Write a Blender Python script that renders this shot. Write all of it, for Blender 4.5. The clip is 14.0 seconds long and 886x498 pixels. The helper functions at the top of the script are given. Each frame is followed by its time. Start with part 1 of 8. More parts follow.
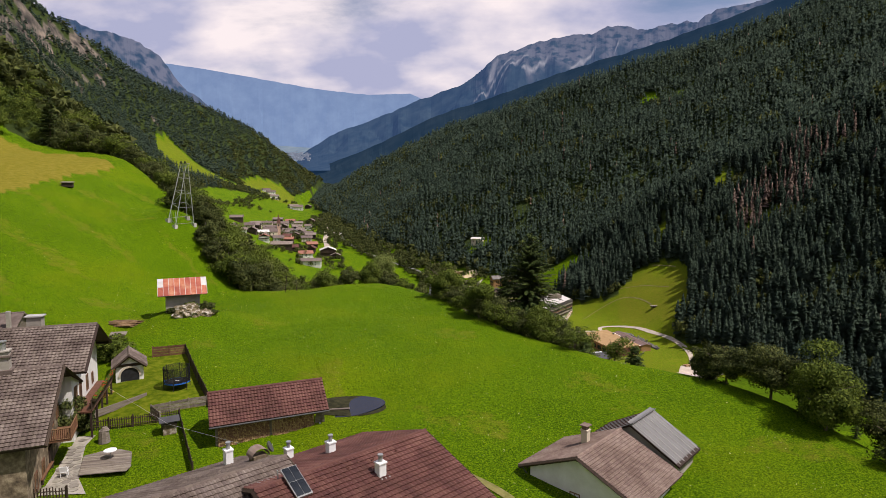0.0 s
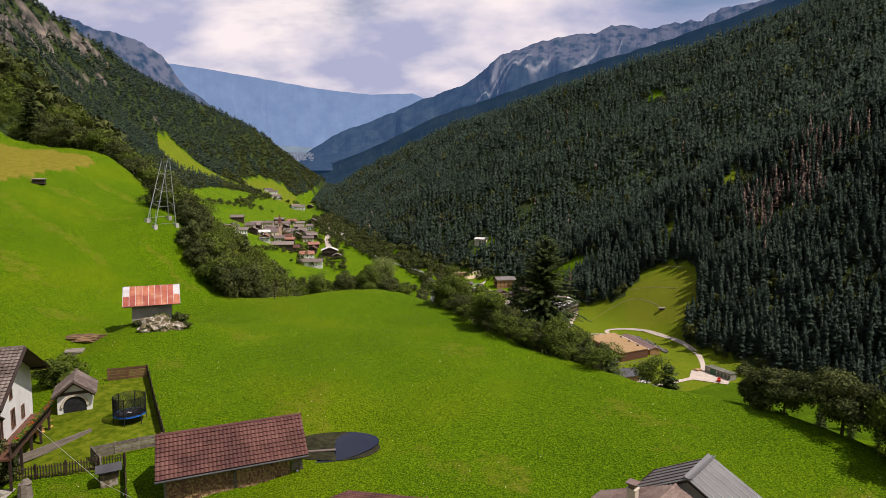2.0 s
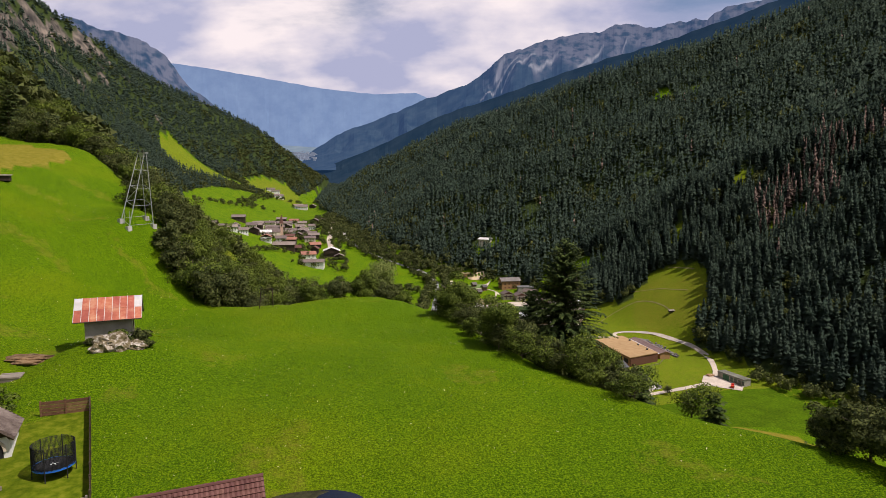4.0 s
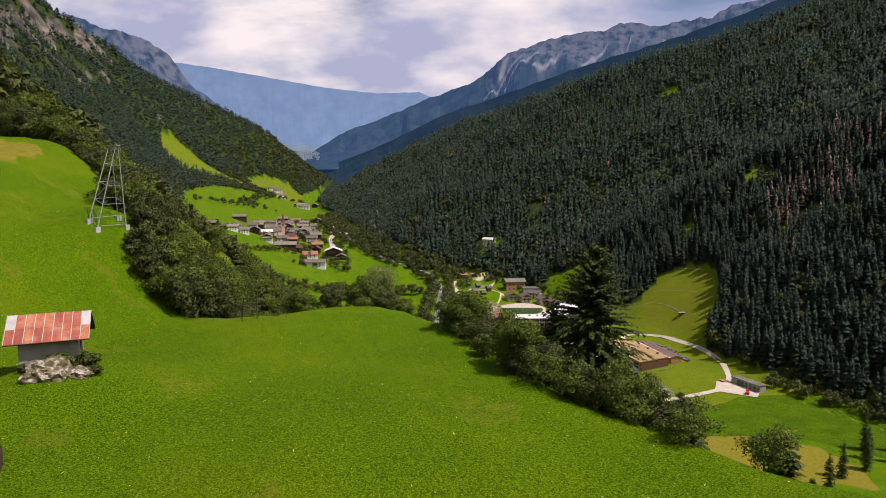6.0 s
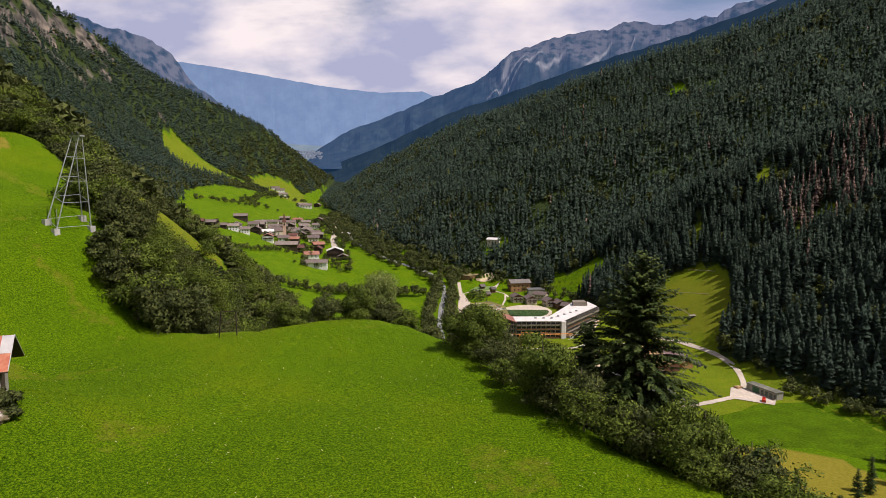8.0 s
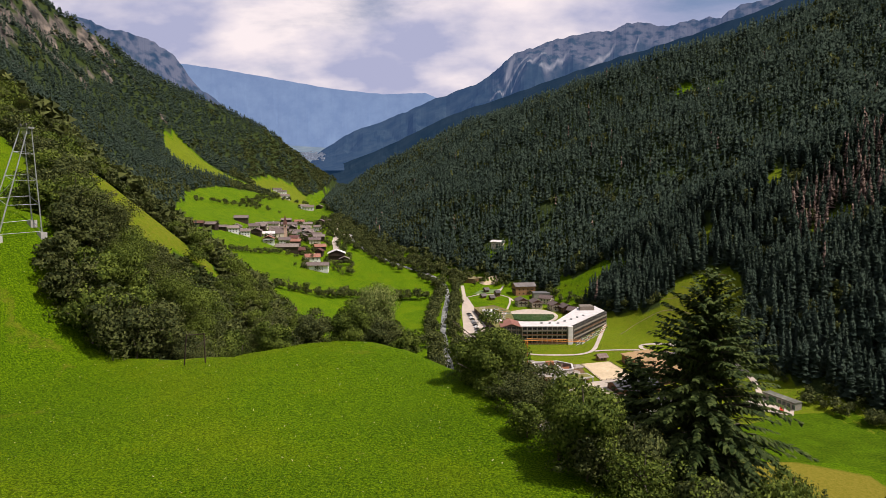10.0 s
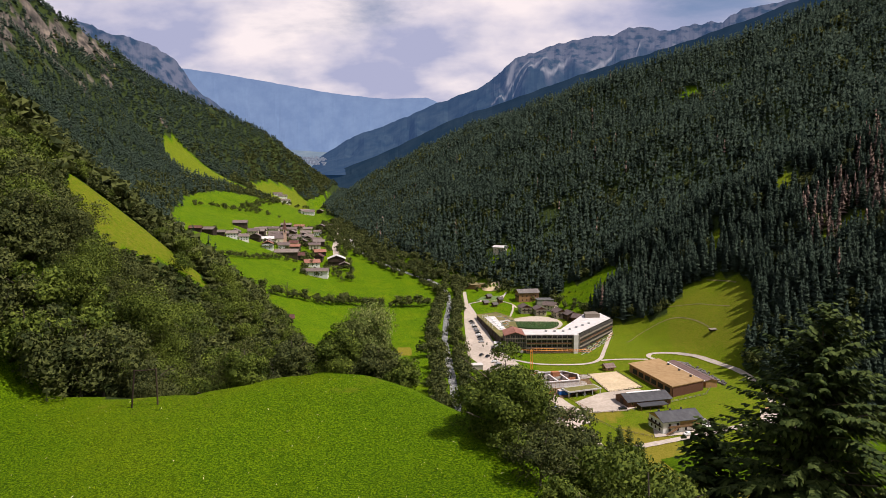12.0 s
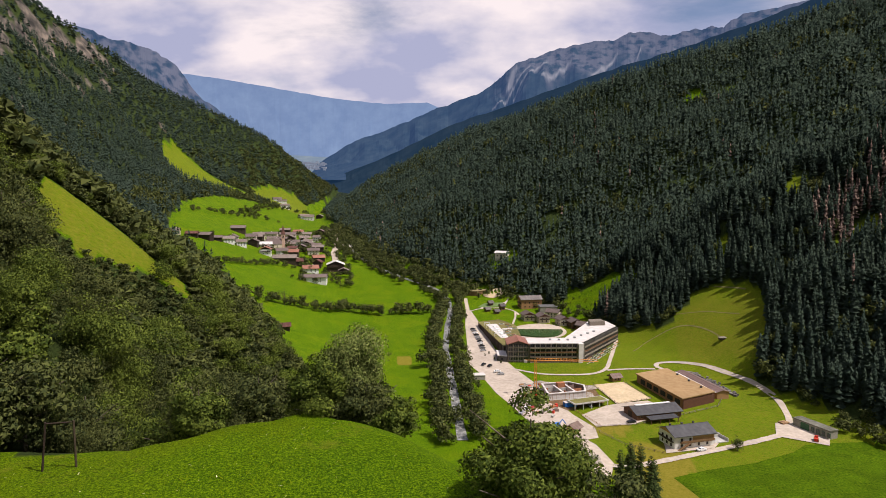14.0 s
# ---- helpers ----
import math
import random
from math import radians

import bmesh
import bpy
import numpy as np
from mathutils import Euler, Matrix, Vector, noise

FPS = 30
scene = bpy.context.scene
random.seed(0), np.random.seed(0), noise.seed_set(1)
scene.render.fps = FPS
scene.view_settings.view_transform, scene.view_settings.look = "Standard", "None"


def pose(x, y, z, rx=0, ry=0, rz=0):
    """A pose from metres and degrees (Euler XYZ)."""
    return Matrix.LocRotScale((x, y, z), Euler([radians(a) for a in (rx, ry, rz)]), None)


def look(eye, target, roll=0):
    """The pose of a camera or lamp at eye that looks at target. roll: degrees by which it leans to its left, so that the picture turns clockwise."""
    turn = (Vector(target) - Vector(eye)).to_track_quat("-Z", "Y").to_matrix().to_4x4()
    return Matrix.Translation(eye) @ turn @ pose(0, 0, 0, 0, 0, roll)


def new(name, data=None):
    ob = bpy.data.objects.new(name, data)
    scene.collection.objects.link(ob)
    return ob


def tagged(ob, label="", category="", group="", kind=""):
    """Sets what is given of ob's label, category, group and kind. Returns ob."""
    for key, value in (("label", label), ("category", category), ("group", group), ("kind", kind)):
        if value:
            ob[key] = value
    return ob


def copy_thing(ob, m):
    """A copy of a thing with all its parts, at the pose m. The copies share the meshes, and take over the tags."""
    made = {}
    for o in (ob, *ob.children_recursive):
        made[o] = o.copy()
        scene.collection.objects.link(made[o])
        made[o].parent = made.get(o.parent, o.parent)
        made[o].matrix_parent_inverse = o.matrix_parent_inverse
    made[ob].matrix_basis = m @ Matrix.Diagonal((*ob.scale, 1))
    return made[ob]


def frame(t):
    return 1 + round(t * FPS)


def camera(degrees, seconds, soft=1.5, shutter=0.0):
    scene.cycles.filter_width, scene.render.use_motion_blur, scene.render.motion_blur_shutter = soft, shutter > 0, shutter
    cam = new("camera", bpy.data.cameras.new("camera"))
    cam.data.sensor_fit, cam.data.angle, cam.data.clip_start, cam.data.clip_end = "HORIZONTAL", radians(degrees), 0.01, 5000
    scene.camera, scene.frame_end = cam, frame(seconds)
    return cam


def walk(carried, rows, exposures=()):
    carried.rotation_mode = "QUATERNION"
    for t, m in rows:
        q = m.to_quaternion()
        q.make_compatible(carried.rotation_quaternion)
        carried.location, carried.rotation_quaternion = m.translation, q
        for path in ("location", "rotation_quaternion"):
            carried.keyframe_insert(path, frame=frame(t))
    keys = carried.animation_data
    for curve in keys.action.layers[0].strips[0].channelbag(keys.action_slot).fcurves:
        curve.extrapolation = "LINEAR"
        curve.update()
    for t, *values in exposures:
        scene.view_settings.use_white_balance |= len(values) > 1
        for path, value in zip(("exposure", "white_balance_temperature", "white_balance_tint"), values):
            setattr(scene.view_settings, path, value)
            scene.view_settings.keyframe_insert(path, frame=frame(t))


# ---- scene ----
cam = camera(74.8, 14.0, soft=0.7)
# seconds, eye x y z, heading, pitch, lean
PATH_ROWS = [
    (0.0, 0.00, 0.00, 0.00, 0.00, -5.00, -0.00),
    (0.5, -0.04, 2.56, -0.12, 0.06, -5.00, 0.00),
    (1.0, -0.12, 5.18, -0.23, 0.12, -5.00, 0.01),
    (1.5, -0.23, 7.78, -0.33, 0.20, -5.01, 0.01),
    (2.0, -0.28, 10.44, -0.40, 0.27, -5.00, 0.01),
    (2.5, -0.31, 13.09, -0.51, 0.36, -5.00, 0.01),
    (3.0, -0.34, 15.80, -0.57, 0.45, -5.00, 0.01),
    (5.5, -0.86, 29.54, -0.88, 0.84, -5.06, -0.01),
    (6.0, -1.06, 32.37, -0.95, 0.92, -5.07, -0.02),
    (6.5, -1.28, 35.21, -1.00, 1.00, -5.08, -0.03),
    (7.0, -1.51, 38.09, -1.03, 1.07, -5.09, -0.04),
    (7.5, -1.74, 40.96, -1.10, 1.13, -5.10, -0.06),
    (8.0, -1.99, 43.82, -1.19, 1.20, -5.11, -0.07),
    (10.5, -2.81, 58.15, -1.19, 1.53, -4.86, -0.06),
    (11.0, -2.97, 60.88, -1.15, 1.57, -4.76, -0.06),
    (11.5, -3.11, 63.60, -1.10, 1.59, -4.65, -0.06),
    (12.0, -3.22, 66.38, -1.07, 1.61, -4.50, -0.06),
    (12.5, -3.33, 69.21, -1.05, 1.63, -4.34, -0.06),
    (13.0, -3.44, 72.07, -1.06, 1.66, -4.18, -0.05),
    (13.5, -3.57, 74.93, -1.12, 1.67, -4.08, -0.05),
    (14.0, -3.70, 77.80, -1.22, 1.67, -4.01, -0.03),
]
walk(cam, [(t, pose(x, y, z, 90 + pitch, lean, yaw)) for t, x, y, z, yaw, pitch, lean in PATH_ROWS], exposures=[(0.0, 0.15, 6500, 17), (14.0, 0.15, 6500, 17)])

# ---- world and sun ----
SUN_EL, SUN_AZ = 59.0, 108.0        # degrees; azimuth clockwise from straight ahead (+y)
SUN_DIR = Vector((math.cos(radians(SUN_EL)) * math.sin(radians(SUN_AZ)), math.cos(radians(SUN_EL)) * math.cos(radians(SUN_AZ)), math.sin(radians(SUN_EL))))


def make_world():
    w = bpy.data.worlds.new("sky")
    w.use_nodes = True
    scene.world = w
    nt = w.node_tree
    nt.nodes.clear()
    N, L = nt.nodes.new, nt.links.new
    out, bg = N("ShaderNodeOutputWorld"), N("ShaderNodeBackground")
    sky = N("ShaderNodeTexSky")
    sky.sky_type, sky.sun_disc = "NISHITA", False
    sky.sun_elevation, sky.sun_rotation = radians(SUN_EL), radians(SUN_AZ)
    sky.altitude, sky.air_density, sky.dust_density = 1200, 1.0, 1.5
    # cloud cover: a layer seen in perspective, in two sizes
    co, sep = N("ShaderNodeTexCoord"), N("ShaderNodeSeparateXYZ")
    L(co.outputs["Generated"], sep.inputs[0])
    lift = N("ShaderNodeMath"); lift.operation = "ADD"; lift.inputs[1].default_value = 0.42
    L(sep.outputs[2], lift.inputs[0])
    comb = N("ShaderNodeCombineXYZ")
    for i in range(2):
        d = N("ShaderNodeMath"); d.operation = "DIVIDE"
        L(sep.outputs[i], d.inputs[0]); L(lift.outputs[0], d.inputs[1]); L(d.outputs[0], comb.inputs[i])
    scale = N("ShaderNodeMapping"); scale.inputs["Location"].default_value = (0.55, 0.2, 0.0)
    scale.inputs["Scale"].default_value = (0.8, 1.1, 1.0)
    L(comb.outputs[0], scale.inputs[0])
    big = N("ShaderNodeTexNoise"); big.inputs["Scale"].default_value = 2.3; big.inputs["Detail"].default_value = 9; big.inputs["Roughness"].default_value = 0.58; big.inputs["Distortion"].default_value = 0.25
    L(scale.outputs[0], big.inputs[0])
    ramp = N("ShaderNodeValToRGB"); ramp.color_ramp.elements[0].position, ramp.color_ramp.elements[1].position = 0.30, 0.56
    ramp.color_ramp.interpolation = "EASE"
    open_ = N("ShaderNodeMath"); open_.operation = "MULTIPLY_ADD"; open_.inputs[1].default_value, open_.inputs[2].default_value = -0.34, 0.17
    L(sep.outputs[2], open_.inputs[0])
    thin = N("ShaderNodeMath"); thin.operation = "ADD"; L(big.outputs[0], thin.inputs[0]); L(open_.outputs[0], thin.inputs[1])
    L(thin.outputs[0], ramp.inputs[0])
    tone = N("ShaderNodeTexNoise"); tone.inputs["Scale"].default_value = 3.4; tone.inputs["Detail"].default_value = 8
    L(scale.outputs[0], tone.inputs[0])
    cloud = N("ShaderNodeValToRGB")
    cloud.color_ramp.elements[0].position, cloud.color_ramp.elements[1].position = 0.40, 0.60
    cloud.color_ramp.elements[0].color = (4.3, 4.6, 6.3, 1)
    cloud.color_ramp.elements[1].color = (9.8, 9.0, 8.8, 1)
    L(tone.outputs[0], cloud.inputs[0])
    mix = N("ShaderNodeMix"); mix.data_type = "RGBA"
    L(ramp.outputs[0], mix.inputs[0]); L(sky.outputs[0], mix.inputs[6]); L(cloud.outputs[0], mix.inputs[7])
    L(mix.outputs[2], bg.inputs[0])
    bg.inputs[1].default_value = 0.088
    L(bg.outputs[0], out.inputs[0])


make_world()
sun = new("sun", bpy.data.lights.new("sun", "SUN"))
sun.data.energy, sun.data.angle, sun.data.color = 4.4, radians(0.6), (1.0, 0.95, 0.86)
sun.matrix_world = look(SUN_DIR * 1000, (0, 0, 0))

# ---- the lie of the land ----
RIM = [(46, -160), (41, 0), (38, 42), (37.5, 52), (34.5, 60), (31, 65), (26, 70), (21, 73), (8, 86), (1.5, 101), (-4, 114), (-10, 121), (-17, 124), (-27, 116),
       (-42, 117), (-58, 137), (-97, 168), (-340, 250), (-340, -160)]
FOOT_R = [(-300, 330), (200, 235), (350, 184), (385, 167), (450, 150), (620, 85), (733, -34), (830, -110), (1100, -215), (1300, -290), (1700, -390), (3000, -630), (5200, -1000)]
FOOT_L = [(-300, 60), (150, 40), (300, -30), (450, -75), (640, -120), (760, -190), (900, -250), (1100, -300), (1300, -335), (1700, -440), (2300, -490), (3000, -560), (5200, -900)]
FLOOR = [(-300, -110), (340, -106), (460, -104), (550, -101), (650, -94), (760, -74), (850, -62), (1000, -50), (1150, -38), (1600, -12), (2200, 36), (2500, 70), (3000, 76), (4000, 80), (5200, 90)]
CREST_L = [(0, 545), (1150, 545), (1300, 470), (1500, 390), (1700, 336), (1955, 280), (2125, 236), (2295, 140), (2465, 80), (2700, 78), (5200, 95)]
CREST_R = [(600, 396), (787, 268), (838, 241), (900, 203), (961, 160), (1035, 140), (1146, 134), (1260, 113), (1342, 84), (1450, 8), (1700, -22), (2200, 14), (2500, 46), (3000, 80), (4000, 84), (5200, 94)]


def along(table, y):
    """Reads a table of (y, value), rounded off a little between its rows."""
    ys, vs = zip(*table)
    return (np.interp(y - 25, ys, vs) + np.interp(y, ys, vs) + np.interp(y + 25, ys, vs)) / 3


def waves(x, y, size, seed, octaves=3):
    """Soft uneven waves between about -1 and 1, of the given size in metres."""
    rng = np.random.RandomState(seed)
    out, amp, total = 0 * x, 1.0, 0.0
    for _ in range(octaves):
        for _ in range(4):
            a, p = rng.uniform(0, 2 * np.pi), rng.uniform(0, 2 * np.pi)
            k = 2 * np.pi / size * rng.uniform(0.7, 1.4)
            out = out + amp * np.sin(k * (x * np.cos(a) + y * np.sin(a)) + p + 0.8 * np.sin(0.43 * k * (x * np.sin(a) - y * np.cos(a)) + 2 * p)) * 0.4
        total += amp
        size, amp = size / 2.1, amp * 0.5
    return out / total


def beyond(x, y, ring):
    """Metres by which a place lies outside the ring of points (0 within)."""
    best, inside = np.full(np.shape(x), 1e9), np.zeros(np.shape(x), bool)
    for (ax, ay), (bx, by) in zip(ring, ring[1:] + ring[:1]):
        dx, dy = bx - ax, by - ay
        s = np.clip(((x - ax) * dx + (y - ay) * dy) / (dx * dx + dy * dy), 0, 1)
        best = np.minimum(best, np.hypot(x - ax - s * dx, y - ay - s * dy))
        cross = (ay > y) != (by > y)
        inside ^= cross & (x < ax + (y - ay) * dx / (dy if dy else 1e-9))
    return np.where(inside, 0.0, best), inside


def off_line(x, y, table):
    """Metres from a line given as (y, x) rows; positive to its right."""
    best = np.full(np.shape(x), 1e9)
    for (ay, ax), (by, bx) in zip(table, table[1:]):
        dx, dy = bx - ax, by - ay
        s = np.clip(((x - ax) * dx + (y - ay) * dy) / (dx * dx + dy * dy), 0, 1)
        best = np.minimum(best, np.hypot(x - ax - s * dx, y - ay - s * dy))
    return best * np.where(x > along(table, y), 1, -1)


def smax(a, b, k):
    d = np.clip(0.5 + 0.5 * (a - b) / k, 0, 1)
    return b * (1 - d) + a * d + k * d * (1 - d)


def ramp01(v, a, b):
    s = np.clip((v - a) / (b - a), 0, 1)
    return s * s * (3 - 2 * s)


def terrace(x, y):
    """The meadow on which the farms stand, and the hillside above it."""
    up = np.maximum(0, -44 - x)
    side = ramp01(-x, 40, 62)
    z = -19.2 + 0.42 * up - 0.32 * smax(up - 41, 0 * up, 8) + side * (2.2 + 0.16 * (np.clip(y, -60, 230) - 100))
    z = z - 1.4 * ramp01(x, -5, 26) + 1.6 * np.exp(-((x + 16) / 14) ** 2 - ((y - 118) / 11) ** 2)
    z = z - (2.9 * ramp01(74 - y, 0, 34) + 4.0 * ramp01(43 - y, 0, 16) * ramp01(x, -22, -10)) * (1 - side) + 2.8 * np.exp(-((x + 37) / 9) ** 2 - ((y - 84) / 9) ** 2)
    z = z + 4.6 * np.exp(-((x + 55) / 9) ** 2 - ((y - 126) / 10) ** 2)
    w = np.exp(-(((x + 9) / 6.0) ** 2 + ((y - 57) / 5.2) ** 2) ** 2)
    z = z * (1 - w) - 20.95 * w
    return z + (1 - w) * 0.25 * waves(x, y, 19, 3) + 0.5 * waves(x, y, 55, 4)


def valley(x, y):
    floor = along(FLOOR, y)
    ur = off_line(x, y, FOOT_R)
    ul = (along(FOOT_L, y) - x) * 0.94
    z = floor + 0.74 * smax(ur, 0 * ur, 12)
    ul = smax(ul, 0 * ul, 25)
    z = z + 0.40 * ul + 0.82 * smax(ul - np.interp(y, (1300, 1900, 2100), (260, 90, 15)), 0 * ul, 60)
    z = z + ramp01(ur, 10, 120) * (9 * waves(x, y, 150, 5) + 3 * waves(x, y, 45, 6))
    z = z + ramp01(ul, 40, 300) * (12 * waves(x, y, 210, 7)) + ramp01(ul, 330, 520) * (26 * waves(x, y, 120, 8, 4))
    top_r = along(CREST_R, y) + 5 * waves(x, y, 120, 9)
    top_l = along(CREST_L, y) + 50 * waves(x, y, 300, 10) * ramp01(-y, -1600, -1200)
    return -smax(-z, -np.where(x > (along(FOOT_R, y) + along(FOOT_L, y)) / 2, top_r, top_l), 16)


def height(x, y):
    x, y = np.asarray(x, float), np.asarray(y, float)
    out, _ = beyond(x, y, RIM)
    spur = terrace(x, y) - (0.78 + 0.27 * ramp01(-x, 40, 75)) * (np.sqrt(out * out + 9) - 3) + ramp01(out, 3, 25) * 1.5 * waves(x, y, 30, 11)
    side = 6 + 0.8 * np.minimum(-118 - x, 70) + 0.45 * np.maximum(0, -188 - x) - 0.456 * (y - 240) - 0.5 * np.maximum(0, 234 - y)
    return smax(smax(valley(x, y), spur, 4), side, 8)


def ground_at(x, y):
    return float(height(x, y))


# ---- materials ----
def material(name, colors, size=1.0, rough=0.8, metal=0.0, bump=0.0, bump_size=None, stretch=(1, 1, 1), vary=0.0, space="Object", spec=0.3, detail=6, blotch=0.0):
    """A surface whose colour wanders between colours in patches of about size metres, with fine relief, a second, larger blotching and variation from piece to piece."""
    m = bpy.data.materials.new(name)
    m.use_nodes = True
    nt = m.node_tree
    N, L = nt.nodes.new, nt.links.new
    b = nt.nodes["Principled BSDF"]
    b.inputs["Roughness"].default_value, b.inputs["Metallic"].default_value, b.inputs["Specular IOR Level"].default_value = rough, metal, spec
    co, mp = N("ShaderNodeTexCoord"), N("ShaderNodeMapping")
    mp.inputs["Scale"].default_value = tuple(s / size for s in stretch)
    L(co.outputs[space], mp.inputs[0])
    nz = N("ShaderNodeTexNoise"); nz.inputs["Scale"].default_value = 1.0; nz.inputs["Detail"].default_value = detail; nz.inputs["Roughness"].default_value = 0.62
    L(mp.outputs[0], nz.inputs[0])
    rp = N("ShaderNodeValToRGB")
    el = rp.color_ramp.elements
    n = len(colors)
    for i, c in enumerate(colors):
        p = 0.33 + 0.34 * i / max(1, n - 1)
        e = el[i] if i < 2 else el.new(p)
        e.position, e.color = p, (*c, 1)
    L(nz.outputs[0], rp.inputs[0])
    last = rp.outputs[0]
    if blotch or vary:
        hs = N("ShaderNodeHueSaturation")
        L(last, hs.inputs["Color"])
        last = hs.outputs[0]
        val = None
        if blotch:
            n2 = N("ShaderNodeTexNoise"); n2.inputs["Scale"].default_value = 0.13 / size; n2.inputs["Detail"].default_value = 3
            L(co.outputs[space], n2.inputs[0])
            mr = N("ShaderNodeMapRange"); mr.inputs[1].default_value, mr.inputs[2].default_value, mr.inputs[3].default_value, mr.inputs[4].default_value = 0.3, 0.7, 1 - blotch, 1 + blotch
            L(n2.outputs[0], mr.inputs[0]); val = mr.outputs[0]
        if vary:
            oi = N("ShaderNodeObjectInfo"); ge = N("ShaderNodeNewGeometry")
            ad = N("ShaderNodeMath"); ad.operation = "ADD"; L(oi.outputs["Random"], ad.inputs[0]); L(ge.outputs["Random Per Island"], ad.inputs[1])
            fr = N("ShaderNodeMath"); fr.operation = "FRACT"; L(ad.outputs[0], fr.inputs[0])
            m2 = N("ShaderNodeMapRange"); m2.inputs[3].default_value, m2.inputs[4].default_value = 1 - vary, 1 + vary
            L(fr.outputs[0], m2.inputs[0])
            m3 = N("ShaderNodeMapRange"); m3.inputs[3].default_value, m3.inputs[4].default_value = 0.5 - 0.06 * vary, 0.5 + 0.06 * vary
            L(fr.outputs[0], m3.inputs[0]); L(m3.outputs[0], hs.inputs["Hue"])
            if val:
                mu = N("ShaderNodeMath"); mu.operation = "MULTIPLY"; L(val, mu.inputs[0]); L(m2.outputs[0], mu.inputs[1]); val = mu.outputs[0]
            else:
                val = m2.outputs[0]
        L(val, hs.inputs["Value"])
    L(last, b.inputs["Base Color"])
    if bump:
        bs = bump_size or size * 0.35
        n3 = N("ShaderNodeTexNoise"); n3.inputs["Scale"].default_value = 1 / bs; n3.inputs["Detail"].default_value = 5
        L(co.outputs[space], n3.inputs[0])
        bp = N("ShaderNodeBump"); bp.inputs["Strength"].default_value = 0.8; bp.inputs["Distance"].default_value = bump
        L(n3.outputs[0], bp.inputs["Height"]); L(bp.outputs[0], b.inputs["Normal"])
    return m


def ground_material():
    """Meadow, wood floor, bare rock, dry grass and gravel, told apart by the land-cover layers of the mesh."""
    m = bpy.data.materials.new("land")
    m.use_nodes = True
    nt = m.node_tree
    N, L = nt.nodes.new, nt.links.new
    b = nt.nodes["Principled BSDF"]
    b.inputs["Roughness"].default_value, b.inputs["Specular IOR Level"].default_value = 0.95, 0.05
    co = N("ShaderNodeTexCoord")

    def nz(scale, detail=6, rough=0.65, stretch=None):
        n = N("ShaderNodeTexNoise"); n.inputs["Scale"].default_value = scale; n.inputs["Detail"].default_value = detail; n.inputs["Roughness"].default_value = rough
        if stretch:
            mp = N("ShaderNodeMapping"); mp.inputs["Scale"].default_value = stretch; mp.inputs["Rotation"].default_value = (0, 0, 0.5)
            L(co.outputs["Object"], mp.inputs[0]); L(mp.outputs[0], n.inputs[0])
        else:
            L(co.outputs["Object"], n.inputs[0])
        return n.outputs[0]

    def ramp(src, *stops):
        r = N("ShaderNodeValToRGB")
        for i, (p, c) in enumerate(stops):
            e = r.color_ramp.elements[i] if i < 2 else r.color_ramp.elements.new(p)
            e.position, e.color = p, (*c, 1)
        L(src, r.inputs[0])
        return r.outputs[0]

    def mix(f, a, c, kind="MIX"):
        x = N("ShaderNodeMix"); x.data_type = "RGBA"; x.blend_type = kind
        if isinstance(f, float):
            x.inputs[0].default_value = f
        else:
            L(f, x.inputs[0])
        L(a, x.inputs[6]); L(c, x.inputs[7])
        return x.outputs[2]

    blades = ramp(nz(6.5, 8, 0.80), (0.41, (0.012, 0.036, 0.0005)), (0.50, (0.070, 0.142, 0.001)), (0.59, (0.21, 0.31, 0.003)))
    fields = ramp(nz(0.055, 5, 0.6), (0.34, (0.030, 0.084, 0.001)), (0.5, (0.068, 0.132, 0.001)), (0.66, (0.145, 0.176, 0.003)))
    meadow = mix(0.30, blades, fields)
    dry = ramp(nz(0.9, 7), (0.3, (0.150, 0.142, 0.010)), (0.7, (0.25, 0.203, 0.030)))
    floor_ = ramp(nz(0.35, 6), (0.3, (0.018, 0.030, 0.008)), (0.7, (0.050, 0.070, 0.018)))
    rock = ramp(nz(0.05, 9, 0.7, (1, 1, 0.35)), (0.36, (0.035, 0.033, 0.030)), (0.5, (0.105, 0.090, 0.076)), (0.64, (0.23, 0.185, 0.145)))
    gravel = ramp(nz(0.7, 7), (0.3, (0.42, 0.38, 0.33)), (0.7, (0.62, 0.58, 0.52)))
    at = N("ShaderNodeAttribute"); at.attribute_name = "cover"
    sp = N("ShaderNodeSeparateColor"); L(at.outputs["Color"], sp.inputs[0])
    edge = nz(0.8, 5)

    def soft(channel):
        a = N("ShaderNodeMath"); a.operation = "MULTIPLY_ADD"; a.inputs[1].default_value = 0.5; a.inputs[2].default_value = -0.25
        L(edge, a.inputs[0])
        s = N("ShaderNodeMath"); s.operation = "ADD"; L(channel, s.inputs[0]); L(a.outputs[0], s.inputs[1])
        r = N("ShaderNodeMapRange"); r.inputs[1].default_value, r.inputs[2].default_value = 0.35, 0.65
        L(s.outputs[0], r.inputs[0])
        return r.outputs[0]

    c = mix(soft(sp.outputs[2]), meadow, dry)
    c = mix(soft(sp.outputs[0]), c, floor_)
    c = mix(soft(sp.outputs[1]), c, rock)
    c = mix(soft(at.outputs["Alpha"]), c, gravel)
    L(c, b.inputs["Base Color"])
    bp = N("ShaderNodeBump"); bp.inputs["Strength"].default_value = 0.9; bp.inputs["Distance"].default_value = 0.32
    L(nz(3.2, 8, 0.75), bp.inputs["Height"]); L(bp.outputs[0], b.inputs["Normal"])
    return m


LAND = ground_material()


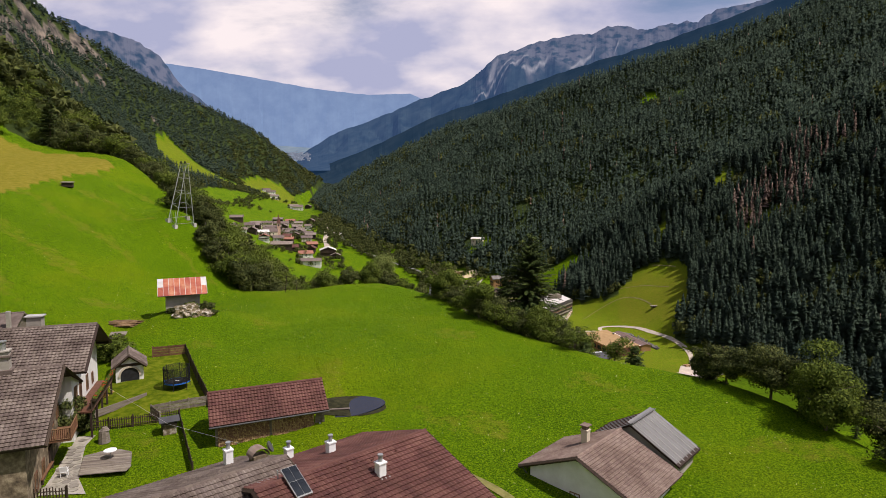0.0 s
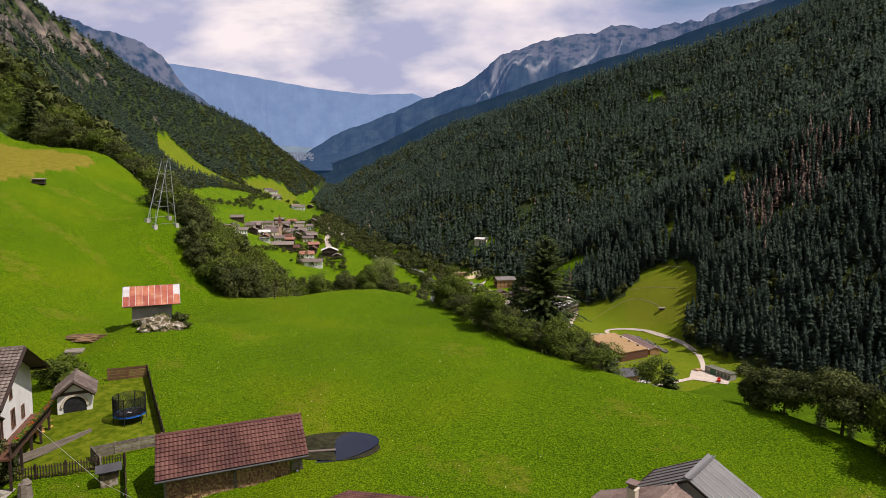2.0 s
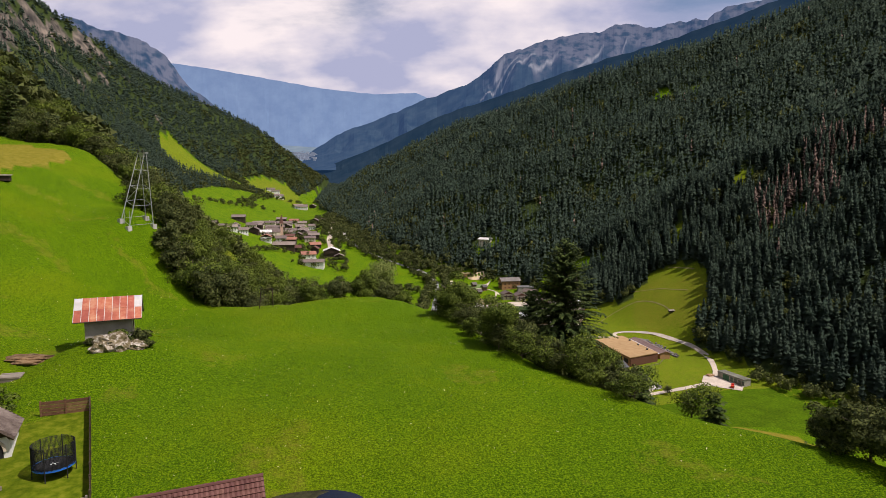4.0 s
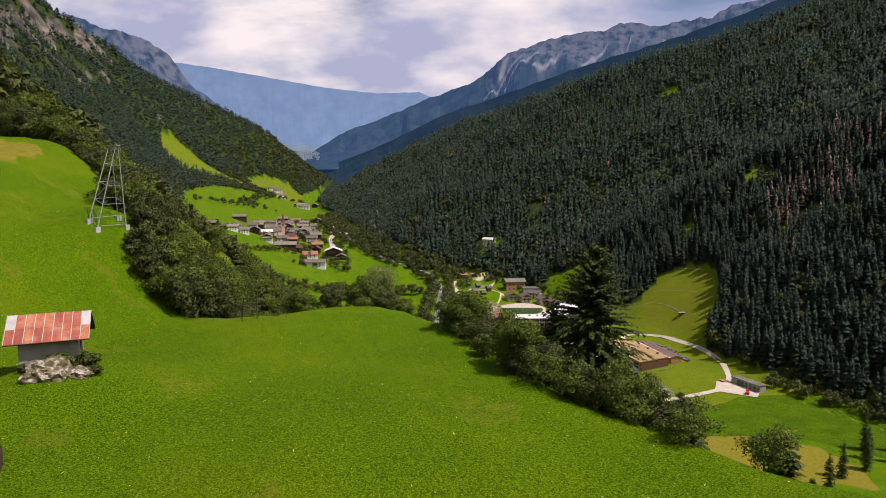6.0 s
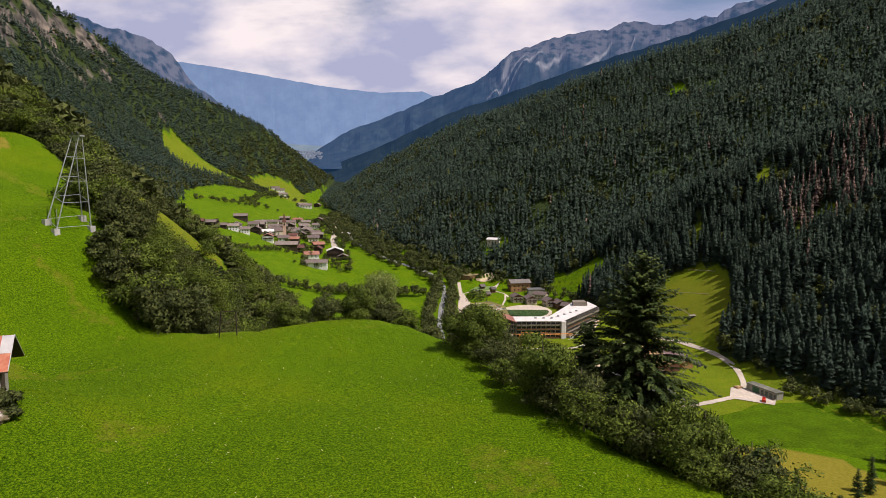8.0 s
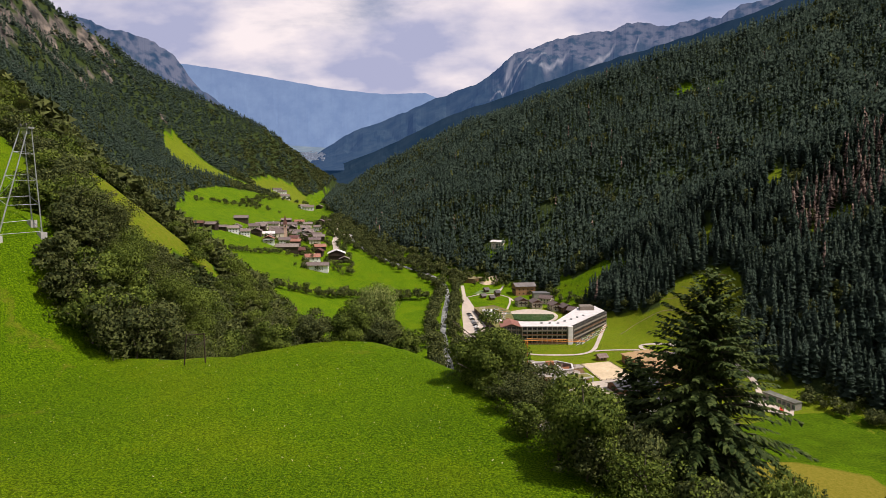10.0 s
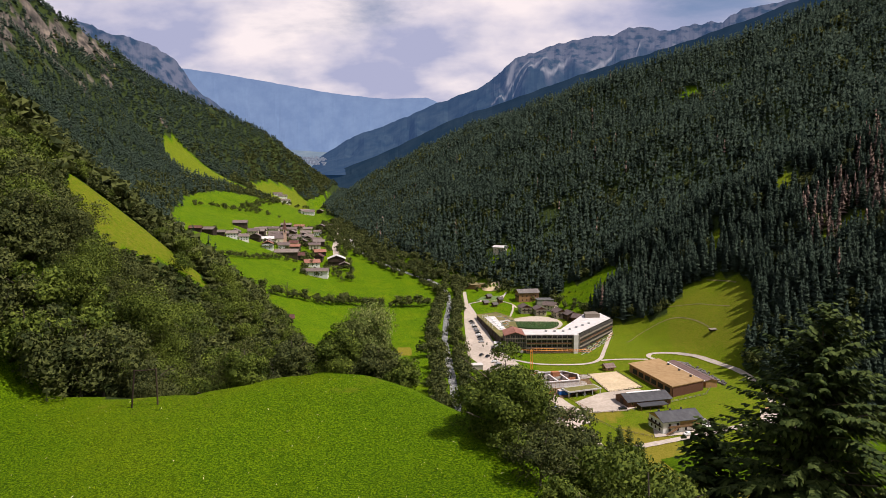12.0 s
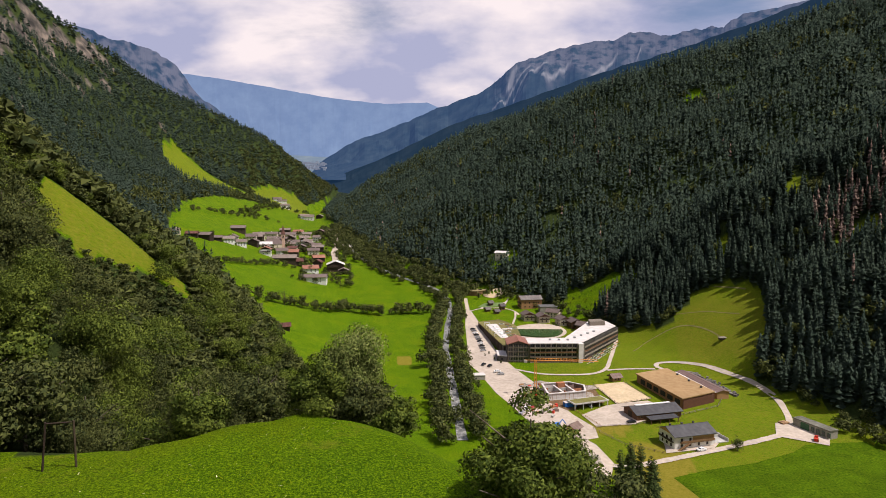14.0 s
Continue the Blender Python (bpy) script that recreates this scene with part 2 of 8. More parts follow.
def mesh_from(name, verts, faces, mat, smooth=False):
    me = bpy.data.meshes.new(name)
    me.from_pydata(verts if isinstance(verts, list) else verts.tolist(), [], faces if isinstance(faces, list) else faces.tolist())
    me.materials.append(mat)
    if smooth:
        me.polygons.foreach_set("use_smooth", np.ones(len(me.polygons), bool))
    me.update()
    return me


# ---- land cover ----
def blob(x, y, cx, cy, rx, ry, turn=0.0, wob=0.25, seed=1):
    """1 inside an uneven patch, 0 outside."""
    c, s = math.cos(radians(turn)), math.sin(radians(turn))
    u, v = ((x - cx) * c + (y - cy) * s) / rx, (-(x - cx) * s + (y - cy) * c) / ry
    return ramp01(1 + wob * waves(x, y, max(rx, ry) * 0.9, seed) - np.hypot(u, v), -0.08, 0.08)


BAY = [(118, 540), (150, 508), (178, 524), (200, 508), (206, 485), (196, 455), (175, 422), (162, 404), (130, 440)]
SHRUBS = [(84, 612), (112, 574), (128, 580), (156, 590), (150, 602), (100, 632)]
ALM = [(-685, 1393), (-684, 1431), (-643, 1468), (-533, 1521), (-482, 1402), (-524, 1358), (-548, 1223), (-631, 1298)]
FAR_FIELD = [(-586, 1667), (-574, 1824), (-530, 1907), (-437, 1740), (-355, 1410), (-411, 1400), (-515, 1509)]
STRIP = [(-109, 218), (-98, 211), (-91, 213), (-88, 219), (-83, 225), (-75, 227), (-77, 234), (-90, 238), (-103, 249), (-110, 248), (-113, 237), (-118, 234)]
WOOD_L = [(100, -30), (126, -18), (205, -36), (258, -62), (350, -95), (470, -140), (610, -232), (650, -292), (720, -335), (940, -425), (1156, -470), (1400, -440), (1500, -400), (1700, -455), (2000, -470), (2400, -480), (5200, -850)]


def inside(x, y, ring):
    return beyond(x, y, ring)[1]


def woods(x, y, gaps=True):
    """How densely the land is wooded, 0 to 1."""
    x, y = np.asarray(x, float), np.asarray(y, float)
    ur = off_line(x, y, FOOT_R)
    right = (ur + 5 * waves(x, y, 60, 21) > 4) & ~inside(x, y, BAY) & ~inside(x, y, SHRUBS)
    right &= ~(blob(x, y, 42, 712, 17, 9, -25) > 0.5) & ~(blob(x, y, 303, 800, 34, 7, -32) > 0.5)
    right &= ~(blob(x, y, 271, 560, 15, 9, 40, 0.5, 3) > 0.5) & ~(blob(x, y, 272, 482, 14, 10, 10, 0.5, 4) > 0.5) & ~(blob(x, y, 210, 555, 14, 7, 60, 0.5, 5) > 0.5)
    if gaps:
        right &= ~((waves(x, y, 95, 25) > 0.66) & (waves(x, y, 30, 26) > 0.0))
    left = (x < along(WOOD_L, y) + 7 * waves(x, y, 50, 27)) & (beyond(x, y, RIM)[0] > 2)
    left &= ~inside(x, y, ALM) & ~inside(x, y, FAR_FIELD)
    left &= ~inside(x, y, STRIP)
    if gaps:
        left &= ~((waves(x, y, 120, 29) > 0.66) & (y > 400))
    return (right | left).astype(float)


def make_ground():
    rings = np.concatenate([[0.0], np.geomspace(4, 4900, 330)])
    ang = np.concatenate([np.linspace(-56, 56, 380), np.linspace(56, 304, 50)[1:-1]])
    a = np.radians(ang)
    X, Y = np.outer(rings, np.sin(a)), np.outer(rings, np.cos(a)) - 6
    Z = height(X, Y)
    nr, na = X.shape
    idx = np.arange(nr * na).reshape(nr, na)
    nxt = np.roll(idx, -1, axis=1)
    faces = np.stack([idx[:-1], nxt[:-1], nxt[1:], idx[1:]], -1).reshape(-1, 4)[:, ::-1]
    me = mesh_from("ground", np.stack([X, Y, Z], -1).reshape(-1, 3), faces, LAND, True)
    x, y, z = X.ravel(), Y.ravel(), Z.ravel()
    cov = np.zeros((len(x), 4), np.float32)
    cov[:, 0] = np.maximum(woods(x, y, False), (y > 2050) * (waves(x, y, 260, 33) > -0.1))
    ul = -off_line(x, y, FOOT_L)
    steep = np.maximum(ramp01(ul, 370, 450) * ramp01(waves(x, y, 110, 31), -0.1, 0.15) * (y < 1500), ramp01(waves(x, y, 60, 34) - 0.55 + 0.2 * ramp01(ul, 200, 500), 0.1, 0.3) * (ul > 150) * (y < 1600))
    cov[:, 1] = steep
    cov[:, 2] = np.maximum.reduce([0.72 * inside(x, y, [(-84, 110), (-85.5, 133), (-84, 151), (-92, 160), (-108, 163), (-130, 172), (-140, 120)]), blob(x, y, 130, 262, 32, 22, -20, 0.3, 3), blob(x, y, -41, 462, 6, 14, 5, 0.1, 4), blob(x, y, 76, 292, 8, 20, 10, 0.3, 6),
                                   0.45 * inside(x, y, ALM), 0.45 * inside(x, y, FAR_FIELD), 0.48 * inside(x, y, STRIP), 0.42 * ramp01(waves(x, y, 16, 71), -0.1, 0.5) * (x < -42) * (y < 175), 0.44 * (x > 45) * (y > 296) * (y < 580), 0.40 * ramp01(waves(x, y, 22, 72), 0.1, 0.6) * (y < 126) * (x > -42), 0.8 * blob(x, y, 82, 318, 11, 15, 25, 0.4, 13), 0.5 * blob(x, y, 175, 470, 28, 45, 20, 0.3, 7), 0.8 * blob(x, y, 68, 352, 12, 7, 30, 0.4, 8),
                                   0.35 * blob(x, y, -30, 115, 9, 3, 0, 0.4, 12)])
    at = me.color_attributes.new("cover", "FLOAT_COLOR", "POINT")
    at.data.foreach_set("color", cov.ravel())
    ob = tagged(new("ground", me), "steep alpine valley with green meadows and wooded slopes", "ground", kind="structure")
    return ob


make_ground()


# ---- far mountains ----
def far_material(name, low, high, haze_glow, rock=0.0):
    """A distant mountainside; the blue haze of the air is painted into its colours and emission."""
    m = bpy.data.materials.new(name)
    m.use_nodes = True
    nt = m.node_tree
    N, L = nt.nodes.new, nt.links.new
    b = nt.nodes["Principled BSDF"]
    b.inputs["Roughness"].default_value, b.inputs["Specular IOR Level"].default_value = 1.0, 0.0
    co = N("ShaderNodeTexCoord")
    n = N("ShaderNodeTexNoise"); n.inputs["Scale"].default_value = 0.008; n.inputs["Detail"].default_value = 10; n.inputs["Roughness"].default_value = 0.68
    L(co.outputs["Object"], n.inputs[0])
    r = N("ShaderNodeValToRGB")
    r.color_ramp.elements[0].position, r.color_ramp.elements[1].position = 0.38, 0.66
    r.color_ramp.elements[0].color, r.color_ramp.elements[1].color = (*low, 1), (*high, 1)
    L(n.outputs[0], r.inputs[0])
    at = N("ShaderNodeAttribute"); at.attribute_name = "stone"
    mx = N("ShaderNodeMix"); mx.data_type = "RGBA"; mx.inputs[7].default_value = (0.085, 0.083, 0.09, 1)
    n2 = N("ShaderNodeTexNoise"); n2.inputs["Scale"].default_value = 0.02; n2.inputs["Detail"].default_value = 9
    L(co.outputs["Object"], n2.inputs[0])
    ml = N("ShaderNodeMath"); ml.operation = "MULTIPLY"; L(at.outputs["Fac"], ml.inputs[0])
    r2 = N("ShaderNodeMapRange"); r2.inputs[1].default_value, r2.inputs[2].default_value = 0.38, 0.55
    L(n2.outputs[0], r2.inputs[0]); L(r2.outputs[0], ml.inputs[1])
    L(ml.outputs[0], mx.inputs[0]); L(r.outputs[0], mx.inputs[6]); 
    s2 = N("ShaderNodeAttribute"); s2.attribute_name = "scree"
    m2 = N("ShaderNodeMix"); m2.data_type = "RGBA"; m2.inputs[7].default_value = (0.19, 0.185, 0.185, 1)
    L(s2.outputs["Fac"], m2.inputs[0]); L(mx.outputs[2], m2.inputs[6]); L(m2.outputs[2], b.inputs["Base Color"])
    # even blue emission in place of haze
    b.inputs["Emission Color"].default_value = (*haze_glow, 1)
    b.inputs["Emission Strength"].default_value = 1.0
    return m


def ridge(name, crest, depth, foot, mat, label, seed, rough=0.10, stone=0.0, scree=()):
    """A mountain chain: crest is rows of (x, y, z); its flanks fall towards the viewer by depth metres to the height foot, cut by gullies."""
    n, rows_ = 260, 40
    c = np.array(crest, float)
    s = np.linspace(0, len(c) - 1, n)
    cx, cy, cz = (np.interp(s, np.arange(len(c)), c[:, i]) for i in range(3))
    span = np.hypot(np.diff(cx, prepend=cx[0]), np.diff(cy, prepend=cy[0])).cumsum()
    cz = cz + np.clip(cz - foot, 0, 700) * rough * 0.22 * waves(span, 0 * span, 150, seed, 6)
    V, stones, pale = [], [], []
    for j in range(-6, rows_):
        t = j / (rows_ - 1)
        fall = abs(t) ** 0.85
        u = span + 60 * waves(span, 0 * span + t * 300, 300, seed + 5)
        gully = waves(u, 0 * u + t * 160, 330, seed + 1, 5) * np.sin(min(1.0, abs(t) * 1.6) * math.pi) * (cz - foot) * rough
        z = cz - (cz - foot) * fall + gully
        out = np.stack([cx * (1 - depth * t / np.hypot(cx, cy)), cy * (1 - depth * t / np.hypot(cx, cy)), z], -1)
        V.append(out)
        streak = 0 * s
        for s0, slant, t0, t1, w in scree:
            streak = np.maximum(streak, ramp01(-np.abs(s - s0 - slant * t + 0.012 * waves(s, 0 * s + t * 20, 0.6, seed + 7)) / w, -1, -0.3) * (t > t0) * (t < t1))
        pale.append(streak)
        stones.append(np.clip((1 - abs(t) * 1.0 / max(stone, 1e-3)) * 2 + waves(span, 0 * span + t * 500, 200, seed + 3), 0, 1) * ramp01((cz - foot) / (cz.max() - foot), 0.5, 0.72) if stone else 0 * span)
    V = np.array(V)
    m, k = V.shape[:2]
    idx = np.arange(m * k).reshape(m, k)
    faces = np.stack([idx[:-1, :-1], idx[:-1, 1:], idx[1:, 1:], idx[1:, :-1]], -1).reshape(-1, 4)[:, ::-1]
    me = mesh_from(name, V.reshape(-1, 3), faces, mat, False)
    at = me.attributes.new("stone", "FLOAT", "POINT")
    at.data.foreach_set("value", np.array(stones).ravel().astype(np.float32))
    at = me.attributes.new("scree", "FLOAT", "POINT")
    at.data.foreach_set("value", np.array(pale).ravel().astype(np.float32))
    return tagged(new(name, me), label, "mountain", kind="structure")


def sight(px, py, dist):
    """A place that far ahead on a line of sight from the start of the way."""
    q = radians(-5.0)
    u, v = (px - 784) / 1026.0, (441 - py) / 1026.0
    y, z = math.cos(q) - v * math.sin(q), math.sin(q) + v * math.cos(q)
    return (u / y * dist, dist, z / y * dist)


# farthest range: base colour and emission both carry the painted haze
BLUE = far_material("far_blue_haze", (0.03, 0.06, 0.10), (0.07, 0.11, 0.15), (0.14, 0.195, 0.325))
# near-black blue: a cloud's shade on the ridge is put into this colour
CLOUD_SHADE = far_material("far_cloud_shade", (0.007, 0.013, 0.016), (0.018, 0.026, 0.028), (0.006, 0.020, 0.045))
# rock and woods, with air haze laid over them as a blue glow
STONE = far_material("far_stone_hazed", (0.008, 0.016, 0.020), (0.026, 0.038, 0.040), (0.024, 0.050, 0.112))
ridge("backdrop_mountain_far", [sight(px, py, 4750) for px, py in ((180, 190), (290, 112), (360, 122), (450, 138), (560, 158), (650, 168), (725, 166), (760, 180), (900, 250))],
      320, 60, BLUE, "distant mountain range with blue haze painted in", 41, 0.025)
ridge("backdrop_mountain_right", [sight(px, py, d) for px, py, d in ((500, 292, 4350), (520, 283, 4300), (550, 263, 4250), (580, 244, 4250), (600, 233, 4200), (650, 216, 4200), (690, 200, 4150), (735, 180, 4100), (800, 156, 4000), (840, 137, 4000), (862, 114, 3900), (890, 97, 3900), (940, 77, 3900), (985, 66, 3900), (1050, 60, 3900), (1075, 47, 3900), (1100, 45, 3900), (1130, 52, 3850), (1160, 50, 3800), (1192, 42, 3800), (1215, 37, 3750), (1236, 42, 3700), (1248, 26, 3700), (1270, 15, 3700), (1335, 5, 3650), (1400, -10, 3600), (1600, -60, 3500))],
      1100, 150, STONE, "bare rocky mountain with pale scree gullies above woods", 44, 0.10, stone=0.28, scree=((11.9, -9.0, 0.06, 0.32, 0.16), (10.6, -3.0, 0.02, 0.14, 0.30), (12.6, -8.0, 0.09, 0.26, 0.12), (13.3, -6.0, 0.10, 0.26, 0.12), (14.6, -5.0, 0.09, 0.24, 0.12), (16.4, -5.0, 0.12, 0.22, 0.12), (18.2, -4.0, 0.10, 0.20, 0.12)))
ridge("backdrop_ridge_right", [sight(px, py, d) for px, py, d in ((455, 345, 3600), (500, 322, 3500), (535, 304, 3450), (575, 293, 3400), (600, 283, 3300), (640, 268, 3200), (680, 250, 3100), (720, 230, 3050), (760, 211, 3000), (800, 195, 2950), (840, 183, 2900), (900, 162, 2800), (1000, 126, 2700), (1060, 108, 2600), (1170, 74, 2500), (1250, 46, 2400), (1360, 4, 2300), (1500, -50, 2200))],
      700, 60, CLOUD_SHADE, "wooded ridge with blue cloud shade painted in", 52, 0.05)
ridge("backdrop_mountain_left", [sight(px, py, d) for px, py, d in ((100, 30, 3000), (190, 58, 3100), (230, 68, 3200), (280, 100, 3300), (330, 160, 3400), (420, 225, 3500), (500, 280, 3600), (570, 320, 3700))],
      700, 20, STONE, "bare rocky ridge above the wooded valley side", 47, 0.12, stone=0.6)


def far_valley():
    """The floor of the main valley far ahead, with its town; their haze is painted as a blue glow."""
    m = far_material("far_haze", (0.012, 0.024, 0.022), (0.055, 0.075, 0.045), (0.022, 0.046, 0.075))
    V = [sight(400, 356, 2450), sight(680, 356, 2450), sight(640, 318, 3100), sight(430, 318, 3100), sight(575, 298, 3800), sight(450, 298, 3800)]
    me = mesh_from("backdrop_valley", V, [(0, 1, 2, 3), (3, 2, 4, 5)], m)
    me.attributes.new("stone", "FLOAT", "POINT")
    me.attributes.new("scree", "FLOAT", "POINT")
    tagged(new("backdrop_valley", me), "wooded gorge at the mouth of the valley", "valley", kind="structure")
    # paler and bluer than the gorge, with more haze painted in
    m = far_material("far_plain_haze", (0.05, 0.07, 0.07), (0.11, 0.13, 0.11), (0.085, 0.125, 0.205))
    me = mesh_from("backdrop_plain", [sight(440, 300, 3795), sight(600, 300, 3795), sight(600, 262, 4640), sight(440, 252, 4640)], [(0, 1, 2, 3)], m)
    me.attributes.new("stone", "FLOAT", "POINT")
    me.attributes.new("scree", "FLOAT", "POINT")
    tagged(new("backdrop_plain", me), "floor of the far main valley with haze painted in", "valley", kind="structure")
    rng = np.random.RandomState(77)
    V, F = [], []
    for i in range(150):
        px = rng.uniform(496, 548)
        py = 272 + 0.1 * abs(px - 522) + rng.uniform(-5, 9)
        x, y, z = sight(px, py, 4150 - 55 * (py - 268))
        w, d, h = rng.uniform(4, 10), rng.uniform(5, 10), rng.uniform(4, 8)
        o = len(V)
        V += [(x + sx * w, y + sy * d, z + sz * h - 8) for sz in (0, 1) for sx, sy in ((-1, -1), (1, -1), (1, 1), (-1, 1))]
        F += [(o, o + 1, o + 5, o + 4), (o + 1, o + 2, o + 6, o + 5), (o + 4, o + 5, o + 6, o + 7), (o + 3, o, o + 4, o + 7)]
    # pale walls with a blue emission added as haze
    pale = far_material("far_town_walls_hazed", (0.16, 0.16, 0.16), (0.26, 0.25, 0.24), (0.06, 0.09, 0.14))
    tagged(new("distant_town", mesh_from("distant_town", V, F, pale)), "pale houses of a distant town with haze painted in", "town", kind="stuff")


far_valley()

# ---- woods ----
def np_mesh(name, V, F, mat, smooth=False, normals=None):
    """A mesh from arrays: V (n, 3), F (m, corners), and where given the way the foliage at each vertex faces."""
    if normals is not None:
        g = np.cross(V[F[:, 1]] - V[F[:, 0]], V[F[:, 2]] - V[F[:, 0]])
        F = np.where(((g * normals[F].sum(1)).sum(1) < 0)[:, None], F[:, ::-1], F)
    me = bpy.data.meshes.new(name)
    n, k = F.shape
    me.vertices.add(len(V)); me.loops.add(n * k); me.polygons.add(n)
    me.vertices.foreach_set("co", np.ascontiguousarray(V, np.float32).ravel())
    me.loops.foreach_set("vertex_index", np.ascontiguousarray(F, np.int32).ravel())
    me.polygons.foreach_set("loop_start", np.arange(0, n * k, k, dtype=np.int32))
    if smooth or normals is not None:
        me.polygons.foreach_set("use_smooth", np.ones(n, bool))
    me.materials.append(mat)
    me.update(calc_edges=True)
    if normals is not None:
        at = me.attributes.new("custom_normal", "FLOAT_VECTOR", "POINT")
        at.data.foreach_set("vector", (normals / (np.linalg.norm(normals, axis=1)[:, None] + 1e-9)).astype(np.float32).ravel())
        me.update()
    return me


def leaf_material(name, dark, light, shine=0.25, vary=0.45, through_=0.3):
    m = bpy.data.materials.new(name)
    m.use_nodes = True
    nt = m.node_tree
    N, L = nt.nodes.new, nt.links.new
    b, out = nt.nodes["Principled BSDF"], nt.nodes["Material Output"]
    b.inputs["Roughness"].default_value, b.inputs["Specular IOR Level"].default_value = 0.75, 0.4 * shine
    ge, co = N("ShaderNodeNewGeometry"), N("ShaderNodeTexCoord")
    nz = N("ShaderNodeTexNoise"); nz.inputs["Scale"].default_value = 0.045; nz.inputs["Detail"].default_value = 6
    L(co.outputs["Object"], nz.inputs[0])
    a = N("ShaderNodeMath"); a.operation = "MULTIPLY_ADD"; a.inputs[1].default_value, a.inputs[2].default_value = vary, -vary / 2
    L(ge.outputs["Random Per Island"], a.inputs[0])
    single = N("ShaderNodeTexNoise"); single.inputs["Scale"].default_value = 0.17; single.inputs["Detail"].default_value = 2
    L(co.outputs["Object"], single.inputs[0])
    both = N("ShaderNodeMath"); both.operation = "MULTIPLY_ADD"; both.inputs[1].default_value = 0.55; L(single.outputs[0], both.inputs[0])
    half = N("ShaderNodeMath"); half.operation = "MULTIPLY"; half.inputs[1].default_value = 0.45; L(nz.outputs[0], half.inputs[0]); L(half.outputs[0], both.inputs[2])
    s = N("ShaderNodeMath"); s.operation = "ADD"; L(a.outputs[0], s.inputs[0]); L(both.outputs[0], s.inputs[1])
    r = N("ShaderNodeValToRGB")
    r.color_ramp.elements[0].position, r.color_ramp.elements[1].position = 0.3, 0.70
    r.color_ramp.elements[0].color, r.color_ramp.elements[1].color = (*dark, 1), (*light, 1)
    L(s.outputs[0], r.inputs[0]); L(r.outputs[0], b.inputs["Base Color"])
    tr, mx = N("ShaderNodeBsdfTranslucent"), N("ShaderNodeMixShader")
    L(r.outputs[0], tr.inputs[0]); mx.inputs[0].default_value = through_
    L(b.outputs[0], mx.inputs[1]); L(tr.outputs[0], mx.inputs[2]); L(mx.outputs[0], out.inputs[0])
    return m


NEEDLES = leaf_material("spruce_needles", (0.030, 0.050, 0.038), (0.084, 0.114, 0.080), 0.05, 0.14, 0.4)
NEAR_NEEDLES = leaf_material("near_spruce_needles", (0.026, 0.044, 0.012), (0.085, 0.112, 0.028), 0.2, 0.5, 0.15)
LEAVES = leaf_material("leaves", (0.044, 0.070, 0.011), (0.162, 0.202, 0.030), through_=0.22)
DARK_LEAVES = leaf_material("dark_leaves", (0.034, 0.047, 0.015), (0.124, 0.138, 0.038), through_=0.22)
PALE_LEAVES = leaf_material("pale_leaves", (0.100, 0.135, 0.030), (0.25, 0.28, 0.085))
DEAD = leaf_material("dead_needles", (0.10, 0.07, 0.055), (0.22, 0.16, 0.13), 0.1, 0.4, 0.0)
BARK = material("bark", [(0.05, 0.04, 0.03), (0.13, 0.10, 0.08), (0.20, 0.17, 0.14)], 0.4, 0.95, bump=0.03, stretch=(1, 1, 0.25))


def spruce_template(levels, sides, seed, base=0.08, width=0.12):
    """A spruce of drooping sprays set round a stem, 1 tall."""
    rng = np.random.RandomState(seed)
    V, F = [], []
    for i in range(levels):
        for k in range(sides if i < levels - 2 else 3):
            t = (i + rng.uniform(0, 0.9)) / levels
            z = base + (1 - base) * t
            r = width * (1 - t) ** 0.8 * rng.uniform(0.7, 1.25) + 0.006
            a = 6.283 * (k + rng.uniform(0, 0.8)) / sides + i * 2.4
            w = r * rng.uniform(0.45, 0.75) + 0.25 * width / sides
            rise, fall = rng.uniform(0.02, 0.06) + 0.5 / levels * 0.9, rng.uniform(0.01, 0.05)
            c, s_ = math.cos(a), math.sin(a)
            o = len(V)
            m = r * rng.uniform(0.45, 0.7)
            V += [(0.0, 0.0, min(1.0, z + rise)), (m * c - w * s_, m * s_ + w * c, z - 0.3 * fall), (r * c, r * s_, z - fall), (m * c + w * s_, m * s_ - w * c, z - 0.3 * fall + rng.normal(0, 0.008))]
            F.append((o, o + 1, o + 2, o + 3))
    V = np.array(V)
    N = np.stack([0.55 * V[:, 0], 0.55 * V[:, 1], 0 * V[:, 2] + 0.7 * width], -1) / width + rng.normal(0, 0.18, V.shape)
    return V, np.array(F), N


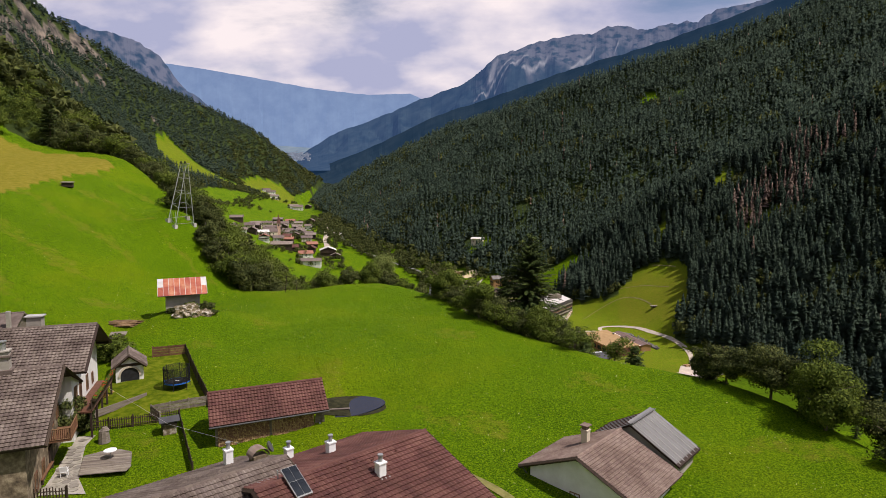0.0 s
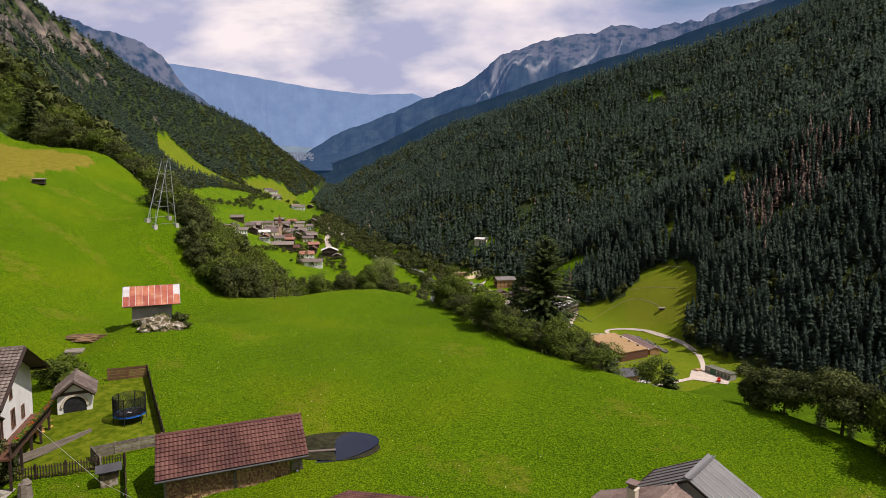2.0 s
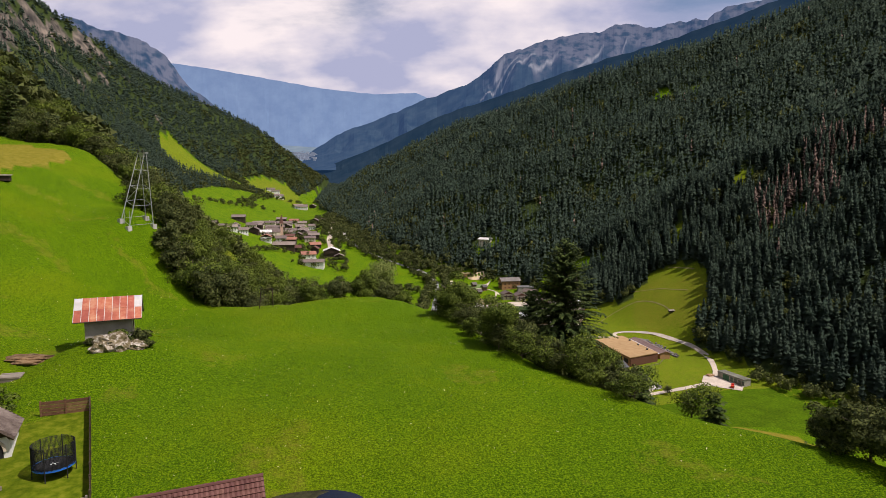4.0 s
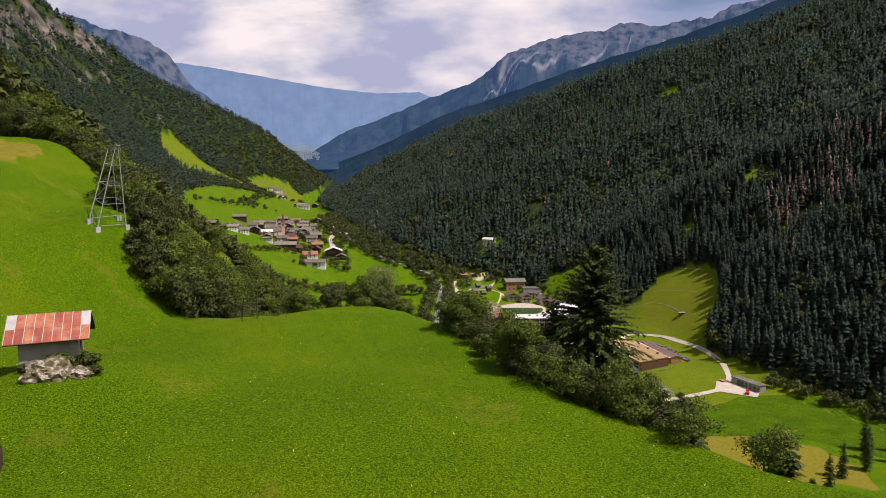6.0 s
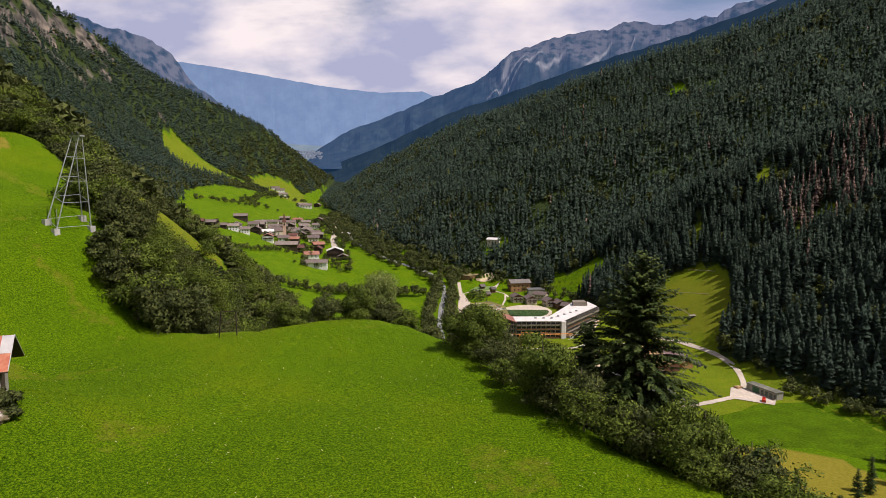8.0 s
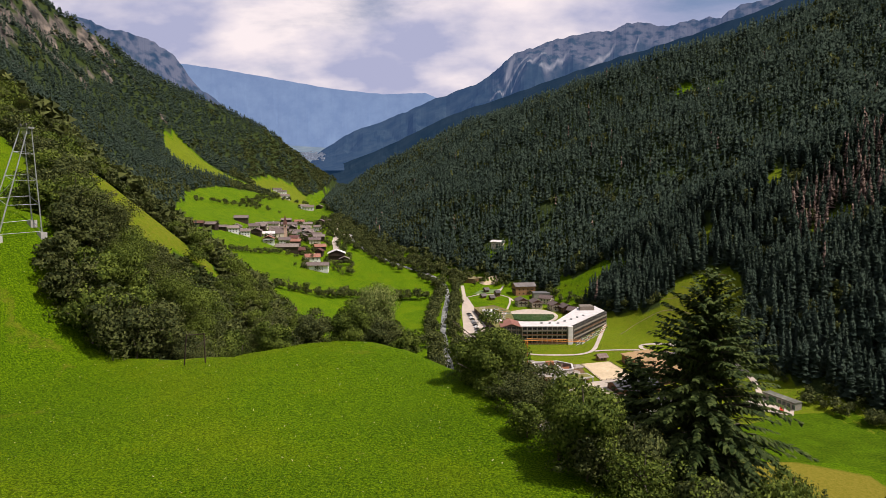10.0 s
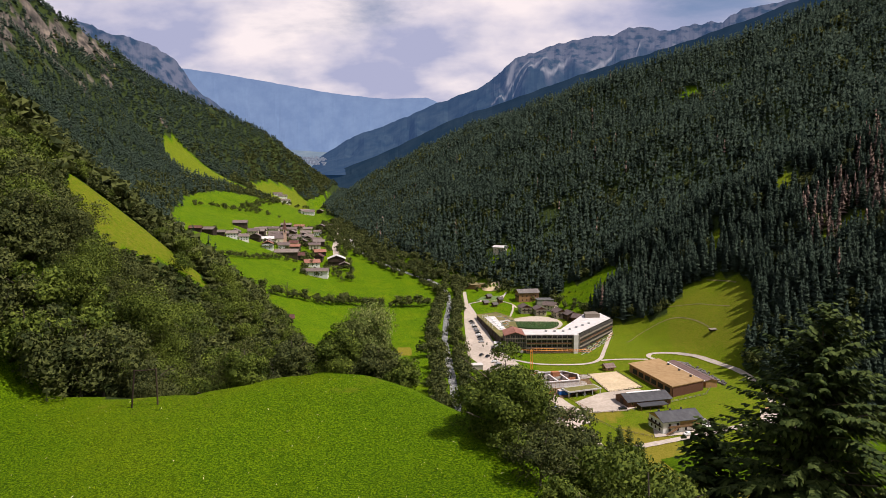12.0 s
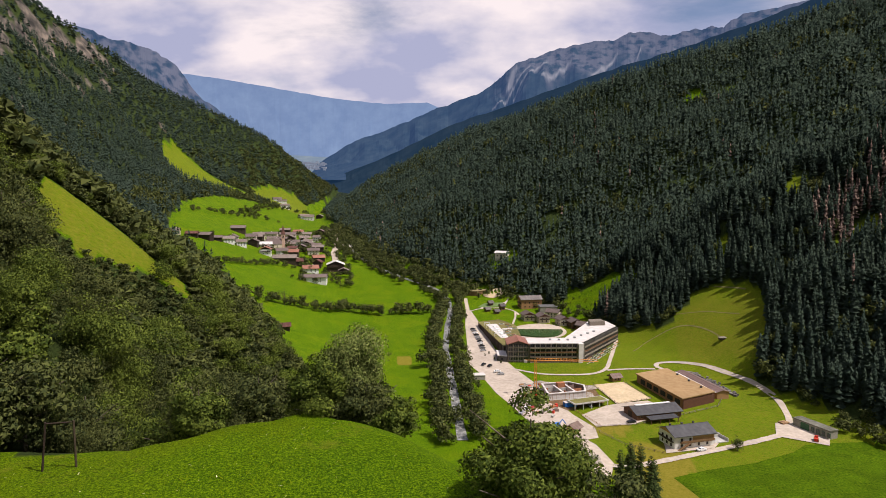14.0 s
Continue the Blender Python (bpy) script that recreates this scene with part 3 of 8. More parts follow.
def leaf_template(n, size, seed, lobes=7, tall=1.0):
    """A crown of n leafy sprays gathered in lobes, 1 wide and about as tall."""
    rng = np.random.RandomState(seed)
    many = 2 * lobes
    dirs = rng.normal(size=(many, 3))
    dirs /= np.linalg.norm(dirs, axis=1)[:, None]
    reach = rng.uniform(0.12, 0.40, many) * (1 + 0.25 * np.sin(2 * np.arctan2(dirs[:, 1], dirs[:, 0]) + seed))
    cen = [(0, 0, 0.5 * tall)] + [(d[0] * q, d[1] * q, tall * (0.47 + 0.95 * d[2] * q)) for d, q in zip(dirs, reach)]
    rad = [0.24] + list(rng.uniform(0.15, 0.23, many) if n < 300 else rng.uniform(0.11, 0.19, many))
    cen, rad = np.array(cen), np.array(rad)
    k = rng.choice(len(cen), size=n, p=rad ** 2 / (rad ** 2).sum())
    d = rng.normal(size=(n, 3))
    d /= np.linalg.norm(d, axis=1)[:, None]
    d[:, 2] = np.where(d[:, 2] < -0.4, -d[:, 2], d[:, 2])
    p = cen[k] + d * np.array((1, 1, 0.85)) * (rad[k] * rng.uniform(0.5, 1.12, n))[:, None]
    nrm = d + rng.normal(0, 0.55, (n, 3))
    nrm /= np.linalg.norm(nrm, axis=1)[:, None]
    u = np.cross(nrm, rng.normal(size=(n, 3)))
    u /= np.linalg.norm(u, axis=1)[:, None]
    v = np.cross(nrm, u)
    s = size * rng.uniform(0.6, 1.3, n)[:, None]
    V = np.stack([p - u * s * 0.8 - v * s * 0.5, p + u * s - nrm * s * 0.2, p - u * s * 0.5 + v * s * 0.65], 1).reshape(-1, 3)
    N = 0.8 * d + 0.9 * (p - np.array((0, 0, 0.38 * tall))) + rng.normal(0, 0.36, (n, 3))
    return V, np.arange(3 * n).reshape(n, 3), np.repeat(N, 3, axis=0)


def scatter(templates, P, tall, wide, seed, lean=0.03):
    """All plants standing at P, each a turned and stretched copy of one of the templates, as one pair of arrays."""
    rng = np.random.RandomState(seed)
    pick = rng.randint(len(templates), size=len(P))
    VV, FF, NN, off = [], [], [], 0
    for t, (V, F, N) in enumerate(templates):
        w = np.where(pick == t)[0]
        if not len(w):
            continue
        a = rng.uniform(0, 6.28, len(w))
        c, s = np.cos(a)[:, None], np.sin(a)[:, None]
        x = (V[None, :, 0] * c - V[None, :, 1] * s) * wide[w][:, None] + V[None, :, 2] * tall[w][:, None] * rng.normal(0, lean, len(w))[:, None]
        y = (V[None, :, 0] * s + V[None, :, 1] * c) * wide[w][:, None]
        z = V[None, :, 2] * tall[w][:, None]
        out = np.stack([x, y, z], -1) + P[w][:, None, :]
        VV.append(out.reshape(-1, 3))
        NN.append(np.stack([N[None, :, 0] * c - N[None, :, 1] * s, N[None, :, 0] * s + N[None, :, 1] * c, N[None, :, 2] + 0 * c], -1).reshape(-1, 3))
        FF.append((F[None] + (np.arange(len(w)) * len(V))[:, None, None] + off).reshape(-1, F.shape[1]))
        off += len(w) * len(V)
    return np.concatenate(VV), np.concatenate(FF), np.concatenate(NN)


def field(x0, x1, y0, y1, step, seed):
    rng = np.random.RandomState(seed)
    X, Y = np.meshgrid(np.arange(x0, x1, step), np.arange(y0, y1, step))
    return X.ravel() + rng.uniform(-0.48, 0.48, X.size) * step, Y.ravel() + rng.uniform(-0.48, 0.48, X.size) * step, rng


def on_ground(x, y, sink=0.3):
    return np.stack([x, y, height(x, y) - sink], -1)


def stuff(name, V, F, N, mat, label, category):
    return tagged(new(name, np_mesh(name, V, F, mat, normals=N)), label, category, kind="stuff")


def in_view(x, y):
    return np.abs(np.degrees(np.arctan2(x, y + 25))) < 45


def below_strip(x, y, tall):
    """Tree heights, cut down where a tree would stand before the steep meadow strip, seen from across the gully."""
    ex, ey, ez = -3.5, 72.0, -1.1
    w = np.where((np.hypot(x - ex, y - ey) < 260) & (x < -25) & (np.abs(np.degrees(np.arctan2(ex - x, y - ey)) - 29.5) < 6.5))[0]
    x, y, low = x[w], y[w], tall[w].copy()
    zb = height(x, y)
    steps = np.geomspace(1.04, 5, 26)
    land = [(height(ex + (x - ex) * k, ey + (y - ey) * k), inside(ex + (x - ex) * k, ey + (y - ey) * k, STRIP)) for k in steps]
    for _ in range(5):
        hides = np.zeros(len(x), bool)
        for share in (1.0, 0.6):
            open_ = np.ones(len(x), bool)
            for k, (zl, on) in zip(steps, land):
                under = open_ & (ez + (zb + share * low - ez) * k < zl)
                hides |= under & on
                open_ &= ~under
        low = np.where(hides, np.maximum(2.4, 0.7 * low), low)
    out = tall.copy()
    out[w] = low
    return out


FINE_SPRUCE = [spruce_template(13, 5, 100 + i) for i in range(10)]
MID_SPRUCE = [spruce_template(4, 3, 120 + i) for i in range(10)]
FAR_SPRUCE = [spruce_template(3, 3, 140 + i, 0.05, 0.14) for i in range(6)]
FAR_LEAFY = [leaf_template(80, 0.155, 160 + i) for i in range(5)]
SEMI_LEAFY = [leaf_template(220, 0.075, 190 + i, 9) for i in range(6)]
THIN_LEAFY = [leaf_template(30, 0.27, 150 + i, 6) for i in range(5)]
MID_LEAFY = [leaf_template(1300, 0.027, 170 + i, 10) for i in range(6)]
FULL_LEAFY = [leaf_template(4800, 0.0145, 180 + i, 14) for i in range(6)]

# the wooded flank above the hotel
right_far, right_mid, right_near = [], [], []
for lo, hi, step, keep, seed in ((0, 640, 4.6, right_near, 1), (640, 1150, 4.6, right_mid, 2), (1150, 2600, 7.2, right_far, 3)):
    x, y, rng = field(-700, 900, 60, hi + 60, step, seed)
    d = np.hypot(x, y)
    ur = off_line(x, y, FOOT_R)
    ok = (d >= lo) & (d < hi) & in_view(x, y) & (ur > 0) & (ur < 600)
    x, y, ur = x[ok], y[ok], ur[ok]
    ok = (woods(x, y) > 0.5) & (rng.rand(len(x)) < 0.94)
    keep.append((x[ok], y[ok]))
for name, keep, temp, lo, hi, seed in (("woods_spruce_near", right_near, FINE_SPRUCE, 14, 24, 4), ("woods_spruce_middle", right_mid, MID_SPRUCE, 11, 20, 5), ("woods_spruce_far", right_far, FAR_SPRUCE, 12, 19, 6)):
    x, y = keep[0]
    rng = np.random.RandomState(seed)
    tall = rng.uniform(lo, hi, len(x)) * (1 + 0.22 * waves(x, y, 70, 41))
    wide = (6 + 0.8 * tall) * rng.uniform(0.85, 1.25, len(x)) * (1.15 if temp is FINE_SPRUCE else 1.35 if temp is MID_SPRUCE else 1.6)
    sick = (np.hypot(x - 275, y - 490) < 34) & (rng.rand(len(x)) < 0.45) | (np.hypot(x - 330, y - 520) < 30) & (rng.rand(len(x)) < 0.3) | (rng.rand(len(x)) < 0.006)
    bright = (waves(x, y, 60, 43) > 0.35) & (rng.rand(len(x)) < 0.35) & ~sick
    P = on_ground(x, y)
    plain = ~sick & ~bright
    stuff(name, *scatter(temp, P[plain], tall[plain], wide[plain], seed), NEEDLES, "dense dark green spruce wood on a steep slope", "spruce wood")
    if temp is not FAR_SPRUCE and sick.any():
        stuff("dead_spruces", *scatter(temp, P[sick], tall[sick], 0.75 * wide[sick], seed), DEAD, "grey-brown dead spruces among the green wood", "dead trees")
    if bright.any():
        stuff("leafy_trees_in_wood", *scatter(SEMI_LEAFY if temp is FINE_SPRUCE else THIN_LEAFY, P[bright], 0.62 * tall[bright], 0.55 * tall[bright], seed), DARK_LEAVES, "broad-leaved trees mixed into the spruce wood", "trees")

# the wooded flank above the village, spruces high up and broad-leaved trees lower down
for lo, hi, step, seed in ((250, 800, 6.2, 11), (800, 1500, 6.8, 12), (1500, 2700, 9.5, 13)):
    x, y, rng = field(-2400, -40, 150, hi + 60, step, seed)
    d = np.hypot(x, y)
    ok = (d >= lo) & (d < hi) & in_view(x, y)
    x, y = x[ok], y[ok]
    ul = -off_line(x, y, FOOT_L)
    cliff = (ul > 400) & (waves(x, y, 110, 31) > 0.0) & (y < 1500)
    ok = (woods(x, y) > 0.5) & (ul < 900) & (rng.rand(len(x)) < np.where(cliff, 0.12, 0.93))
    x, y, ul = x[ok], y[ok], ul[ok]
    tall = rng.uniform(10, 19, len(x)) * (1 + 0.2 * waves(x, y, 70, 44))
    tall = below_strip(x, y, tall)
    conifer = 0.8 * waves(x, y, 90, 45) + 1.1 * ramp01(ul, 90, 330) + rng.normal(0, 0.25, len(x)) > 0.38
    conifer &= np.hypot(x, y) > 560
    P = on_ground(x, y)
    big = 1.0 if hi < 1600 else 1.6
    stuff("slope_spruces", *scatter(MID_SPRUCE if hi < 1600 else FAR_SPRUCE, P[conifer], tall[conifer], tall[conifer] ** 0.5 * 8.2 * big, seed), NEEDLES, "dark spruces covering the steep mountainside", "spruce wood")
    lf = ~conifer
    stuff("slope_leafy_trees", *scatter(FAR_LEAFY if hi < 900 else THIN_LEAFY, P[lf], 0.6 * tall[lf], 0.62 * tall[lf] * big, seed), DARK_LEAVES, "dark green broad-leaved wood on the mountainside", "trees")

# the wooded gully beyond the meadow's rim
x, y, rng = field(-260, -8, 124, 420, 5.4, 15)
ok = (woods(x, y) > 0.5) & (np.hypot(x, y) < 380) & in_view(x, y) & (np.hypot(x, y) > 0) & (x < 60) & (np.hypot(x + 14, y - 134) > 5)
ok &= beyond(x, y, RIM)[0] > 2.5
x, y = x[ok], y[ok]
near = np.hypot(x, y) < 290
close = np.hypot(x + 4, y - 78) < 95
tall = rng.uniform(5.5, 11, len(x)) * (1 + 0.25 * waves(x, y, 40, 46))
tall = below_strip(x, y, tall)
kind_ = np.minimum(0.59, waves(x, y, 45, 47) + rng.normal(0, 0.3, len(x)))
P = on_ground(x, y)
sx_, sy_, rng = field(-125, -50, 170, 262, 2.3, 19)
ok = ~inside(sx_, sy_, STRIP) & (beyond(sx_, sy_, RIM)[0] > 3)
sx_, sy_ = sx_[ok], sy_[ok]
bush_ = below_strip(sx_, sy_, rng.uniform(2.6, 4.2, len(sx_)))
stuff("gully_shrubs", *scatter(FAR_LEAFY, on_ground(sx_, sy_), bush_, 1.25 * bush_, 20), DARK_LEAVES, "dense green shrubs below a steep meadow strip", "shrubs")
hx_, hy_, rng = field(-66, -43, 137, 166, 3.4, 21)
ok = beyond(hx_, hy_, RIM)[0] > 2.5
hx_, hy_ = hx_[ok], hy_[ok]
head_ = rng.uniform(4.0, 7.5, len(hx_))
stuff("gully_head_trees", *scatter(MID_LEAFY, on_ground(hx_, hy_), head_, 0.95 * head_, 22), DARK_LEAVES, "dark broad-leaved trees closing the head of a gully", "trees")
for name, ok, temp, mat, label in (("gully_near_trees", close & (kind_ < 0.2), FULL_LEAFY, LEAVES, "light green broad-leaved trees at the head of a gully"),
                                   ("gully_near_dark_trees", close & (kind_ >= 0.2) & (kind_ < 0.6), FULL_LEAFY, DARK_LEAVES, "dark green broad-leaved trees at the head of a gully"),
                                   ("gully_leafy_trees", near & ~close & (kind_ < 0.2), MID_LEAFY, LEAVES, "light green broad-leaved trees filling a gully"),
                                   ("gully_dark_trees", near & ~close & (kind_ >= 0.2) & (kind_ < 0.6), MID_LEAFY, DARK_LEAVES, "dark green broad-leaved trees filling a gully"),
                                   ("gully_far_trees", ~near & (kind_ < 0.6), SEMI_LEAFY, DARK_LEAVES, "broad-leaved trees on the lower valley side")):
    stuff(name, *scatter(temp, P[ok], tall[ok], 0.92 * tall[ok], 16), mat, label, "trees")


def line_of(points, step, spread, seed):
    """Places strewn along a line."""
    rng = np.random.RandomState(seed)
    out = []
    for (ax, ay), (bx, by) in zip(points, points[1:]):
        n = max(1, int(math.hypot(bx - ax, by - ay) / step))
        for i in range(n):
            t = (i + rng.uniform(0, 0.9)) / n
            out.append((ax + (bx - ax) * t + rng.normal(0, spread), ay + (by - ay) * t + rng.normal(0, spread)))
    return np.array(out), rng


# trees along the river, hedges between the fields, bushes at the foot of the wood
RIVER = [(-2, 330), (-7, 400), (-10, 440), (-14, 490), (-14, 560), (-12, 610), (-15, 655), (-32, 695), (-62, 722), (-95, 760), (-128, 815), (-165, 905), (-205, 1010), (-245, 1130)]
def beside(line, d):
    return [(x + d, y + 0.3 * d) for x, y in line]
for name, line, step, spread, lo, hi, mat, seed, label in (
        ("river_trees", beside(RIVER[:7], -8), 2.4, 2.6, 6, 14, DARK_LEAVES, 51, "row of dark bushy trees on the river bank"),
        ("river_trees", beside(RIVER[:7], 8), 2.4, 2.2, 5, 12, DARK_LEAVES, 52, "row of dark bushy trees on the river bank"),
        ("river_trees", beside(RIVER[6:], 16), 1.3, 10, 8, 15, DARK_LEAVES, 53, "broad band of trees along the river"),
        ("river_trees", beside(RIVER[6:], -9), 3.2, 4, 6, 12, DARK_LEAVES, 54, "trees along the river by the village"),
        ("hedge_trees", [(-172, 528), (-163, 544), (-150, 554), (-134, 568), (-113, 595), (-88, 601), (-77, 598), (-30, 604)], 2.8, 2.4, 6, 14, DARK_LEAVES, 55, "hedge of trees between two green fields"),
        ("field_trees", [(-236, 605), (-225, 645), (-218, 666), (-212, 708), (-205, 728), (-190, 738)], 4.6, 1.6, 5, 10, DARK_LEAVES, 56, "row of dark trees along a field edge"),
        ("village_trees", [(-292, 757), (-270, 800), (-225, 790), (-190, 790), (-170, 680), (-160, 688), (-151, 732), (-125, 690), (-150, 800), (-160, 831), (-192, 830), (-215, 845), (-230, 900), (-270, 940), (-290, 1000), (-250, 1060), (-230, 1000), (-205, 930), (-180, 900), (-215, 860), (-250, 880), (-272, 850), (-240, 800), (-200, 780), (-178, 770)], 5.5, 5, 4, 12, DARK_LEAVES, 57, "garden trees between the village houses"),
        ("field_trees", [(-370, 1060), (-400, 1200), (-420, 1400), (-380, 1500)], 9, 6, 9, 16, DARK_LEAVES, 58, "band of trees between the upper fields"),
        ("field_trees", [(-395, 905), (-350, 1105), (-330, 1130)], 12, 5, 8, 13, DARK_LEAVES, 62, "trees beside an upper field"),
        ("foot_bushes", [(178, 395), (186, 368), (196, 340), (204, 305), (214, 260)], 2.8, 4.5, 4, 9, DARK_LEAVES, 59, "bushes along the foot of the spruce wood"),
        ("foot_bushes", [(176, 352), (184, 338), (190, 322), (197, 300), (206, 280), (218, 258)], 1.9, 3.6, 4, 9, DARK_LEAVES, 66, "dense bushes before the foot of the spruce wood"),
        ("foot_bushes", [(122, 545), (100, 585), (80, 625), (40, 660), (0, 690), (-30, 715)], 3.6, 4, 5, 11, DARK_LEAVES, 60, "leafy fringe along the foot of the spruce wood"),
        ("shrubs", [(92, 612), (118, 584), (140, 592), (100, 622)], 1.6, 4, 1.0, 2.4, LEAVES, 61, "low green shrubs on a steep clearing")):
    P2, rng = line_of(line, step, spread, seed)
    tall = rng.uniform(lo, hi, len(P2))
    stuff(name, *scatter(SEMI_LEAFY, on_ground(P2[:, 0], P2[:, 1]), tall, tall * rng.uniform(0.8, 1.1, len(P2)), seed), mat, label, "trees")



# ---- single trees ----
def part(name, me, parent, label=""):
    ob = new(name, me)
    ob.parent = parent
    if label:
        ob["label"] = label
    return ob


def thing(name, x, y, z, turn=0.0, label="", category="", group=""):
    ob = new(name)
    ob.matrix_world = pose(x, y, z, 0, 0, turn)
    return tagged(ob, label, category, group)


def limb(V, F, a, b, ra, rb, sides=6):
    a, b = Vector(a), Vector(b)
    q = (b - a).to_track_quat("Z", "Y")
    o = len(V)
    for p, r in ((a, ra), (b, rb)):
        for k in range(sides):
            V.append(tuple(p + q @ Vector((r * math.cos(6.2832 * k / sides), r * math.sin(6.2832 * k / sides), 0))))
    for k in range(sides):
        F.append((o + k, o + (k + 1) % sides, o + sides + (k + 1) % sides, o + sides + k))


def leafy_tree(x, y, tall, wide, n, mat, label, seed, name="broadleaf_tree", category="tree", group="", leaf=0.15):
    rng = np.random.RandomState(seed)
    t = thing(name, x, y, ground_at(x, y) - 0.2, 0, label, category, group)
    V, F = [], []
    limb(V, F, (0, 0, 0), (rng.normal(0, 0.1), rng.normal(0, 0.1), tall * 0.3), 0.022 * tall, 0.016 * tall)
    limb(V, F, (0, 0, tall * 0.3), (rng.normal(0, 0.3), rng.normal(0, 0.3), tall * 0.82), 0.015 * tall, 0.004 * tall)
    for i in range(9):
        a, h = rng.uniform(0, 6.28), rng.uniform(0.12, 0.55) * tall
        r = wide * rng.uniform(0.22, 0.4)
        limb(V, F, (0, 0, h), (r * math.cos(a), r * math.sin(a), h + rng.uniform(0.12, 0.3) * tall), 0.010 * tall, 0.003 * tall, 5)
    part("trunk", np_mesh("trunk", np.array(V), np.array(F), BARK, True), t)
    LV, LF, LN = leaf_template(int(n * (5.2 if n > 1400 else 3.4)), leaf / max(wide, tall), seed, 22, 1.0)
    LV = LV * np.array((wide, wide, tall))
    LV[:, 2] -= 0.03 * tall
    part("crown", np_mesh("crown", LV, LF, mat, normals=LN), t)
    return t


def spruce_tree(x, y, tall, wide, seed, whorls=34, label="tall dark green spruce on the meadow's rim", group="", fine=1.0):
    """A spruce of drooping branches, each set with sprays of needles."""
    rng = np.random.RandomState(seed)
    t = thing("spruce", x, y, ground_at(x, y) - 0.3, 0, label, "spruce", group)
    V, F = [], []
    limb(V, F, (0, 0, 0), (0, 0, tall * 0.5), 0.016 * tall, 0.010 * tall, 8)
    limb(V, F, (0, 0, tall * 0.5), (0, 0, tall * 0.99), 0.010 * tall, 0.001 * tall, 6)
    LV, LF = [], []

    def card(p, d, s, w, drop):
        d = d / np.linalg.norm(d)
        side = np.cross(d, (0, 0, 1.0)); side /= np.linalg.norm(side) + 1e-9
        o = len(LV)
        dn = np.array((0, 0, -drop * s))
        LV.extend([p - side * w * 0.25, p + d * s * 0.5 - side * w + dn * 0.4, p + d * s + dn, p + d * s * 0.5 + side * w + dn * 0.4])
        LF.append((o, o + 1, o + 2, o + 3))

    for i in range(whorls):
        f = (i + rng.uniform(0, 0.6)) / whorls
        z = tall * (0.06 + 0.93 * f)
        reach = wide * 0.5 * (1 - f) ** 0.72 * (1.0 if f > 0.12 else 0.75)
        for k in range(rng.randint(7, 11) if f < 0.9 else 5):
            a = rng.uniform(0, 6.28)
            r = reach * rng.uniform(0.62, 1.12) + 0.15
            d = np.array((math.cos(a), math.sin(a), 0.0))
            rise, droop = 0.18 + 0.5 * f, 0.55 * (1 - f)
            pts = [np.array((0, 0, z)) + d * r * s + np.array((0, 0, r * (rise * s - droop * s * s * 1.2))) for s in np.linspace(0, 1, 5)]
            if f < 0.75:
                limb(V, F, pts[0], pts[2], 0.0028 * tall, 0.0018 * tall, 4)
            m = max(5, int(r * 7 * fine))
            for j in range(m):
                s = (j + rng.uniform(0.2, 1)) / m
                q = min(3, int(s * 4)); p = pts[q] + (pts[q + 1] - pts[q]) * (s * 4 - q)
                turn = rng.choice((-1, 1)) * rng.uniform(0.3, 1.1)
                c, sn = math.cos(turn), math.sin(turn)
                dd = np.array((d[0] * c - d[1] * sn, d[0] * sn + d[1] * c, rng.uniform(-0.35, 0.1)))
                card(p, dd, rng.uniform(0.5, 1.0) * (0.45 + 0.22 * r * (1.15 - s)) / fine ** 0.6, rng.uniform(0.14, 0.30) / fine ** 0.7, rng.uniform(0.15, 0.6))
    part("trunk", np_mesh("trunk", np.array(V), np.array(F), BARK, True), t)
    LV = np.array(LV)
    part("crown", np_mesh("crown", LV, np.array(LF), NEAR_NEEDLES, normals=np.stack([LV[:, 0], LV[:, 1], 0.34 * wide + 0 * LV[:, 2]], -1) / wide + rng.normal(0, 0.16, LV.shape)), t)
    return t


spruce_tree(14.0, 93.9, 19.3, 16, 71, 60, fine=2.2)
spruce_tree(10.6, 98, 11, 7, 72, 28, "smaller dark spruce beside a tall one")
spruce_tree(21.0, 86, 6.2, 4.6, 73, 20, "small dark fir on the meadow's edge")
spruce_tree(27, 80, 5.5, 3.6, 74, 18, "small dark fir below the meadow's edge")
for i, (x, y, h) in enumerate(((54, 281, 20), (58, 283, 22), (62, 284, 21), (57, 278, 17), (64.5, 280, 18), (60, 288, 19), (67, 284, 15))):
    spruce_tree(x, y, h, 8.2, 75 + i, 30, "dark spruce in a small group below the meadow", "spruces below the meadow")
for i, (x, y, h) in enumerate(((116, 238, 13), (136, 237, 14), (127, 232, 7), (147, 246, 15), (160, 252, 18), (168, 262, 14), (172, 270, 17), (178, 258, 16), (186, 268, 18), (184, 250, 15))):
    spruce_tree(x, y, h, 5.2, 85 + i, 22, "dark spruce at the edge of a dry field", "spruces by the dry field")
spruce_tree(-121, 181, 19, 9, 91, 26, "dark spruce on the hill's crest")

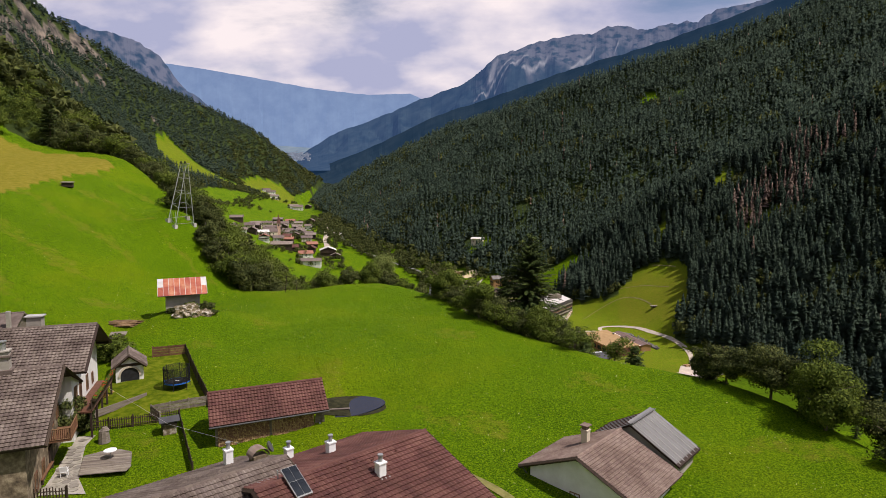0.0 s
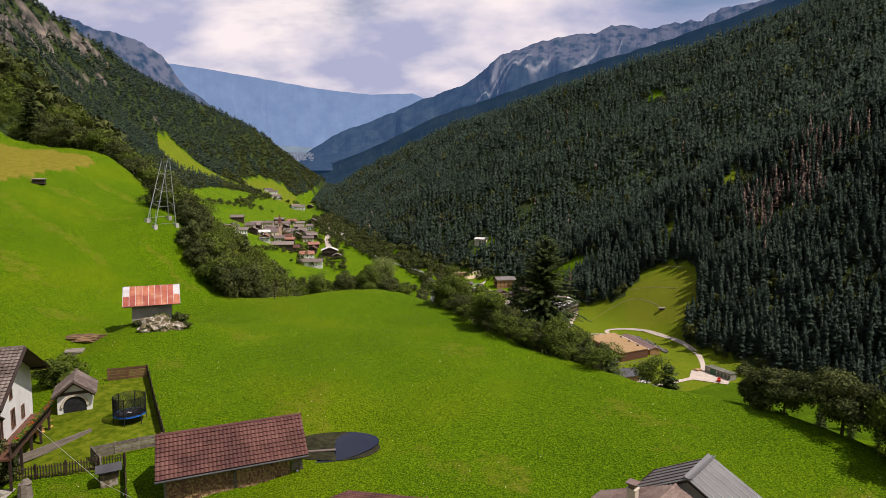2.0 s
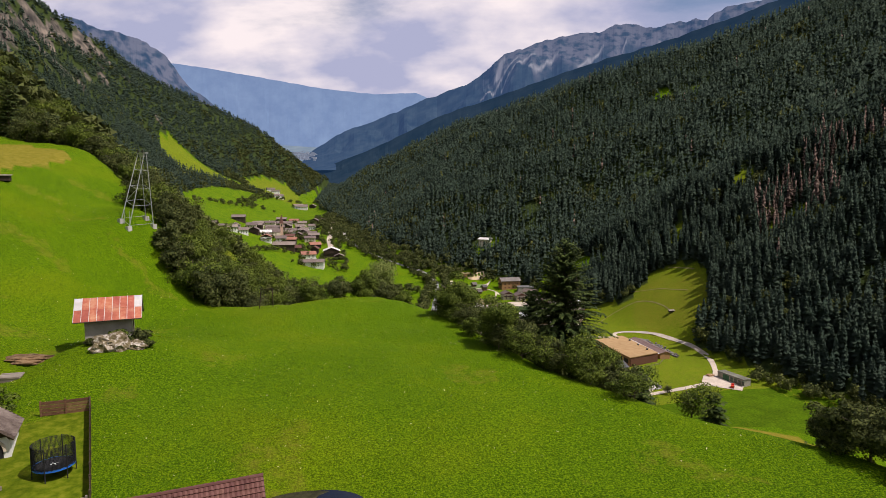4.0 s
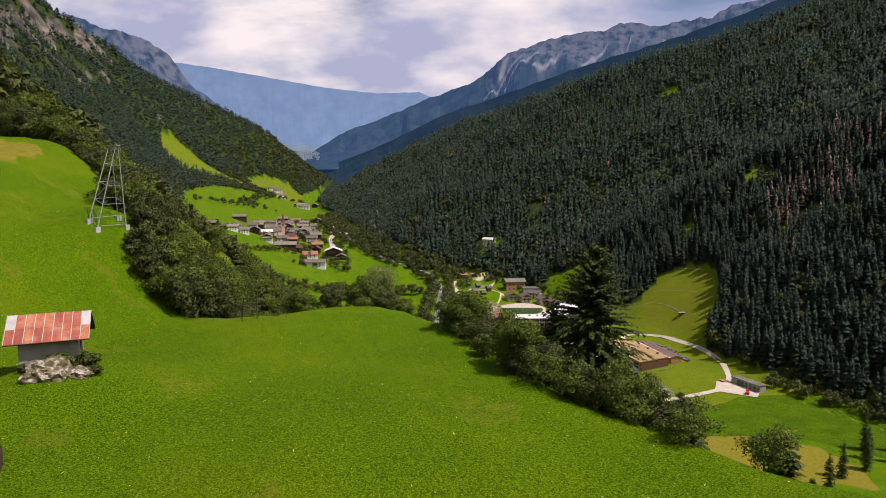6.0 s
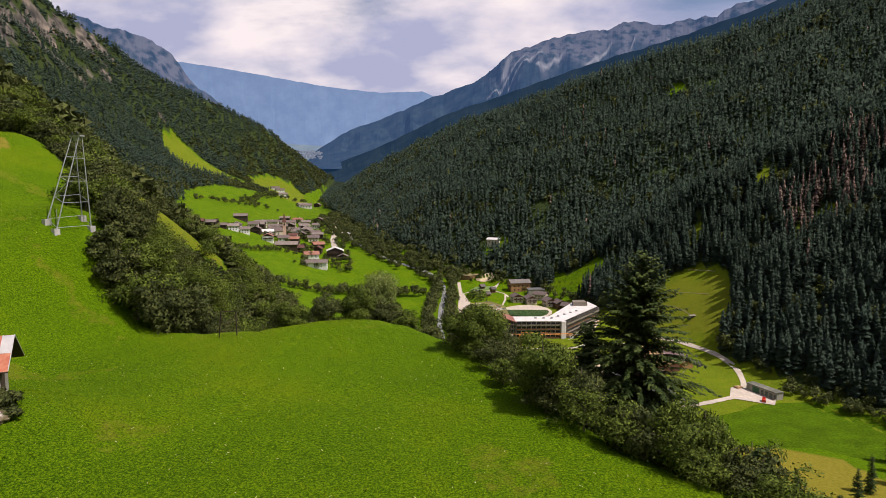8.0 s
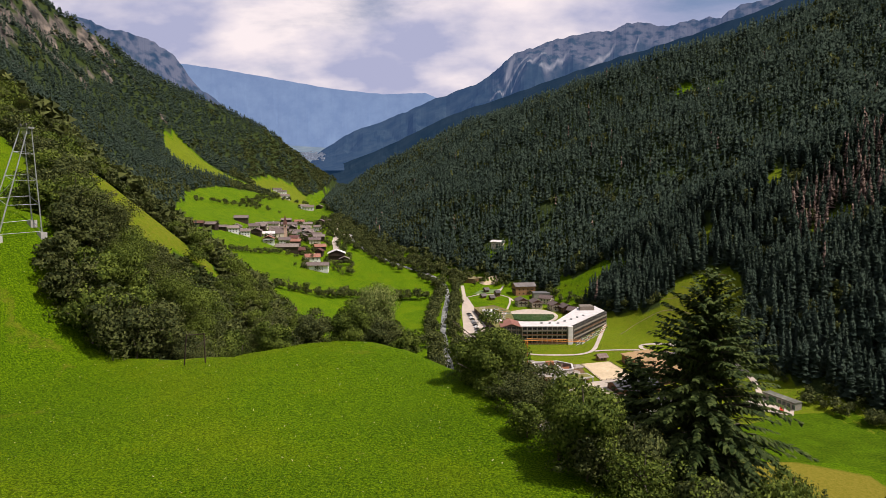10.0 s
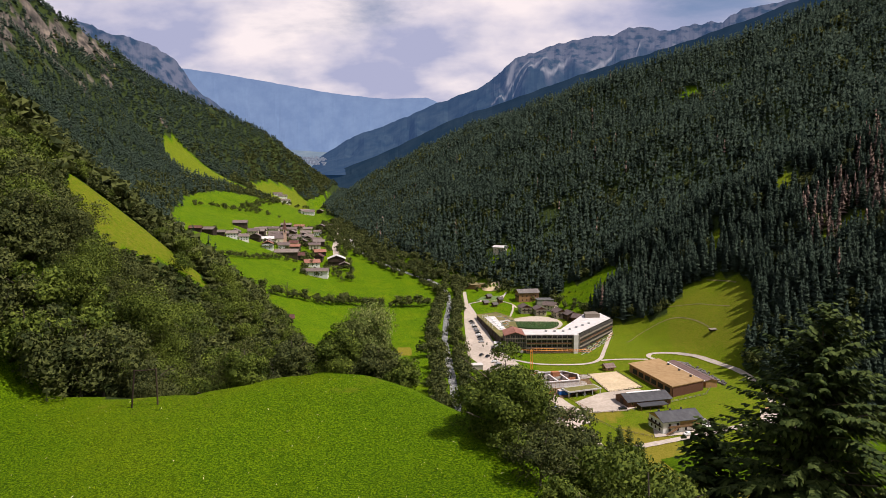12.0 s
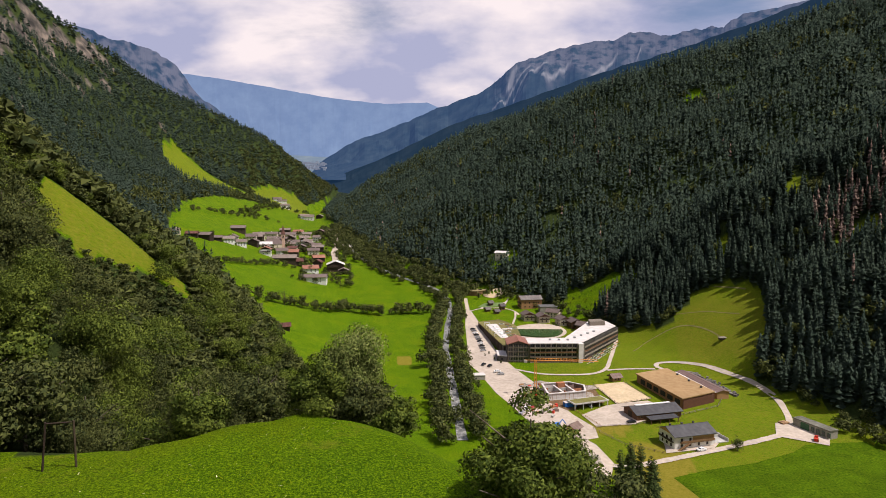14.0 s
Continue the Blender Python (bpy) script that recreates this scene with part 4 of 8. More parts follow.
RIM_TREES = [  # x, y, height, width, leaves, kind
    (0.2, 110.6, 8.0, 9.2, 8200, 0), (3.0, 116, 6.8, 8.0, 3400, 1), (6, 112, 7.0, 7.5, 3600, 1), (6, 104, 6.0, 6.5, 2200, 0), (9.5, 115, 6.5, 8.5, 2600, 0), (13, 112, 5.5, 7, 2000, 1), (7, 99.5, 5.6, 6, 2000, 0), (9.5, 95, 5.0, 5.5, 1800, 1), (12.5, 90.5, 4.2, 5, 1600, 1), (19.5, 92.5, 10.6, 6.6, 2800, 0),
    (22.5, 90, 9.0, 5.6, 2200, 0), (16.5, 90, 6.0, 5.5, 1800, 0), (5.8, 92.6, 7.4, 6.8, 2900, 0), (8.4, 91.2, 6.0, 5.4, 2200, 1), (14.2, 84.8, 6.6, 4.6, 2200, 0), (16.6, 83.6, 5.8, 4.0, 1800, 0), (18.2, 81.6, 4.6, 3.6, 1500, 1), (11.4, 86.2, 4.6, 4.4, 1600, 1), (-14.1, 134, 14.0, 11, 6000, 2), (-19, 138, 9, 10, 2600, 0), (-25, 133, 9, 10, 2600, 1), (-12, 131, 6, 7, 1800, 0), (-31, 129, 8, 9, 2200, 0), (-37, 127, 8, 8, 2000, 1), (-16.4, 127.6, 6.2, 6.4, 2600, 0), (-20.4, 125.4, 5.6, 5.8, 2200, 1), (-12.2, 127.4, 5.4, 5.8, 2200, 1), (-24.6, 122.6, 5.0, 5.4, 2000, 0), (-9.2, 126.4, 4.6, 5.2, 1800, 0),
    (33, 66, 5.6, 6.5, 2600, 1), (36, 62, 7.4, 8, 2800, 1), (32.2, 69.2, 5.0, 5.8, 2200, 1), (39, 58, 9.0, 9.5, 3000, 0), (37.2, 54.6, 7.2, 7.2, 2800, 0), (42, 52, 6.5, 7, 1800, 1), (40, 47.5, 5.0, 5.6, 1600, 1), (39.5, 42, 3.8, 4.8, 1500, 1), (43, 46, 6.5, 7, 2200, 1)]
RIM_LABELS = ("bright green bushy tree on the meadow's rim", "dark green bush on the meadow's rim", "pale grey-green birch behind the grassy knoll")
for i, (x, y, h, w, n, k) in enumerate(RIM_TREES):
    leafy_tree(x, y, h, w, n, (LEAVES, DARK_LEAVES, PALE_LEAVES)[k], RIM_LABELS[k], 200 + i, leaf=0.17 if k == 2 else 0.15)
rngb = np.random.RandomState(67)
RIM_BUSHES = [(-1.2, 110.5), (1.6, 106.5), (2.8, 102.4), (3.2, 98.0), (4.6, 94.0), (6.4, 91.0), (8.2, 88.2), (9.6, 86.0), (11.4, 84.6), (13.2, 83.8), (15.2, 82.6), (16.8, 80.6), (19.2, 78.4), (22.4, 76)]
for i, (x, y) in enumerate(RIM_BUSHES):
    h = rngb.uniform(2.8, 4.8) * (1.15 if 84 < y < 97 else 1.0)
    leafy_tree(x + rngb.normal(0, 0.5), y + rngb.normal(0, 0.5), h, h * rngb.uniform(1.1, 1.5), 900, (LEAVES, LEAVES, DARK_LEAVES)[i % 3], "leafy bush along the meadow's rim", 460 + i, "rim_bush", "bush", "bushes on the rim", 0.13)
HILL_TREES = [(-132, 174), (-112, 175), (-104, 172), (-96, 171), (-88, 167), (-81, 162), (-75, 157), (-70, 152), (-65, 147), (-60, 141), (-56, 136), (-52, 131), (-48, 127), (-44, 125), (-40, 124), (-50, 137), (-60, 150), (-53, 130), (-46, 131), (-68, 158), (-47.5, 121), (-44.5, 119.5), (-50.4, 123), (-42.5, 120), (-58.5, 131.5), (-40, 120.5), (-63, 137), (-48, 124)]
for i, (x, y) in enumerate(HILL_TREES):
    rng = np.random.RandomState(300 + i)
    h = rng.uniform(6.5, 10.0) * (0.86 if -80 < x < -38 else 1.0)
    leafy_tree(x, y, h, h * rng.uniform(0.95, 1.15), 1400, DARK_LEAVES if i % 3 else LEAVES, "dark green tree on the edge of the hillside meadow", 320 + i, group="trees on the hillside", leaf=0.24)
leafy_tree(117, 326, 7.5, 6.5, 1000, DARK_LEAVES, "round dark tree beside the gravel road", 350)
leafy_tree(-131, 690, 9, 11, 700, DARK_LEAVES, "round dark tree beside a village meadow", 352)
leafy_tree(-150, 553, 17, 12, 900, DARK_LEAVES, "tall dark tree in a field hedge", 353)
leafy_tree(-77, 600, 9, 8, 500, DARK_LEAVES, "round dark tree in a field", 351)


# ---- grass tufts and meadow flowers on the near meadow ----
def tufts(count, seed, size, mat, name, label, lift=0.0, spread=1.0):
    rng = np.random.RandomState(seed)
    u = rng.rand(count * 3)
    x, y = rng.uniform(-75, 34, count * 3), 28 + 100 * u
    ok = beyond(x, y, RIM)[1] & in_view(x, y) & (rng.rand(count * 3) < 0.35 + 0.65 * ramp01(waves(x, y, 9, 61) + 0.5 * waves(x, y, 2.5, 62), -0.4, 0.5) * spread)
    ok &= ~inside(x, y, [(-39, 58), (-33.4, 70.0), (-31.4, 69.6), (-23.4, 56.6), (-28.4, 54.0), (-26.4, 52.6), (-35.5, 51.5)]) & (np.hypot(x + 9, y - 57) > 4.2)
    x, y = x[ok][:count], y[ok][:count]
    n = len(x)
    a = rng.uniform(0, 6.28, n)
    s = size * rng.uniform(0.5, 1.4, n)
    z = height(x, y) + lift
    V = np.zeros((n, 4, 3))
    lean = rng.normal(0, 1.5, (n, 2)) * s[:, None]
    c, sn = np.cos(a) * s * 0.55, np.sin(a) * s * 0.55
    V[:, 0] = np.stack([x - c, y - sn, z - 0.02], -1)
    V[:, 1] = np.stack([x + c, y + sn, z - 0.02], -1)
    V[:, 2] = np.stack([x + c * 0.7 + lean[:, 0], y + sn * 0.7 + lean[:, 1], z + s * 0.7], -1)
    V[:, 3] = np.stack([x - c * 0.8 + lean[:, 0], y - sn * 0.8 + lean[:, 1], z + s * 0.55], -1)
    F = np.arange(4 * n).reshape(n, 4)
    stuff(name, V.reshape(-1, 3), F, None, mat, label, "grass")


TUFT = leaf_material("grass_blades", (0.070, 0.130, 0.001), (0.21, 0.28, 0.005), 0.1, 0.35, 0.5)
FLOWER = leaf_material("meadow_flowers", (0.45, 0.47, 0.16), (0.75, 0.76, 0.45), 0.1, 0.5, 0.2)
tufts(38000, 64, 0.085, TUFT, "grass_tufts", "long green meadow grass in uneven tufts")
tufts(2600, 65, 0.05, FLOWER, "meadow_flowers", "pale yellow and white meadow flowers", 0.08, 1.0)

# ---- building materials ----
TILE_GREY = material("grey_brown_tiles", [(0.080, 0.058, 0.047), (0.136, 0.104, 0.087), (0.200, 0.160, 0.136)], 1.6, 0.85, vary=0.16, bump=0.01, blotch=0.14)
TILE_RED = material("dark_red_tiles", [(0.066, 0.026, 0.020), (0.112, 0.045, 0.036), (0.158, 0.071, 0.056)], 2.4, 0.7, vary=0.10, bump=0.008, blotch=0.10)
TILE_BROWN = material("pinkish_brown_tiles", [(0.143, 0.094, 0.075), (0.217, 0.154, 0.126), (0.270, 0.203, 0.169)], 2.2, 0.85, vary=0.12, bump=0.008, blotch=0.12)
SLATE_ROOF = material("slate_shingles", [(0.080, 0.068, 0.066), (0.136, 0.116, 0.108), (0.176, 0.152, 0.140)], 0.7, 0.8, vary=0.3, bump=0.01, blotch=0.2)
METAL_ROOF = material("grey_metal_sheet", [(0.17, 0.165, 0.16), (0.225, 0.22, 0.215)], 2.0, 0.5, 0.35, blotch=0.12)
DARK_METAL = material("dark_metal_roof", [(0.060, 0.058, 0.062), (0.10, 0.098, 0.10)], 2.0, 0.45, 0.2, blotch=0.15)
RUST = material("rusty_red_sheet", [(0.30, 0.075, 0.045), (0.40, 0.115, 0.068), (0.47, 0.23, 0.135)], 1.1, 0.75, 0.0, blotch=0.25, vary=0.12, bump=0.01)
ZINC = material("bare_zinc_sheet", [(0.45, 0.42, 0.40), (0.58, 0.55, 0.53)], 0.8, 0.5, 0.3)
WHITEWASH = material("white_render", [(0.66, 0.64, 0.60), (0.80, 0.79, 0.76)], 1.6, 0.9, bump=0.006, blotch=0.06)
OLD_WALL = material("old_lime_wall", [(0.06, 0.045, 0.03), (0.17, 0.13, 0.085), (0.34, 0.275, 0.19)], 0.7, 0.95, bump=0.05, blotch=0.25)
CREAM = material("cream_render", [(0.55, 0.47, 0.36), (0.66, 0.58, 0.46)], 2.0, 0.9, blotch=0.08)
GREY_WALL = material("grey_render", [(0.26, 0.235, 0.20), (0.36, 0.33, 0.285)], 1.2, 0.95, blotch=0.15, bump=0.01)
WOOD_DARK = material("dark_stained_wood", [(0.030, 0.019, 0.013), (0.065, 0.042, 0.029)], 0.35, 0.75, stretch=(0.2, 3, 3), vary=0.3, bump=0.006)
WOOD_BROWN = material("brown_wood", [(0.11, 0.052, 0.026), (0.20, 0.105, 0.056)], 0.3, 0.7, stretch=(0.25, 3, 3), vary=0.3, bump=0.006)
WOOD_GREY = material("weathered_grey_wood", [(0.112, 0.087, 0.066), (0.189, 0.158, 0.126), (0.252, 0.217, 0.182)], 0.35, 0.9, stretch=(0.25, 3, 3), vary=0.3, bump=0.008)
WOOD_WARM = material("warm_larch_wood", [(0.30, 0.155, 0.065), (0.42, 0.24, 0.11)], 0.4, 0.7, stretch=(0.3, 2, 2), vary=0.2)
FIREWOOD = material("split_firewood", [(0.19, 0.105, 0.050), (0.34, 0.205, 0.105), (0.46, 0.31, 0.175)], 0.12, 0.9, vary=0.45)
BRIGHT_WOOD = material("fresh_split_wood", [(0.42, 0.22, 0.06), (0.60, 0.36, 0.13)], 0.2, 0.85, vary=0.35)
GLASS = material("dark_window_glass", [(0.012, 0.014, 0.016), (0.03, 0.034, 0.038)], 2.0, 0.08, spec=0.6)
WHITE = material("white_paint", [(0.74, 0.74, 0.73), (0.82, 0.82, 0.81)], 0.6, 0.5)
RED_PAINT = material("red_paint", [(0.50, 0.03, 0.02), (0.62, 0.06, 0.03)], 0.5, 0.45)
BLUE_PAINT = material("blue_paint", [(0.015, 0.11, 0.42), (0.03, 0.17, 0.55)], 0.5, 0.45)
ORANGE_PAINT = material("orange_paint", [(0.70, 0.24, 0.04), (0.80, 0.34, 0.06)], 0.5, 0.45)
BLACK = material("black_rubber", [(0.012, 0.012, 0.013), (0.025, 0.025, 0.026)], 0.4, 0.7)
STEEL = material("galvanised_steel", [(0.30, 0.31, 0.31), (0.46, 0.46, 0.45)], 0.5, 0.45, 0.6)
CONCRETE = material("concrete", [(0.34, 0.32, 0.29), (0.50, 0.48, 0.44)], 0.8, 0.9, bump=0.01, blotch=0.15)
PALE_ROOF = material("pale_grey_roof_membrane", [(0.56, 0.52, 0.49), (0.68, 0.64, 0.61)], 4.0, 0.85, blotch=0.08)
BOULDER = material("pale_mossy_rock", [(0.075, 0.066, 0.018), (0.16, 0.125, 0.075), (0.50, 0.45, 0.39)], 0.55, 0.95, bump=0.10, blotch=0.3)
FLAGSTONE = material("flagstone", [(0.180, 0.161, 0.128), (0.285, 0.259, 0.217)], 0.5, 0.9, vary=0.25, bump=0.01)
MORTAR = material("pale_mortar", [(0.26, 0.235, 0.19), (0.36, 0.325, 0.27)], 0.3, 0.95)
EARTH = material("bare_earth", [(0.060, 0.036, 0.018), (0.150, 0.088, 0.042), (0.21, 0.140, 0.075)], 0.5, 1.0, bump=0.08, blotch=0.25)
MUD = material("wet_dark_mud", [(0.014, 0.014, 0.007), (0.042, 0.040, 0.018)], 0.5, 0.9, spec=0.1, bump=0.03, blotch=0.2)
TRACK = material("worn_track", [(0.13, 0.125, 0.025), (0.22, 0.195, 0.07)], 0.6, 1.0, bump=0.04, blotch=0.2)
ROAD = material("pale_gravel_road", [(0.40, 0.330, 0.262), (0.54, 0.455, 0.375)], 2.0, 0.95, blotch=0.12)
ASPHALT = material("sunlit_grey_asphalt", [(0.27, 0.25, 0.23), (0.36, 0.335, 0.31)], 3.0, 0.9, blotch=0.12)
SAND = material("riding_sand", [(0.50, 0.385, 0.23), (0.62, 0.49, 0.32)], 1.5, 0.95, blotch=0.1)
LAWN = material("mown_lawn", [(0.046, 0.074, 0.002), (0.085, 0.115, 0.004), (0.135, 0.150, 0.010)], 0.7, 0.95, bump=0.03, blotch=0.15, spec=0.05)
NETTING = material("black_netting", [(0.010, 0.010, 0.011), (0.02, 0.02, 0.021)], 0.4, 0.9)


def water_material(name, color, rough):
    m = bpy.data.materials.new(name)
    m.use_nodes = True
    nt = m.node_tree
    b = nt.nodes["Principled BSDF"]
    b.inputs["Base Color"].default_value, b.inputs["Roughness"].default_value, b.inputs["IOR"].default_value = (*color, 1), rough, 1.33
    b.inputs["Specular IOR Level"].default_value = 0.3
    co, n, bp = nt.nodes.new("ShaderNodeTexCoord"), nt.nodes.new("ShaderNodeTexNoise"), nt.nodes.new("ShaderNodeBump")
    n.inputs["Scale"].default_value, n.inputs["Detail"].default_value = 1.6, 4
    bp.inputs["Strength"].default_value, bp.inputs["Distance"].default_value = 0.25, 0.03
    nt.links.new(co.outputs["Object"], n.inputs[0]); nt.links.new(n.outputs[0], bp.inputs["Height"]); nt.links.new(bp.outputs[0], b.inputs["Normal"])
    return m


POND = water_material("dark_pond_water", (0.004, 0.008, 0.020), 0.08)
POOL = water_material("green_pool_water", (0.045, 0.085, 0.028), 0.12)
STREAM = material("rushing_stream_over_stones", [(0.09, 0.095, 0.09), (0.20, 0.20, 0.19), (0.44, 0.43, 0.41)], 2.2, 0.5, vary=0.0, bump=0.15, blotch=0.2)


# ---- shapes ----
class Shape:
    """Gathers the faces of one mesh."""

    def __init__(self):
        self.V, self.F = [], []

    def box(self, cx, cy, cz, sx, sy, sz, rz=0.0, tilt=None):
        m = pose(cx, cy, cz, 0, 0, rz)
        if tilt:
            m = m @ pose(0, 0, 0, *tilt)
        o = len(self.V)
        for k in range(8):
            self.V.append(tuple(m @ Vector(((k & 1) * sx - sx / 2, (k >> 1 & 1) * sy - sy / 2, (k >> 2) * sz - sz / 2))))
        for f in ((0, 2, 3, 1), (4, 5, 7, 6), (0, 1, 5, 4), (2, 6, 7, 3), (0, 4, 6, 2), (1, 3, 7, 5)):
            self.F.append(tuple(o + i for i in f))
        return self

    def bar(self, a, b, r, sides=6, r2=None):
        limb(self.V, self.F, a, b, r, r if r2 is None else r2, sides)
        n = len(self.V)
        self.F.append(tuple(range(n - sides, n)))
        self.F.append(tuple(range(n - sides - 1, n - 2 * sides - 1, -1)))
        return self

    def solid(self, outline, z0, z1):
        """An upright block over an outline of (x, y), counter-clockwise."""
        o, n = len(self.V), len(outline)
        self.V += [(x, y, z0) for x, y in outline] + [(x, y, z1) for x, y in outline]
        self.F.append(tuple(o + i for i in range(n - 1, -1, -1)))
        self.F.append(tuple(o + n + i for i in range(n)))
        for i in range(n):
            self.F.append((o + i, o + (i + 1) % n, o + n + (i + 1) % n, o + n + i))
        return self

    def face(self, *pts):
        o = len(self.V)
        self.V += [tuple(p) for p in pts]
        self.F.append(tuple(range(o, o + len(pts))))
        return self

    def disc(self, cx, cy, cz, r, h, sides=24):
        return self.solid([(cx + r * math.cos(6.2832 * i / sides), cy + r * math.sin(6.2832 * i / sides)) for i in range(sides)], cz, cz + h)

    def mesh(self, name, mat):
        me = bpy.data.meshes.new(name)
        me.from_pydata(self.V, [], self.F)
        me.materials.append(mat)
        me.update()
        return me


def slope_tiles(length, run, rise, course, col, mat, lift=0.075, wave=0.05):
    """Courses of overlapping tiles on one roof slope: x along the ridge, falling towards +y from z = 0."""
    slant = math.hypot(run, rise)
    nc, nt = max(1, round(slant / course)), max(1, round(length / col))
    V, F = [], []
    sn, cs = rise / slant, run / slant
    for i in range(nc):
        for j in range(nt):
            x0, x1 = -length / 2 + length * j / nt, -length / 2 + length * (j + 1) / nt
            a, b = slant * i / nc, slant * (i + 1) / nc + 0.02
            o = len(V)
            for x, up in ((x0 + 0.004, 0.0), ((x0 + x1) / 2, wave), (x1 - 0.004, 0.0)):
                for s, e in ((a, 0.012), (b, 0.012 + lift)):
                    n = up + e
                    V.append((x, s * cs + n * sn, -s * sn + n * cs))
            V.append((x0 + 0.004, b * cs, -b * sn)); V.append((x1 - 0.004, b * cs, -b * sn))
            F += [(o, o + 1, o + 3, o + 2), (o + 2, o + 3, o + 5, o + 4), (o + 1, o + 6, o + 3, o + 3)[:3], (o + 3, o + 6, o + 7), (o + 3, o + 7, o + 5)]
    me = bpy.data.meshes.new("tiles")
    me.from_pydata(V, [], F)
    me.materials.append(mat)
    me.update()
    return me


WINDOW_MESHES = {}


def window_meshes(w, h, frame_mat, pane_mat):
    key = (round(w, 2), round(h, 2), frame_mat.name, pane_mat.name)
    if key not in WINDOW_MESHES:
        f, t = Shape(), 0.07 * min(w, h) + 0.03
        f.box(0, 0, h / 2 - t / 2, w, 0.09, t).box(0, 0, -h / 2 + t / 2, w, 0.12, t).box(-w / 2 + t / 2, 0, 0, t, 0.09, h - 2 * t).box(w / 2 - t / 2, 0, 0, t, 0.09, h - 2 * t).box(0, 0, 0, t * 0.6, 0.07, h - 2 * t)
        WINDOW_MESHES[key] = (f.mesh("window", frame_mat), Shape().box(0, 0, 0, w - 2 * t, 0.03, h - 2 * t).mesh("pane", pane_mat))
    return WINDOW_MESHES[key]


def add_window(parent, x, y, z, turn, w, h, frame_mat=None, pane_mat=None):
    """A window on a wall of parent whose outside faces the direction turn (degrees, 0: along -y)."""
    fm, pm = window_meshes(w, h, frame_mat or WOOD_BROWN, pane_mat or GLASS)
    win = part("window", fm, parent)
    win.matrix_basis = pose(x, y, z, 0, 0, turn)
    part("pane", pm, win)
    return win


def add_chimney(parent, x, y, z, w, h, mat, cap=None, pot=True):
    c = part("chimney", Shape().box(x, y, z + h / 2, w, w, h).box(x, y, z + h, w * 1.2, w * 1.2, 0.09).mesh("chimney", mat), parent)
    if pot:
        part("chimney_pot", Shape().bar((x, y, z + h), (x, y, z + h + 0.28 * h + 0.15), w * 0.26, 10).bar((x, y, z + h * 1.28 + 0.12), (x, y, z + h * 1.28 + 0.2), w * 0.36, 10).mesh("chimney_pot", cap or STEEL), c)
    return c


def gable_body(L, W, h, rise, base=0.0):
    s = Shape()
    x, y = L / 2, W / 2
    s.V += [(sx * x, sy * y, z) for sx in (-1, 1) for sy, z in ((-1, base), (1, base), (1, h), (-1, h))] + [(-x, 0, h + rise), (x, 0, h + rise)]
    s.F += [(0, 1, 5, 4)[::-1], (0, 3, 8, 2, 1), (4, 5, 6, 9, 7), (0, 4, 7, 3), (1, 2, 6, 5)]
    return s


def gable_house(name, x, y, z, turn, L, W, h, rise, wall, roof, label, category="house", over=(0.8, 0.9), tile=None, thick=0.16, group="", base=-1.5, fascia=None, drop_l=None):
    """A house under a saddle roof: L along the ridge, W across, walls h high at the eaves. over: how far the roof stands out at eaves and gables. tile: course and column in metres."""
    t = thing(name, x, y, z, turn, label, category, group)
    part("wall", gable_body(L, W, h, rise, base).mesh("wall", wall), t)
    k = rise / (W / 2)
    run = W / 2 + over[0]
    ln = L + 2 * over[1]
    for side in (1, -1):
        drop = k * run
        s = Shape()
        top, low = h + rise + 0.03, h + rise + 0.03 - drop
        p = [(-ln / 2, 0, top), (ln / 2, 0, top), (ln / 2, side * run, low), (-ln / 2, side * run, low)]
        s.V += p + [(a, b, c + thick) for a, b, c in p]
        s.F += [(0, 1, 2, 3), (7, 6, 5, 4), (0, 4, 5, 1), (1, 5, 6, 2), (2, 6, 7, 3), (3, 7, 4, 0)]
        r = part("roof", s.mesh("roof", fascia if fascia else WOOD_DARK if tile else roof), t)
        if tile:
            me = slope_tiles(ln - 0.04, run + 0.03, drop + 0.03 * k, tile[0], tile[1], roof)
            tl = part("roof_tiles", me, r)
            tl.matrix_basis = pose(0, 0, top + thick, 0, 0, 0 if side > 0 else 180)
        elif fascia:
            tl = part("roof_covering", Shape().box(0, run / 2 / 1, 0, ln - 0.06, math.hypot(run, drop), 0.05, 0).mesh("roof_covering", roof), r)
            tl.matrix_basis = pose(0, 0, top + thick + 0.02, 0, 0, 0 if side > 0 else 180) @ pose(0, 0, 0, -math.degrees(math.atan2(drop, run)), 0, 0)
    if tile:
        for sx in (-1, 1):
            for side in (1, -1):
                part("bargeboard", Shape().bar((sx * (ln / 2 + 0.02), 0, top + thick * 0.4), (sx * (ln / 2 + 0.02), side * run, low + thick * 0.4), 0.15, 4).mesh("bargeboard", WOOD_DARK), t)
            for yy in (-0.5, 0, 0.5):
                part("purlin", Shape().bar((sx * L / 2, yy * W, h + rise - abs(yy) * W * k - 0.1), (sx * (ln / 2 - 0.05), yy * W, h + rise - abs(yy) * W * k - 0.1), 0.11, 4).mesh("purlin", WOOD_DARK), t)
        n = max(1, int(ln / 0.42))
        cap = Shape().bar((-ln / n * 0.49, 0, 0), (ln / n * 0.51, 0, 0.012), 0.12, 8, 0.135).mesh("ridge_tile", roof)
        for i in range(n):
            part("ridge_tile", cap, t).location = (-ln / 2 + (i + 0.5) * ln / n, 0, h + rise + thick + 0.03)
    else:
        part("ridge_cap", Shape().bar((-ln / 2, 0, h + rise + thick + 0.04), (ln / 2, 0, h + rise + thick + 0.04), 0.12, 6).mesh("ridge_cap", roof), t)
    return t


